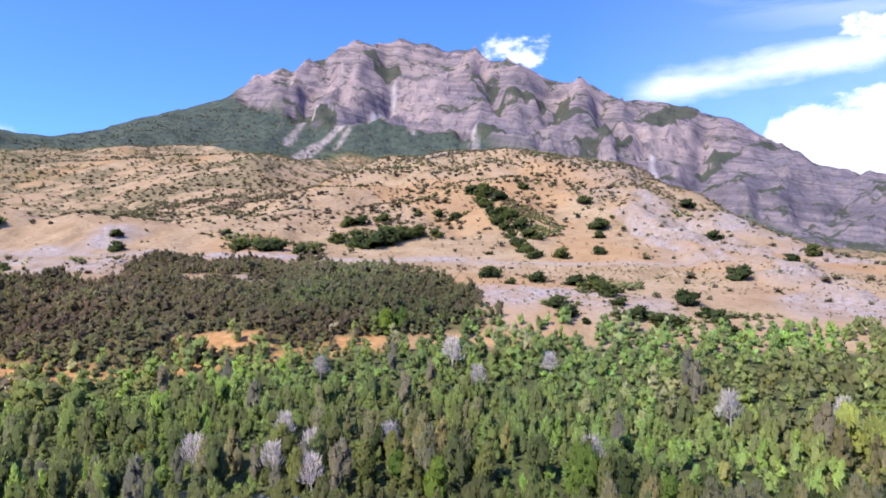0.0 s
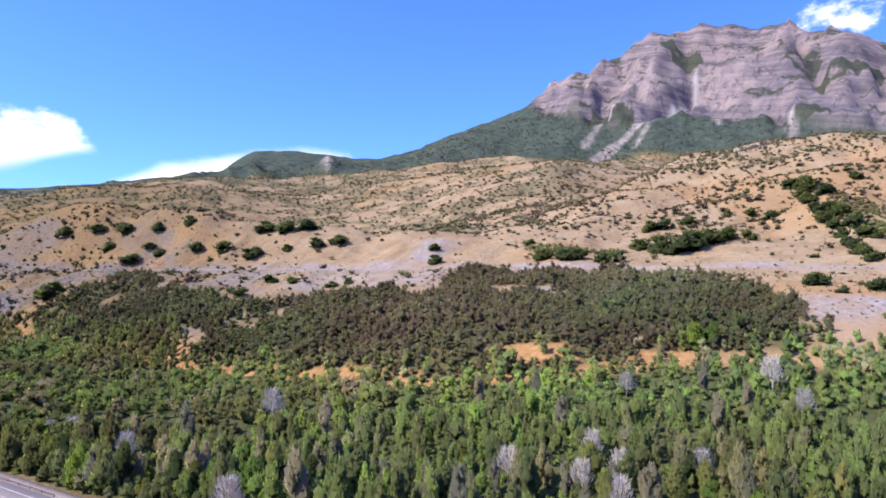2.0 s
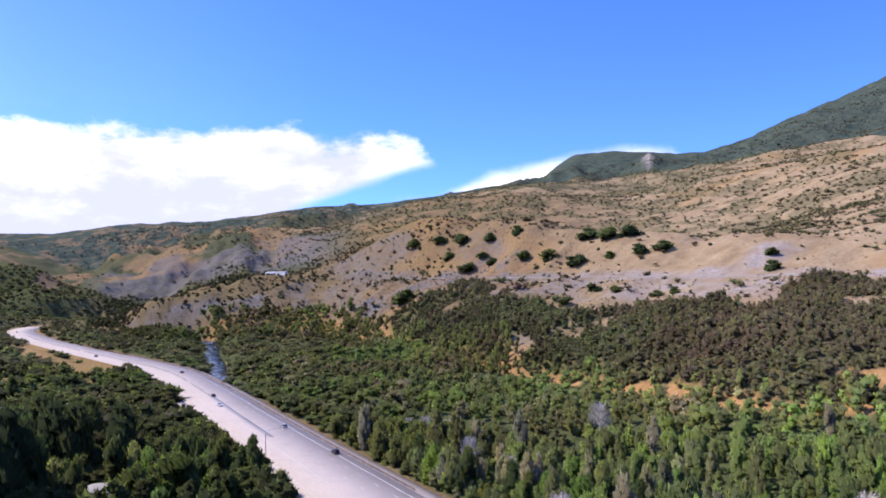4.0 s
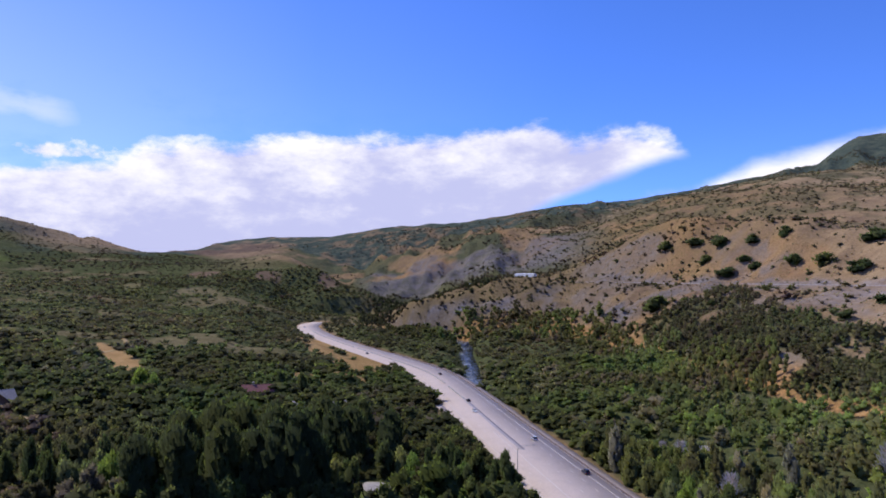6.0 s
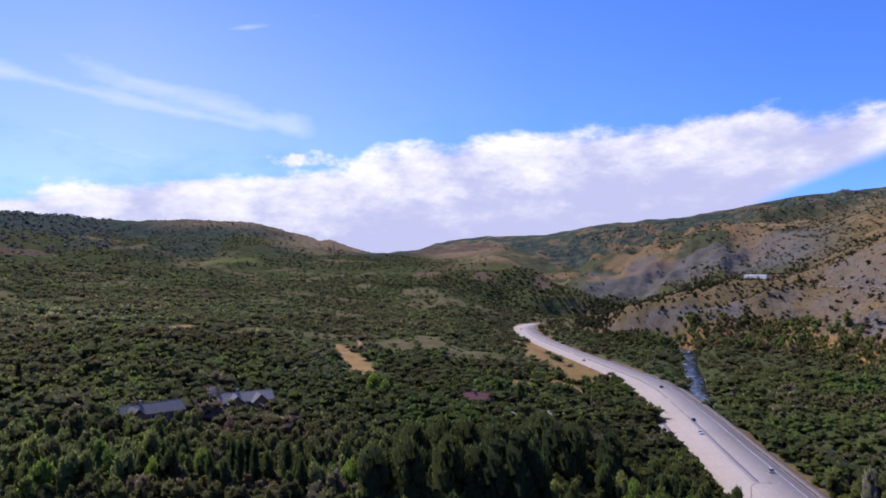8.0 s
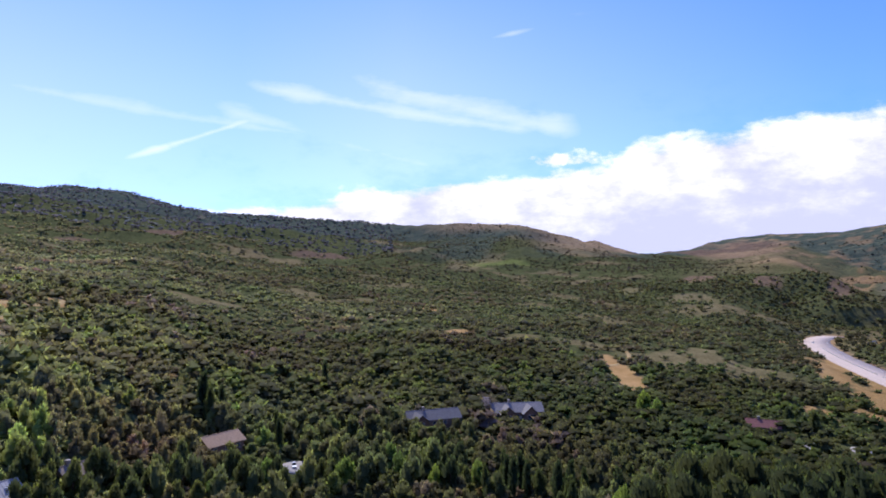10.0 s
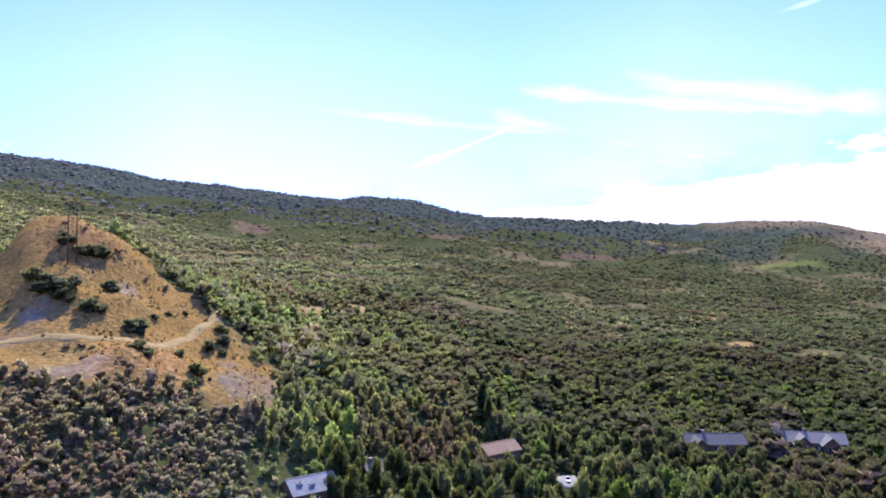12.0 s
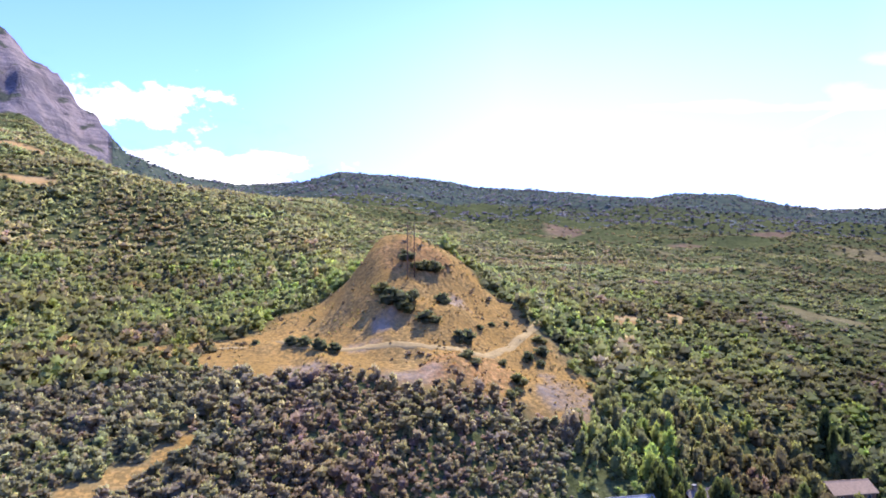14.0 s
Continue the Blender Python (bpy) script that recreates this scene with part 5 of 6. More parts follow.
def part(name, bm, material, parent, label="", smooth_faces=False):
    """A bmesh as one mesh object under a thing or a part."""
    me = bpy.data.meshes.new(name)
    bmesh.ops.recalc_face_normals(bm, faces=bm.faces)
    for f in bm.faces:
        f.smooth = smooth_faces
    bm.to_mesh(me)
    bm.free()
    me.materials.append(material)
    ob = new(name, me)
    ob.parent = parent
    return tagged(ob, label)


def box(bm, x0, x1, y0, y1, z0, z1, bevel=0.0):
    v = [bm.verts.new((x, y, z)) for z in (z0, z1) for x, y in ((x0, y0), (x1, y0), (x1, y1), (x0, y1))]
    fs = [bm.faces.new([v[k] for k in q]) for q in ((3, 2, 1, 0), (4, 5, 6, 7), (0, 1, 5, 4), (1, 2, 6, 5), (2, 3, 7, 6), (3, 0, 4, 7))]
    if bevel:
        bmesh.ops.bevel(bm, geom=list({e for f in fs for e in f.edges}), offset=bevel, segments=1, affect="EDGES")
    return bm


def tube(bm, path, radii, sides=6):
    """A tapered tube along points."""
    rings = []
    for k, (p, q) in enumerate(zip(path, radii)):
        d = (Vector(path[min(k + 1, len(path) - 1)]) - Vector(path[max(k - 1, 0)])).normalized()
        u = d.orthogonal().normalized()
        w = d.cross(u)
        rings.append([bm.verts.new(Vector(p) + (u * math.cos(2 * math.pi * j / sides) + w * math.sin(2 * math.pi * j / sides)) * q) for j in range(sides)])
    for a, b in zip(rings, rings[1:]):
        for j in range(sides):
            bm.faces.new((a[j], a[(j + 1) % sides], b[(j + 1) % sides], b[j]))
    bm.faces.new(rings[0][::-1])
    bm.faces.new(rings[-1])
    return bm


def plain(name, colour, rough=0.6, metal=0.0, size=1.5, spread_by=0.25, dirt=None):
    k = Nodes(name)
    lo, hi = tuple(c * (1 - spread_by) for c in colour), tuple(min(c * (1 + spread_by), 1) for c in colour)
    col = k.ramp(k.noise(size, 4, 0.65), (0.3, lo), (0.7, hi))
    if dirt:
        col = k.mix(k.ramp(k.noise(size * 5, 4), (0.48, 0.0), (0.72, 0.6)), col, dirt)
    return k.done(col, rough, metal)


def species_material(name, colour):
    """Leaves of one kind of tree; each tree a little different."""
    k = Nodes(name)
    info = k.n.new("ShaderNodeObjectInfo")
    base, _ = k.attr("tint")
    col = k.mix(1.0, base, colour, "MULTIPLY")
    col = k.mix(1.0, col, k.ramp(info.outputs["Random"], (0.0, (0.72, 0.78, 0.8)), (0.5, (1.0, 1.0, 1.0)), (1.0, (1.32, 1.2, 0.95))), "MULTIPLY")
    col = k.mix(0.5, col, k.ramp(k.noise(1.3, 3, 0.7), (0.3, 0.68), (0.7, 1.25)), "MULTIPLY")
    k.done(col, 0.7)
    k.bsdf.inputs["Specular IOR Level"].default_value = 0.06
    tr = k.n.new("ShaderNodeBsdfTranslucent")
    k.l.new(k.mix(1.0, col, (1.15, 1.2, 0.85), "MULTIPLY"), tr.inputs["Color"])
    m = k.n.new("ShaderNodeMixShader")
    m.inputs[0].default_value = 0.62
    k.l.new(k.bsdf.outputs[0], m.inputs[1])
    k.l.new(tr.outputs[0], m.inputs[2])
    k.l.new(m.outputs[0], k.n["Material Output"].inputs["Surface"])
    return k.mat


BARK = plain("bark", (0.17, 0.13, 0.10), 0.9, 0, 0.4, 0.4)
PALE_BARK = plain("weathered_wood", (0.66, 0.56, 0.48), 0.9, 0, 0.5, 0.35)


def limbs(r, tall, reach, bm, count, girth):
    """A trunk with limbs that rise out of it."""
    lean = Vector((r.uniform(-0.4, 0.4), r.uniform(-0.4, 0.4), 0))
    tube(bm, [(0, 0, -0.6), (lean.x * 0.3, lean.y * 0.3, tall * 0.3), (lean.x, lean.y, tall * 0.62), (lean.x * 1.3, lean.y * 1.3, tall * 0.9)], [girth, girth * 0.75, girth * 0.45, girth * 0.12], 6)
    for k in range(count):
        a, h = r.uniform(0, 6.28), tall * r.uniform(0.22, 0.7)
        d = reach * r.uniform(0.5, 0.95) * (1 - 0.45 * h / tall)
        up = tall * r.uniform(0.1, 0.25)
        tube(bm, [(lean.x * h / tall, lean.y * h / tall, h), (math.cos(a) * d * 0.5, math.sin(a) * d * 0.5, h + up * 0.7), (math.cos(a) * d, math.sin(a) * d, h + up)], [girth * 0.4, girth * 0.25, girth * 0.07], 4)
    return bm


def tree_kind(seed, label, material, wide, tall, leaves, size, lobes, slim=1.0, cone=0.0):
    r = np.random.default_rng(seed)
    tree = thing("tree", (0, 0, 0), label, "tree", "trees on the valley floor")
    part("trunk", limbs(r, tall, wide, bmesh.new(), 5, 0.05 * wide + 0.06), BARK, tree, "", True)
    v, f, s, n = crown(r, leaves, size, lobes, slim, (3, 6), cone)
    v = v * (wide, wide, tall / 1.95) + (0, 0, tall * 0.5)
    c = new("crown", mesh_arrays("crown", v, f, material, {"tint": np.repeat(s[:, None], 3, 1)}, True, n))
    c.parent = tree
    return tree


def bare_kind(seed, tall):
    """A leafless tree: trunk, limbs and a haze of twigs."""
    r = np.random.default_rng(seed)
    tree = thing("tree", (0, 0, 0), "leafless grey tree with pale weathered branches", "tree", "bare trees on the valley floor")
    part("trunk", limbs(r, tall, tall * 0.35, bmesh.new(), 9, 0.22), PALE_BARK, tree, "", True)
    bm = bmesh.new()
    for k in range(300):
        a, h = r.uniform(0, 6.28), tall * r.uniform(0.35, 0.95)
        d = tall * 0.42 * r.uniform(0.15, 1.0) * (1.25 - h / tall)
        p = Vector((math.cos(a) * d, math.sin(a) * d, h))
        q = p + Vector((math.cos(a) * r.uniform(0.2, 1.0), math.sin(a) * r.uniform(0.2, 1.0), r.uniform(0.5, 1.8)))
        tube(bm, [p, q], [0.075, 0.025], 3)
    tagged(part("brushwood", bm, PALE_BARK, tree), kind="stuff")
    return tree


KINDS = [
    tree_kind(1, "broad green cottonwood tree on the valley floor", species_material("cottonwood_leaves", (0.24, 0.26, 0.11)), 3.6, 12.0, 520, 0.13, 13),
    tree_kind(2, "bright green boxelder tree with a rounded crown", species_material("boxelder_leaves", (0.205, 0.285, 0.07)), 3.2, 9.0, 460, 0.14, 11),
    tree_kind(3, "dull olive green tree with a loose crown", species_material("olive_leaves", (0.34, 0.315, 0.19)), 3.4, 11.5, 420, 0.13, 12, 0.95, 0.25),
    tree_kind(4, "dark green maple tree in dense woods", species_material("maple_leaves", (0.115, 0.138, 0.055)), 3.2, 10.0, 480, 0.135, 12, 1.0, 0.2),
    tree_kind(5, "tall dark narrow poplar tree beside the highway", species_material("poplar_leaves", (0.075, 0.10, 0.042)), 3.4, 14.5, 520, 0.12, 12, 0.85, 0.4),
    tree_kind(6, "small yellow autumn tree among green ones", species_material("yellow_leaves", (0.23, 0.215, 0.05)), 2.4, 6.0, 300, 0.13, 7),
    tree_kind(7, "greyish half bare tree with thin brown foliage", species_material("thin_leaves", (0.36, 0.32, 0.235)), 2.9, 11.0, 260, 0.12, 10, 0.9, 0.3),
    bare_kind(8, 9.5),
    tree_kind(9, "tall dark green cottonwood with a broad billowing crown", species_material("dark_cottonwood_leaves", (0.085, 0.105, 0.045)), 6.6, 21.0, 900, 0.085, 18, 1.0, 0.1),
]


def stand(kind, x, y, size, spin, high=1.0):
    z = float(ground(np.array([x]), np.array([y]))[0])
    m = Matrix.Translation((x, y, z)) @ Matrix.Rotation(spin, 4, "Z") @ Matrix.Diagonal((size, size, size * high, 1))
    return copy_thing(KINDS[kind], m)


def near_trees():
    x, y = spots(150, 295, -36, 145, 5.4, 21)
    r = np.random.default_rng(77)
    m = (r.uniform(0, 1, len(x)) < wooded(x, y)) & near_camera(x, y)
    x, y = x[m], y[m]
    order = r.permutation(len(x))[:290]
    x, y = x[order], y[order]
    patchy = fbm(x, y, 30, 2, 241)
    for k in range(len(x)):
        if r.uniform() < 0.004:
            stand(5, float(x[k]), float(y[k]), 0.8, 1.0)
            continue
        u = 0.5 * r.uniform() + 0.5 * min(max(0.5 + patchy[k] * 0.8, 0), 1)
        b = math.degrees(math.atan2(-x[k], y[k]))
        if b > 58:
            kind = 4 if u < 0.45 and 70 < b < 112 else (3 if u < 0.72 else (0 if u < 0.82 else 1))
        else:
            kind = 7 if u < 0.13 else 6 if u < 0.27 else 2 if u < (0.56 if b < 6 else 0.44) else 0 if u < 0.62 else 3 if u < 0.74 else 1
        stand(kind, float(x[k]), float(y[k]), float(r.uniform(0.78, 1.2)), float(r.uniform(0, 6.28)), float(r.uniform(0.85, 1.15)))


near_trees()
# trees that stand out: kind, place, size
for kind, x, y, size in ((5, -82, 196, 0.9), (7, -66, 190, 1.2), (7, 40, 186, 1.3), (7, -14, 196, 1.1), (7, -45, 205, 1.0), (7, -232, 180, 1.1), (7, -225, 186, 1.0), (7, -241, 178, 0.9), (7, -216, 184, 1.0),
                         (1, -24, 312, 1.25), (1, -18, 316, 1.1), (1, -396, -30, 1.35), (1, -388, -24, 1.2), (4, -347, -200, 1.0), (4, -262, -6, 1.15), (4, -256, -20, 1.2), (4, -268, 14, 1.1),
                         (4, -240, -196, 1.1), (4, -246, -204, 1.2), (4, -252, -199, 1.0), (4, -254, -172, 0.9), (4, -262, -178, 0.85), (7, -352, -108, 1.0), (3, -430, 46, 1.1), (3, -424, 58, 1.1), (5, -150, 214, 0.9), (1, -150, 178, 1.0)):
    stand(kind, x, y, size, size * 9.0)
for x, y, size in ((-236, -10, 1.1), (-232, -22, 1.0), (-238, 4, 1.15), (-240, 14, 1.0), (-252, 24, 1.2), (-256, 34, 1.1), (-262, -8, 1.1), (-262, 12, 1.2), (-272, 24, 1.1), (-284, 56, 0.9), (-292, 44, 1.0), (-256, 66, 0.8), (-300, 66, 0.9)):
    stand(8, x, y, size, x * 1.7)
r_tall = np.random.default_rng(93)
for k in range(34):
    b, q = radians(float(r_tall.uniform(75, 97))), float(r_tall.uniform(232, 285))
    x, y = -math.sin(b) * q, math.cos(b) * q
    if wooded(np.array([x]), np.array([y]))[0] > 0.3 and math.hypot(x + 240, y - 58) > 16:
        stand(4 if k % 3 == 0 else 8, x, y, float(r_tall.uniform(1.15, 1.5) if k % 3 == 0 else r_tall.uniform(0.85, 1.2)), float(r_tall.uniform(0, 6)), float(r_tall.uniform(0.85, 1.1)))
r_bare = np.random.default_rng(91)
bx, by = spots(165, 272, -35, 64, 22, 92)
for x, y in zip(bx[wooded(bx, by) > 0.5], by[wooded(bx, by) > 0.5]):
    if r_bare.uniform() < 0.4:
        stand(7 if r_bare.uniform() < 0.55 else 6, float(x), float(y), float(r_bare.uniform(1.0, 1.65)), float(r_bare.uniform(0, 6)))
for k in KINDS:
    for o in (*k.children, k):
        bpy.data.objects.remove(o)


# ---- bushes that can be told apart on the open slopes ----
BUSH_LEAVES = species_material("scrub_oak_leaves", (0.12, 0.145, 0.06))


GREY_BUSH_LEAVES = species_material("grey_bush_leaves", (0.20, 0.20, 0.115))


def bush_kind(seed, leaves=None):
    v, f, s, n = crown(np.random.default_rng(seed), 190, 0.17, 7, 1, (3, 5))
    v = v * (1, 1, 0.6) + (0, 0, 0.42)
    return mesh_arrays("bush", v, f, leaves or BUSH_LEAVES, {"tint": np.repeat(s[:, None], 3, 1)}, True, n)


BUSHES = [bush_kind(k) for k in (31, 32, 33, 34)]
GREY_BUSHES = [bush_kind(k, GREY_BUSH_LEAVES) for k in (31, 32, 33, 34)]
rail_bushes = [(-567, 530, 8), (-545, 522, 6.5), (-627, 530, 10), (-572, 512, 10), (-506, 529, 10), (-471, 532, 11), (-430, 523, 11), (-395, 528, 6.5), (-369, 537, 7.5), (-350, 545, 8.5), (-574, 549, 8),
               (-542, 558, 9), (-624, 549, 12), (-667, 552, 11), (-704, 541, 10), (-548, 408, 13), (-516, 411, 7.5), (-335, 426, 5.5), (-308, 418, 5.5), (-277, 422, 4.5), (-261, 420, 4.8), (-335, 393, 5),
               (-480, 411, 4.6), (-247, 531, 7), (-235, 505, 8), (-418, 560, 11), (-400, 562, 11), (-453, 570, 10)]
mid_bushes = [(-148, 518, 10), (-131, 513, 10), (-122, 520, 9), (-104, 511, 8), (-94, 518, 8), (-85, 564, 10), (-69, 555, 12), (-55, 552, 13), (-43, 563, 13), (-32, 574, 12), (-22, 585, 9), (-54, 643, 9),
              (-86, 626, 9), (-74, 631, 9), (-5, 673, 6.5), (10, 662, 9), (-6, 589, 7), (-24, 673, 5), (83, 732, 7), (-172, 560, 4.3), (29, 431, 7.5), (40, 407, 3.6), (56, 415, 6.5)]
gully_bushes = [(29, 724, 9), (36, 712, 10), (40, 665, 9), (44, 642, 9), (49, 627, 9), (54, 615, 8), (55, 573, 7.5), (58, 547, 8), (61, 530, 7.8), (64, 509, 7.5), (43, 723, 12), (54, 641, 9), (61, 631, 7.7), (69, 615, 9),
                (71, 570, 9), (130, 591, 6.8), (114, 516, 6), (85, 502, 7.2), (135, 670, 9), (82, 733, 5.4)]
east_bushes = [(77, 406, 8), (83, 387, 8), (88, 371, 7.5), (89, 354, 4.4), (56, 344, 6.3), (93, 333, 7), (102, 328, 6.9), (109, 327, 5.5), (66, 325, 2.4), (128, 341, 5.3), (132, 333, 5.8), (131, 315, 5.5), (125, 360, 7.7),
               (241, 694, 11), (283, 536, 9), (178, 421, 8.5), (239, 483, 7.8), (222, 574, 7), (55, 423, 4.3), (28, 428, 6), (41, 416, 2.4), (138, 621, 9), (58, 332, 6.8), (81, 319, 4), (137, 312, 4.1), (61, 633, 7.7), (52, 678, 10), (38, 724, 8)]
knoll_bushes = [(-96, -295, 6.5), (-93, -303, 5), (-99, -290, 5.5), (-104, -294, 4.5), (-119, -295, 5.5), (-114, -268, 4.5), (-119, -270, 5), (-105, -279, 5.2), (-59, -279, 4.2), (-55, -285, 4), (-64, -276, 4.2), (-50, -288, 3.2), (-116, -316, 4.2),
                (-112, -321, 4.5), (-125, -317, 4.5), (-120, -316, 4.5), (-108, -249, 3.4), (-110, -246, 2.8), (-119, -234, 3.6), (-127, -243, 3.6), (-124, -238, 2.8), (-129, -258, 2.8), (-145, -266, 4), (-154, -269, 4.4), (-149, -262, 3.2), (-174, -286, 4.6),
                (-184, -286, 4.6), (-160, -280, 3.6), (-40, -306, 3.0), (-131, -282, 1.8), (-140, -288, 2.2), (-150, -292, 1.8)]


def bushes(places, group, label, kinds, wide):
    r = np.random.default_rng(len(places))
    for x, y, q in places:
        ob = new("bush", kinds[int(r.integers(0, 4))])
        z = float(ground(np.array([float(x)]), np.array([float(y)]))[0])
        ob.matrix_basis = Matrix.Translation((x, y, z - 0.1 * q)) @ Matrix.Rotation(float(r.uniform(0, 6.28)), 4, "Z") @ Matrix.Diagonal((q * wide, q * wide * float(r.uniform(0.8, 1.1)), q * float(r.uniform(0.85, 1.15)), 1))
        tagged(ob, label, "bush", group)


bushes(rail_bushes, "bushes by the rail bench", "rounded dark green scrub oak bush on dry slope", BUSHES, 1.2)
bushes(mid_bushes, "bushes by the rail bench", "dense dark green scrub oak clump on golden grass", BUSHES, 1.2)
bushes(gully_bushes, "bushes along the gully", "dark green scrub oak bush along a dry gully", BUSHES, 1.2)
bushes(east_bushes, "bushes on the open hillside", "dark scrub oak bush on stony golden hillside", BUSHES, 1.2)
bushes(knoll_bushes, "bushes on the knoll", "grey green bush on the bare ochre knoll", GREY_BUSHES, 1.1)

# ---- highway furniture ----
PAINT = plain("road_paint", (0.70, 0.60, 0.52), 0.7, 0, 0.6, 0.15)
DARK_PATCH = plain("tar_strip", (0.20, 0.165, 0.155), 0.85, 0, 1.0, 0.2)
CONCRETE = plain("concrete", (0.42, 0.38, 0.35), 0.85, 0, 1.2, 0.2, (0.25, 0.21, 0.19))
STEEL = plain("galvanised_steel", (0.40, 0.40, 0.41), 0.45, 0.8, 0.8, 0.15)
RUST_STEEL = plain("rusty_steel", (0.20, 0.125, 0.095), 0.7, 0.3, 0.7, 0.3)
TIMBER = plain("pole_timber", (0.16, 0.10, 0.07), 0.85, 0, 0.5, 0.3)
WHITE = plain("white_paint", (0.78, 0.78, 0.78), 0.5, 0, 1.0, 0.08)
DIRT = plain("dirt_track", (0.44, 0.30, 0.13), 0.95, 0, 2.0, 0.2, (0.36, 0.235, 0.10))
GRAVEL = plain("gravel", (0.34, 0.27, 0.235), 0.95, 0, 0.8, 0.3, (0.24, 0.19, 0.16))
GLASS = plain("dark_glass", (0.02, 0.022, 0.025), 0.08, 0, 1.0, 0.1)
RUBBER = plain("tyre_rubber", (0.02, 0.02, 0.02), 0.85)


def stretch_of(line, x0, x1):
    return line[(line[:, 0] < max(x0, x1)) & (line[:, 0] > min(x0, x1))]


def offset(line, side):
    d = np.gradient(line, axis=0)
    d /= np.hypot(d[:, 0], d[:, 1])[:, None]
    return line + np.stack([-d[:, 1], d[:, 0]], -1) * side


FINE = along(ROAD_LINE, 1.5)
for side in (-12.4, 11.6):
    tagged(ribbon("edge_line", FINE, side - 0.14, side + 0.14, 0.14, PAINT, road), "worn white edge line")
tagged(ribbon("edge_line", stretch_of(FINE, -300, -190), 3.2, 3.5, 0.14, PAINT, road), "worn white lane line")
for side in (-8.6, 7.4, -3.4):
    for k, run in enumerate(np.array_split(stretch_of(FINE, -560, -150), 34)):
        if len(run) > 3:
            ribbon("lane_dash", run[:3], side - 0.09, side + 0.09, 0.14, PAINT, road)
tagged(ribbon("median_strip", stretch_of(FINE, -380, -262), -1.3, 1.0, 0.135, asphalt_material("median_tar", (0.40, 0.34, 0.33), (0.31, 0.26, 0.25)), road), "darker resurfaced median strip")
tagged(ribbon("shoulder", stretch_of(FINE, -640, -150), -20.0, -15.6, 0.02, GRAVEL, road), "brown gravel shoulder")
tagged(ribbon("shoulder", stretch_of(FINE, -460, -250), 15.6, 19.5, 0.03, plain("pale_shoulder", (0.50, 0.41, 0.36), 0.95, 0, 2, 0.15), road), "pale dusty shoulder")


def wall_along(name, line, side, profile, z, material, parent, label=""):
    """A solid run along a line with a given cross-section (across, up)."""
    line = offset(line, side)
    d = np.gradient(line, axis=0)
    d /= np.hypot(d[:, 0], d[:, 1])[:, None]
    nrm = np.stack([-d[:, 1], d[:, 0]], -1)
    m, n = len(profile), len(line)
    co = np.vstack([np.hstack([line + nrm * a, np.full((n, 1), z + b)]) for a, b in profile])
    i = np.arange(n - 1)
    f = np.vstack([np.stack([j * n + i, j * n + i + 1, ((j + 1) % m) * n + i + 1, ((j + 1) % m) * n + i], -1) for j in range(m)])
    ob = new(name, mesh_arrays(name, co, f, material, shade=False))
    ob.parent = parent
    return tagged(ob, label)


barrier = thing("median_barrier", (-380, 151, 0.72), "grey concrete median barrier along the middle of the highway", "barrier")
for x0, x1 in ((-436, -380), (-700, -440), (-940, -704)):
    ob = wall_along("barrier_section", stretch_of(ROAD, x0, x1), 0.0, ((-0.32, 0), (-0.12, 0.3), (-0.08, 0.85), (0.08, 0.85), (0.12, 0.3), (0.32, 0)), 0.7, CONCRETE, barrier)
    ob.matrix_parent_inverse = Matrix.Translation((380, -151, -0.72))
rail_thing = thing("guardrail", (-400, 165, 0.7), "rust brown steel guardrail on posts beside the highway", "guardrail")
ob = wall_along("rail", stretch_of(ROAD, -780, -170), -15.9, ((-0.05, 0.45), (0.03, 0.53), (-0.05, 0.6), (0.03, 0.7), (-0.05, 0.78), (-0.09, 0.78), (-0.09, 0.45)), 0.6, RUST_STEEL, rail_thing)
ob.matrix_parent_inverse = Matrix.Translation((400, -165, -0.7))
post_bm = box(bmesh.new(), -0.07, 0.07, -0.09, 0.09, -0.4, 0.8)
post_me = bpy.data.meshes.new("post")
post_bm.to_mesh(post_me)
post_me.materials.append(TIMBER)
for p in offset(stretch_of(ROAD, -780, -170), -16.1):
    ob = new("post", post_me)
    ob.parent = rail_thing
    ob.matrix_basis = Matrix.Translation((p[0] + 400, p[1] - 165, -0.1))


def street_lamp(x, y, turn, tall, reach):
    lamp = thing("street_lamp", (x, y, 0.6), "tall slim grey street lamp with a curved arm", "street lamp", turn=turn)
    part("base", tube(bmesh.new(), [(0, 0, -0.3), (0, 0, 0.5)], [0.32, 0.28], 8), CONCRETE, lamp)
    part("pole", tube(bmesh.new(), [(0, 0, 0.5), (0, 0, tall * 0.5), (0, 0, tall - 1.4), (reach * 0.08, 0, tall - 0.5), (reach * 0.3, 0, tall - 0.05)], [0.16, 0.13, 0.11, 0.09, 0.08], 8), STEEL, lamp, "", True)
    arm = part("arm", tube(bmesh.new(), [(reach * 0.3, 0, tall - 0.05), (reach * 0.7, 0, tall + 0.1), (reach, 0, tall + 0.12)], [0.08, 0.07, 0.06], 6), STEEL, lamp, "", True)
    part("lamp_head", box(bmesh.new(), reach - 0.1, reach + 0.9, -0.2, 0.2, tall, tall + 0.2, 0.06), STEEL, arm)
    return lamp


street_lamp(-218, 100.5, 80, 13.5, 5.5)


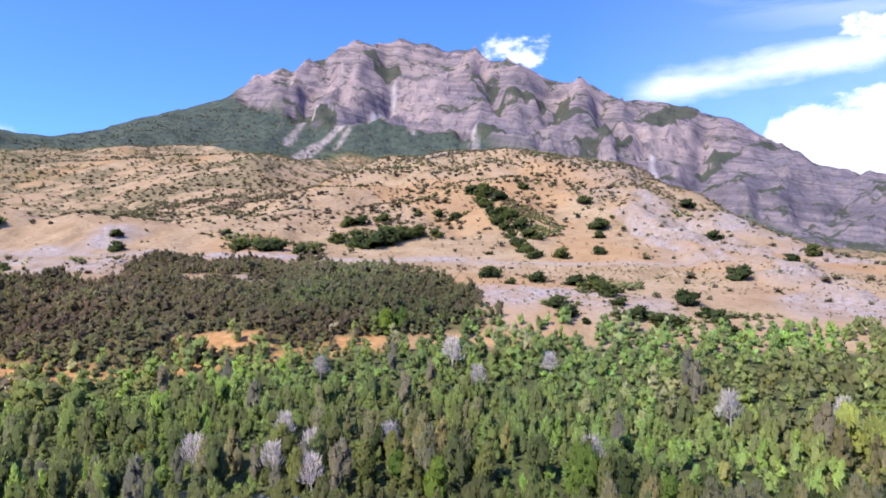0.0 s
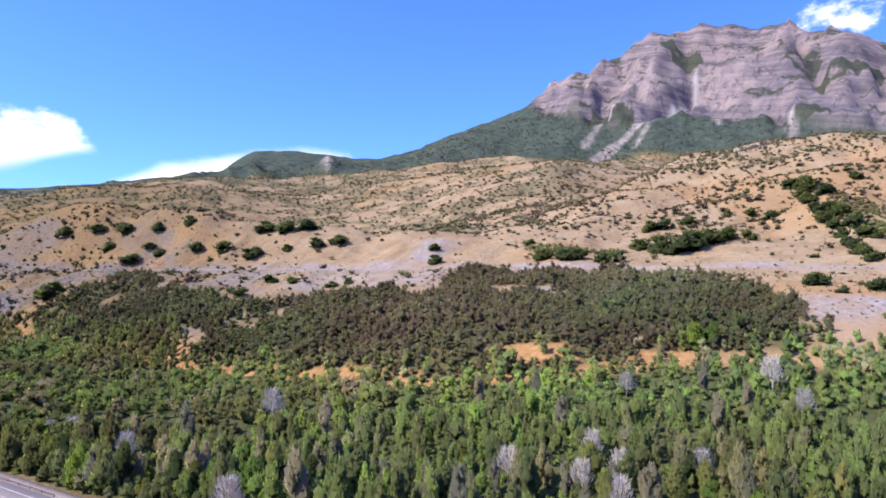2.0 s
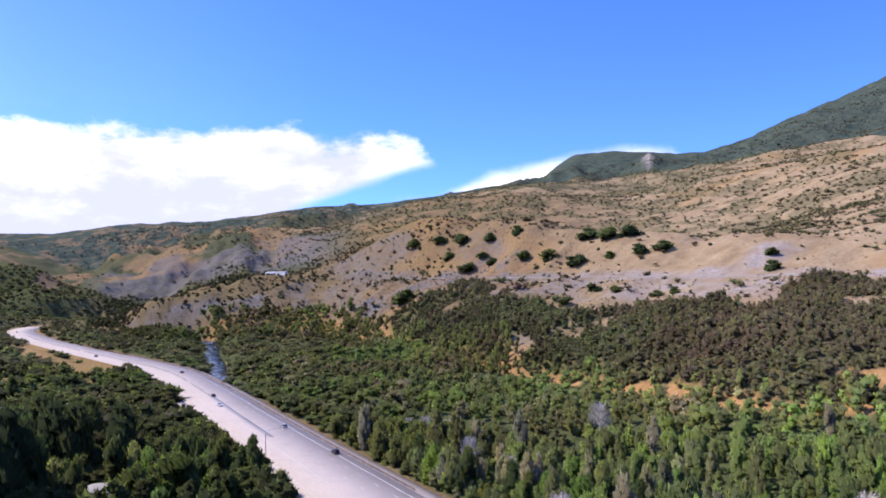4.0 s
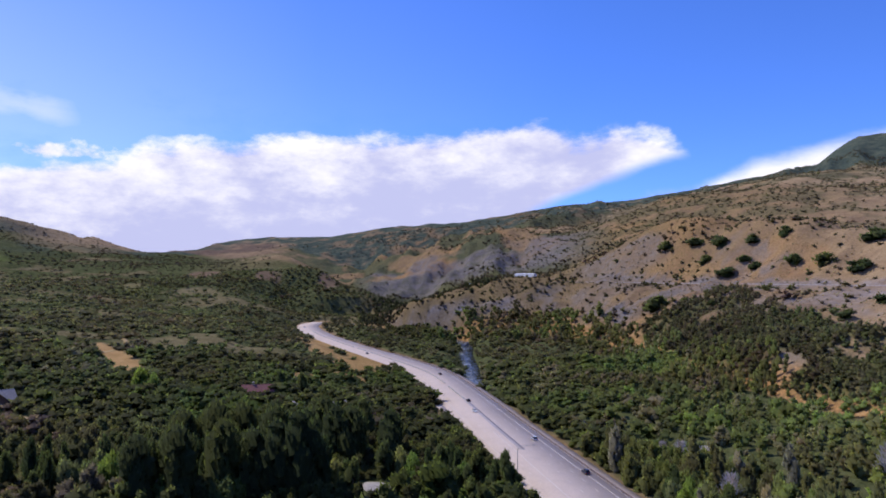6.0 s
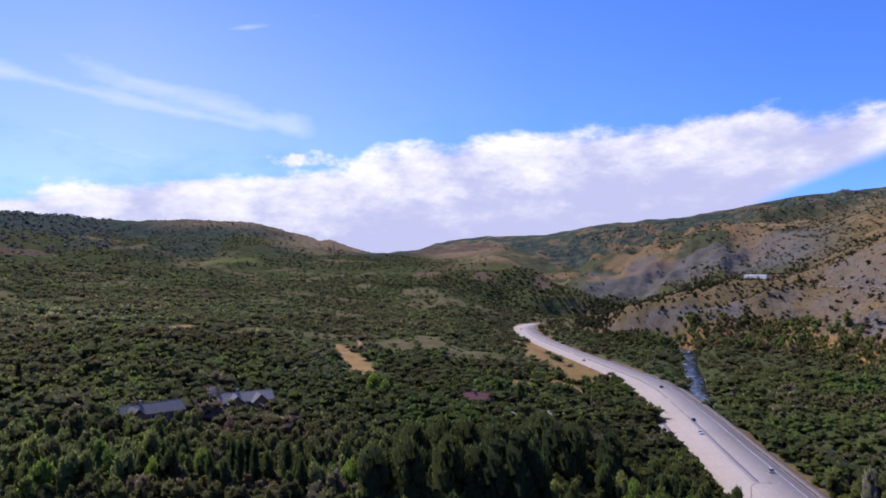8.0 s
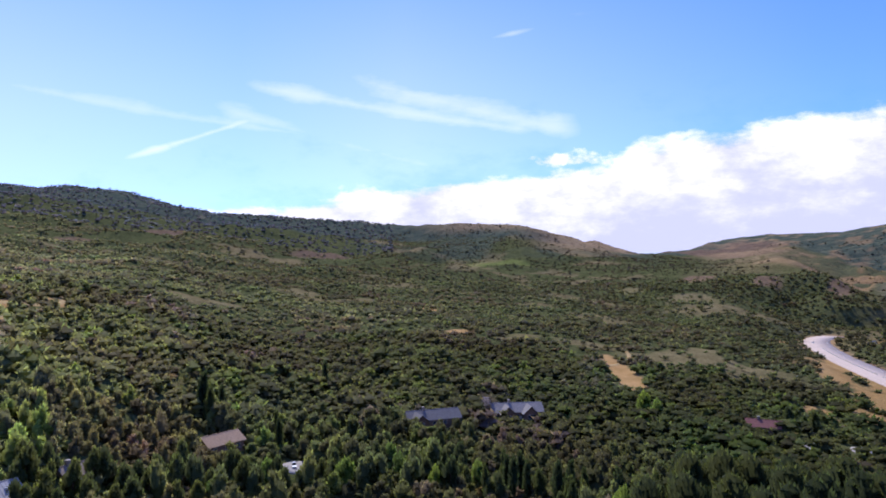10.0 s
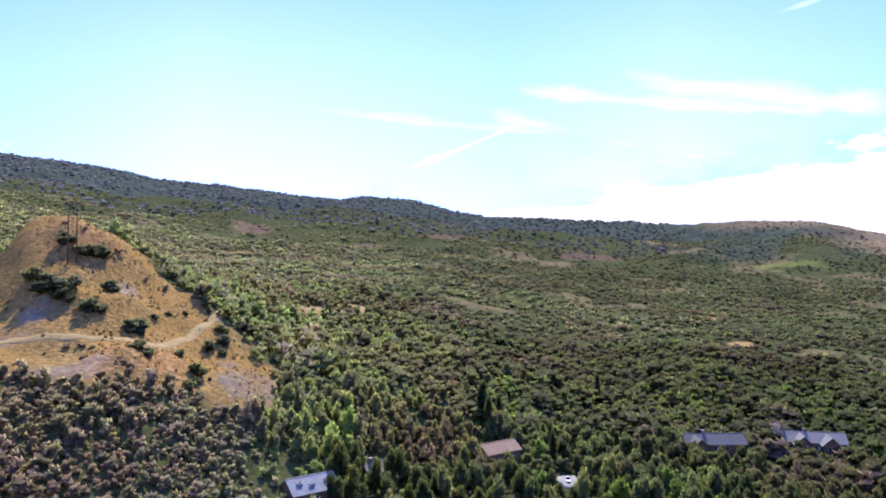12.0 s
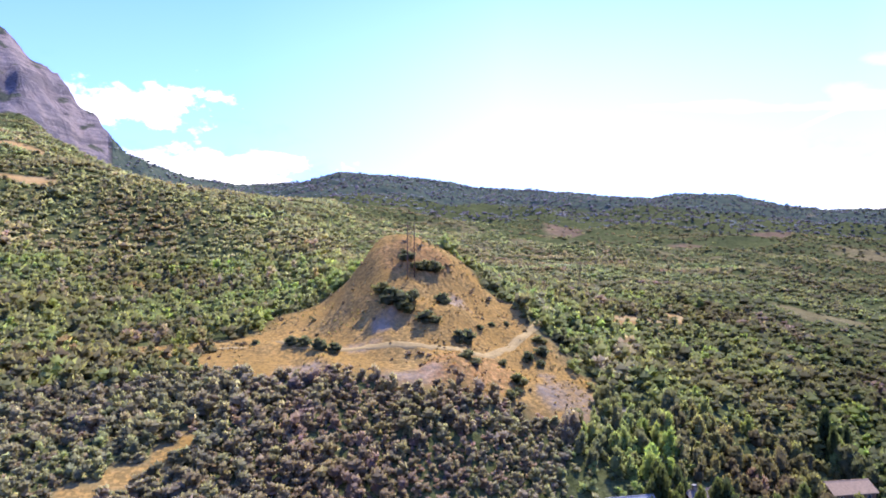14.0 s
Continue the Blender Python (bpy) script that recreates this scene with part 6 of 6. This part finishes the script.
def utility_pole(x, y):
    z = float(ground(np.array([float(x)]), np.array([float(y)]))[0])
    p = thing("utility_pole", (x, y, z), "weathered brown timber utility pole beside the highway", "pole")
    part("pole", tube(bmesh.new(), [(0, 0, -0.8), (0, 0, 5), (0, 0, 11)], [0.19, 0.16, 0.12], 8), TIMBER, p, "", True)
    part("crossarm", box(bmesh.new(), -1.2, 1.2, -0.07, 0.07, 10.1, 10.25), TIMBER, p)
    return p


utility_pole(-262, 169)
sign = thing("road_sign", (-327, 164.5, 0.6), "dark green road sign seen from behind on two posts", "sign", turn=12)
part("panel", box(bmesh.new(), -2.4, 2.4, -0.04, 0.04, 1.6, 4.2, 0.02), plain("sign_back", (0.035, 0.045, 0.04), 0.5, 0.2), sign)
for x in (-1.6, 1.6):
    part("post", box(bmesh.new(), x - 0.08, x + 0.08, 0.05, 0.2, -0.5, 4.0), STEEL, sign)
cabinet = thing("roadside_cabinet", (-318, 161.5, 0.6), "small white roadside equipment cabinet beside the guardrail", "cabinet", turn=12)
part("body", box(bmesh.new(), -0.5, 0.5, -0.4, 0.4, 0.1, 2.4, 0.05), WHITE, cabinet)
part("plinth", box(bmesh.new(), -0.6, 0.6, -0.5, 0.5, -0.4, 0.1), CONCRETE, cabinet)


# ---- vehicles ----
def car(x, y, turn, colour, label, z=0.74, van=False):
    c = thing("car", (x, y, z), label, "car", "vehicles on the highway", turn)
    paint = plain("car_paint", colour, 0.25, 0.1, 2.0, 0.04)
    top = 1.72 if van else 1.42
    side = [(-2.25, 0.30), (-2.3, 0.62), (-2.15, 0.92), (-1.3, 0.98), (0.75, 0.98), (1.75, 0.88), (2.25, 0.70), (2.3, 0.34), (2.1, 0.24), (-2.1, 0.24)]
    bm = bmesh.new()
    a, b = [[bm.verts.new((px, s * (0.90 if 0.3 < pz < 0.9 else 0.84), pz)) for px, pz in side] for s in (-1, 1)]
    bm.faces.new(a)
    bm.faces.new(b[::-1])
    for k in range(len(side)):
        bm.faces.new((a[k], b[k], b[(k + 1) % len(side)], a[(k + 1) % len(side)]))
    body = part("body", bm, paint, c)
    rear = -2.1 if van else -1.75
    bm = bmesh.new()
    lo = [bm.verts.new((px, py, 0.96)) for px, py in ((rear, -0.82), (1.05, -0.82), (1.05, 0.82), (rear, 0.82))]
    hi = [bm.verts.new((px, py, top - 0.06)) for px, py in ((rear + 0.45, -0.66), (0.25, -0.66), (0.25, 0.66), (rear + 0.45, 0.66))]
    for k in range(4):
        bm.faces.new((lo[k], lo[(k + 1) % 4], hi[(k + 1) % 4], hi[k]))
    bm.faces.new(hi)
    part("windows", bm, GLASS, c)
    part("roof", box(bmesh.new(), rear + 0.4, 0.3, -0.68, 0.68, top - 0.07, top, 0.03), paint, c)
    for wx in (-1.35, 1.4):
        for wy in (-0.82, 0.82):
            w = part("wheel", tube(bmesh.new(), [(wx, wy - 0.1, 0.32), (wx, wy + 0.1, 0.32)], [0.32, 0.32], 12), RUBBER, c)
            part("rim", tube(bmesh.new(), [(wx, wy - 0.115, 0.32), (wx, wy + 0.115, 0.32)], [0.18, 0.18], 8), STEEL, w)
    for wy in (-0.62, 0.62):
        part("headlight", box(bmesh.new(), 2.2, 2.31, wy - 0.18, wy + 0.18, 0.56, 0.7), WHITE, c)
        part("tail_light", box(bmesh.new(), -2.31, -2.2, wy - 0.18, wy + 0.18, 0.64, 0.82), plain("red_lens", (0.35, 0.02, 0.02), 0.3), c)
    return c


car(-276, 137, 170.5, (0.62, 0.64, 0.68), "silver estate car driving on the highway", van=True)
car(-222, 130, 170.0, (0.05, 0.055, 0.09), "dark blue car driving on the highway", van=True)
car(-376, 146, 171.0, (0.03, 0.03, 0.035), "black car driving on the highway beside the barrier")
car(-345, 137, -9.0, (0.78, 0.78, 0.78), "white car driving on the highway")
car(-486, 168, 174.0, (0.04, 0.04, 0.045), "dark car far along the curving highway")
car(-640, 151, 4.0, (0.05, 0.05, 0.05), "black car on the far highway beside grass")
car(-1005, 150, 8.0, (0.75, 0.75, 0.75), "white van at the far bend of the highway", van=True)
lay = lambda x, y: float(ground(np.array([float(x)]), np.array([float(y)]))[0])
car(-394, 53, 60.0, (0.75, 0.77, 0.8), "white car parked in a yard among trees", lay(-394, 53) + 0.12)
car(-241, -157, 35.0, (0.78, 0.78, 0.78), "white pickup parked beside trees", lay(-241, -157) + 0.12, True)

# ---- yards and tracks laid on the ground ----


def draped(name, line, half, lift, material, label):
    """A strip that follows the ground."""
    d = np.gradient(line, axis=0)
    d /= np.hypot(d[:, 0], d[:, 1])[:, None]
    nrm = np.stack([-d[:, 1], d[:, 0]], -1)
    rows_ = []
    for s in (-1.6, -1.0, -0.33, 0.33, 1.0, 1.6):
        p = line + nrm * half * s * (1 + 0.15 * np.sin(np.arange(len(line)) * 1.3 + s))[:, None]
        rows_.append(np.hstack([p, (ground(p[:, 0], p[:, 1]) + (lift if abs(s) < 1.5 else -0.6))[:, None]]))
    n, m = len(line), 6
    co = np.vstack(rows_)
    i = np.arange(n - 1)
    f = np.vstack([np.stack([j * n + i, j * n + i + 1, (j + 1) * n + i + 1, (j + 1) * n + i], -1) for j in range(m - 1)])
    return tagged(new(name, mesh_arrays(name, co, f, material)), label, "track", kind="structure")


draped("path_1", along(np.array([(52, -346), (27, -345), (-10, -322), (-29, -313), (-42, -300), (-55, -283), (-71, -277), (-87, -270), (-108, -262), (-128, -266), (-157, -287), (-180, -306), (-205, -324), (-218, -330)], float), 3.0), 1.5, 0.35, DIRT, "pale dirt track across the ochre knoll")
draped("path_2", along(np.array([(-505, -92), (-520, -82), (-545, -60), (-580, -50), (-640, -60)], float), 4.0), 1.6, 0.3, DIRT, "pale dirt lane beside a golden field")
draped("path_3", along(np.array([(-255, -345), (-285, -352), (-318, -362), (-345, -390), (-352, -402)], float), 4.0), 1.5, 0.3, DIRT, "pale dirt clearing track in the woods")
draped("rail_track", along(np.array([(-1000, 480), (-700, 480), (-400, 480), (-100, 480), (150, 481)], float), 6.0), 2.0, 0.3, plain("ballast", (0.36, 0.31, 0.29), 0.95, 0, 1.0, 0.25), "grey ballast bed of a railway on a level bench")
YARD = plain("yard_concrete", (0.40, 0.36, 0.34), 0.9, 0, 2.0, 0.15, (0.3, 0.26, 0.24))
for x, y, q in YARDS:
    ring = [(x, y)] + [(x + math.cos(a) * q * k * (1 + 0.12 * math.sin(3 * a + x)), y + math.sin(a) * q * 0.7 * k) for k in (0.5, 1.0) for a in np.linspace(0, 2 * math.pi, 16, False)]
    ring = np.array(ring)
    co = np.hstack([ring, (ground(ring[:, 0], ring[:, 1]) + 0.25)[:, None]])
    rim = co[17:].copy()
    rim[:, 2] -= 1.2
    a = np.arange(16)
    b = (a + 1) % 16
    f = np.vstack([np.stack([0 * a, 1 + a, 1 + b], -1), np.stack([1 + a, 17 + a, 17 + b], -1), np.stack([1 + a, 17 + b, 1 + b], -1), np.stack([17 + a, 33 + a, 33 + b], -1), np.stack([17 + a, 33 + b, 17 + b], -1)])
    tagged(new("pavement", mesh_arrays("pavement", np.vstack([co, rim]), f, YARD, shade=False)), "pale paved yard beside a house", "yard", kind="structure")

# ---- river ----


def water_material():
    k = Nodes("river_water")
    foam = k.noise(2.6, 5, 0.75, (1, 0.5, 1))
    k.bump(k.noise(1.1, 4, 0.7), 0.6, 0.25)
    return k.done(k.mix(k.ramp(foam, (0.56, 0.0), (0.66, 0.8)), (0.045, 0.055, 0.06), (0.75, 0.77, 0.8)), k.ramp(foam, (0.5, 0.12), (0.62, 0.6)))


tagged(ribbon("water", RIVER, -6.5, 6.5, 0.0, water_material(), z0=-3.3), "shallow river with white rapids between trees", "river", kind="structure")
weir = thing("weir", (-722, 282, -3.4), "low grey concrete weir across the river", "weir", turn=58)
part("sill", box(bmesh.new(), -1.4, 1.4, -10, 10, -0.6, 1.5, 0.15), CONCRETE, weir)
for y in (-10.4, 10.4):
    part("abutment", box(bmesh.new(), -3, 3, y - 0.8, y + 0.8, -0.6, 2.8, 0.1), CONCRETE, weir)

# ---- houses ----
SHINGLE = {
    "grey_roof": plain("grey_shingle", (0.27, 0.245, 0.24), 0.85, 0, 0.8, 0.25, (0.20, 0.18, 0.175)),
    "slate_roof": plain("dark_grey_shingle", (0.17, 0.158, 0.16), 0.85, 0, 0.8, 0.2, (0.21, 0.19, 0.19)),
    "metal_roof": plain("pale_metal_roof", (0.30, 0.30, 0.33), 0.6, 0.1, 1.5, 0.15, (0.38, 0.37, 0.40)),
    "tan_roof": plain("tan_shingle", (0.46, 0.30, 0.19), 0.85, 0, 0.8, 0.2),
    "brown_roof": plain("brown_shingle", (0.27, 0.21, 0.18), 0.85, 0, 0.8, 0.2),
    "rust_roof": plain("rust_red_shingle", (0.23, 0.095, 0.085), 0.8, 0, 0.8, 0.25),
}
SIDING = plain("brown_siding", (0.21, 0.135, 0.10), 0.8, 0, 0.7, 0.2)
TRIM = plain("white_trim", (0.62, 0.60, 0.57), 0.6, 0, 0.7, 0.1)
WINDOW = plain("window_glass", (0.05, 0.06, 0.075), 0.08, 0, 2.0, 0.2)


def roof_shell(bm, w, d, h, rise, over=0.7, thick=0.22, x0=0.0, y0=0.0, ridge_y=False):
    """A gabled roof of real thickness; the ridge runs along x, or along y."""
    for s in (-1, 1):
        pts = [(-w / 2 - over, s * (d / 2 + over), h - rise * over / (d / 2)), (w / 2 + over, s * (d / 2 + over), h - rise * over / (d / 2)), (w / 2 + over, 0, h + rise), (-w / 2 - over, 0, h + rise)]
        put = [(x0 + (q[1] if ridge_y else q[0]), y0 + (q[0] if ridge_y else q[1]), q[2]) for q in pts]
        lo = [bm.verts.new(q) for q in put]
        hi = [bm.verts.new((q[0], q[1], q[2] + thick)) for q in put]
        bm.faces.new(lo[::-1])
        bm.faces.new(hi)
        for k in range(4):
            bm.faces.new((lo[k], lo[(k + 1) % 4], hi[(k + 1) % 4], hi[k]))
    return bm


def house(at, w, d, turn, h, roof, gables, chimney, label):
    x, y = at
    z = min(lay(x + a, y + b) for a in (-w * 0.3, 0, w * 0.3) for b in (-d * 0.4, 0, d * 0.4))
    # the long front faces the middle of the valley
    face = math.degrees(math.atan2(x, -y)) + turn * 0.8
    ho = thing("house", (x, y, z), label, "house", "houses in the woods", face)
    rise = d * 0.34
    bm = box(bmesh.new(), -w / 2, w / 2, -d / 2, d / 2, -3.0, h)
    part("wall", bm, SIDING, ho)
    for s in (-1, 1):
        bm = bmesh.new()
        q = [bm.verts.new(p) for p in ((s * w / 2, -d / 2, h), (s * w / 2, d / 2, h), (s * w / 2, 0, h + rise), (s * (w / 2 - 0.3), -d / 2, h), (s * (w / 2 - 0.3), d / 2, h), (s * (w / 2 - 0.3), 0, h + rise))]
        for f in ((0, 1, 2), (5, 4, 3), (0, 3, 4, 1), (1, 4, 5, 2), (2, 5, 3, 0)):
            bm.faces.new([q[k] for k in f])
        part("gable_wall", bm, SIDING, ho)
    rf = part("roof", roof_shell(bmesh.new(), w, d, h, rise), SHINGLE[roof], ho)
    part("ridge_cap", box(bmesh.new(), -w / 2 - 0.7, w / 2 + 0.7, -0.18, 0.18, h + rise + 0.16, h + rise + 0.28), SHINGLE[roof], rf)
    for k in range(gables):
        gx = (k - (gables - 1) / 2) * w * 0.44 if gables > 1 else w * 0.3
        part("porch_wall", box(bmesh.new(), gx - 3.6, gx + 3.6, d / 2, d / 2 + 4.2, -3.0, h), SIDING, ho)
        bm = bmesh.new()
        q = [bm.verts.new((gx + a, d / 2 + b, c)) for b in (3.9, 4.2) for a, c in ((-3.6, h), (3.6, h), (0, h + rise * 0.9))]
        for f in ((0, 1, 2), (5, 4, 3), (0, 3, 4, 1), (1, 4, 5, 2), (2, 5, 3, 0)):
            bm.faces.new([q[m] for m in f])
        part("gable_wall", bm, SIDING, ho)
        part("porch_roof", roof_shell(bmesh.new(), d / 2 + 5.0, 7.2, h, rise * 0.9, 0.8, 0.22, gx, d / 4 + 2.3, True), SHINGLE[roof], ho)
        win = part("window", box(bmesh.new(), gx - 1.4, gx + 1.4, d / 2 + 4.18, d / 2 + 4.24, 1.0, 2.9), WINDOW, ho)
        part("window_frame", box(bmesh.new(), gx - 1.55, gx + 1.55, d / 2 + 4.2, d / 2 + 4.23, 0.85, 3.05), TRIM, win)
    n = max(2, int(w / 5))
    for k in range(n):
        wx = -w / 2 + w * (k + 0.5) / n
        win = part("window", box(bmesh.new(), wx - 0.7, wx + 0.7, d / 2 - 0.05, d / 2 + 0.05, 1.0, 2.5), WINDOW, ho)
        part("window_frame", box(bmesh.new(), wx - 0.82, wx + 0.82, d / 2 - 0.05, d / 2 + 0.035, 0.88, 2.62), TRIM, win)
    part("door", box(bmesh.new(), -w * 0.06 - 0.5, -w * 0.06 + 0.5, d / 2 - 0.05, d / 2 + 0.06, 0.0, 2.1), TRIM, ho)
    if chimney:
        ch = part("chimney", box(bmesh.new(), w * 0.12, w * 0.12 + 1.1, -0.6, 0.5, h, h + rise + 1.5), plain("chimney_stone", (0.30, 0.25, 0.22), 0.9, 0, 0.4, 0.3), ho)
        part("chimney_cap", box(bmesh.new(), w * 0.12 - 0.15, w * 0.12 + 1.25, -0.75, 0.65, h + rise + 1.5, h + rise + 1.65), CONCRETE, ch)
    if roof == "metal_roof":
        slope = math.atan2(rise, d / 2)
        run = math.hypot(rise, d / 2) + 0.7
        for k in range(int(w / 1.0) + 1):
            sx = -w / 2 + k * 1.0
            seam_bm = box(bmesh.new(), sx - 0.04, sx + 0.04, 0, run, 0.0, 0.09)
            bmesh.ops.transform(seam_bm, matrix=Matrix.Translation((0, 0, h + rise + 0.2)) @ Matrix.Rotation(-slope, 4, "X"), verts=seam_bm.verts)
            part("seam", seam_bm, SHINGLE[roof], rf)
        for bx, by in ((-w * 0.3, d * 0.25), (w * 0.3, d * 0.22), (w * 0.05, d * 0.30)):
            bz = h + rise * (1 - by / (d / 2))
            sk = part("skylight", box(bmesh.new(), bx - 0.9, bx + 0.9, by - 0.7, by + 0.7, bz, bz + 0.75, 0.08), TRIM, ho)
            part("pane", box(bmesh.new(), bx - 0.7, bx + 0.7, by - 0.5, by + 0.5, bz + 0.75, bz + 0.79), WINDOW, sk)
    return ho


for h in HOUSES:
    house(**h)


def shed(x, y, w, d, h, turn, label, material):
    ho = thing("shed", (x, y, lay(x, y)), label, "building", turn=turn)
    part("wall", box(bmesh.new(), -w / 2, w / 2, -d / 2, d / 2, -2.0, h), material, ho)
    part("roof", roof_shell(bmesh.new(), w, d, h, d * 0.15, 0.4, 0.2), WHITE, ho)
    for k in range(max(2, int(w / 8))):
        wx = -w / 2 + 4 + k * 8
        part("window", box(bmesh.new(), wx - 0.8, wx + 0.8, -d / 2 - 0.04, -d / 2 + 0.04, 1.2, 2.4), WINDOW, ho)


shed(-1072, 533, 62, 6, 3.4, 4, "long low white building on the far rail bench", WHITE)
shed(-996, 376, 11, 8, 4.5, 10, "small pale building beside dark trees in the canyon", TRIM)
shed(-950, 380, 9, 7, 4.0, 24, "small pale shed in the canyon beside trees", TRIM)

# ---- power line ----


def h_frame(x, y, tall, turn, spread=4.2):
    z = lay(x, y)
    hf = thing("power_pole", (x, y, z), "two tall brown timber poles of a power line", "power pole", "power line poles", turn)
    for s in (-1, 1):
        part("pole", tube(bmesh.new(), [(s * spread / 2, 0, -3.0), (s * spread / 2, 0, tall * 0.5), (s * spread / 2, 0, tall)], [0.30, 0.25, 0.18], 8), TIMBER, hf, "", True)
    part("crossarm", box(bmesh.new(), -spread * 0.95, spread * 0.95, -0.12, 0.12, tall - 2.2, tall - 1.9), TIMBER, hf)
    for s in (-1, 1):
        part("brace", tube(bmesh.new(), [(-s * spread / 2, 0.2, tall - 7), (s * spread / 2, 0.2, tall - 3)], [0.1, 0.1], 5), TIMBER, hf)
    for s in (-0.85, 0, 0.85):
        part("insulator", tube(bmesh.new(), [(s * spread, 0, tall - 3.4), (s * spread, 0, tall - 2.2)], [0.14, 0.10], 6), GLASS, hf)
    return hf


h_frame(-110.5, -310.7, 26, 20)
h_frame(-400, -582, 20, 35)
h_frame(-716, -581, 20, 35)
ends = [(-110.5, -310.7, 26), (-400, -582, 20)]
for s in (-3.5, 0, 3.5):
    bm = bmesh.new()
    (xa, ya, ta), (xb, yb, tb) = ends
    za, zb = lay(xa, ya) + ta - 3.4, lay(xb, yb) + tb - 3.4
    pts = [(xa + (xb - xa) * t + s * 0.8, ya + (yb - ya) * t - s * 0.6, za + (zb - za) * t - 14 * t * (1 - t)) for t in np.linspace(0, 1, 14)]
    wire = thing("power_cable", pts[0], "thin sagging power cable between timber poles", "cable", "power line cables")
    tube(bm, [Vector(p) - Vector(pts[0]) for p in pts], [0.025] * 14, 4)
    part("wire", bm, STEEL, wire)
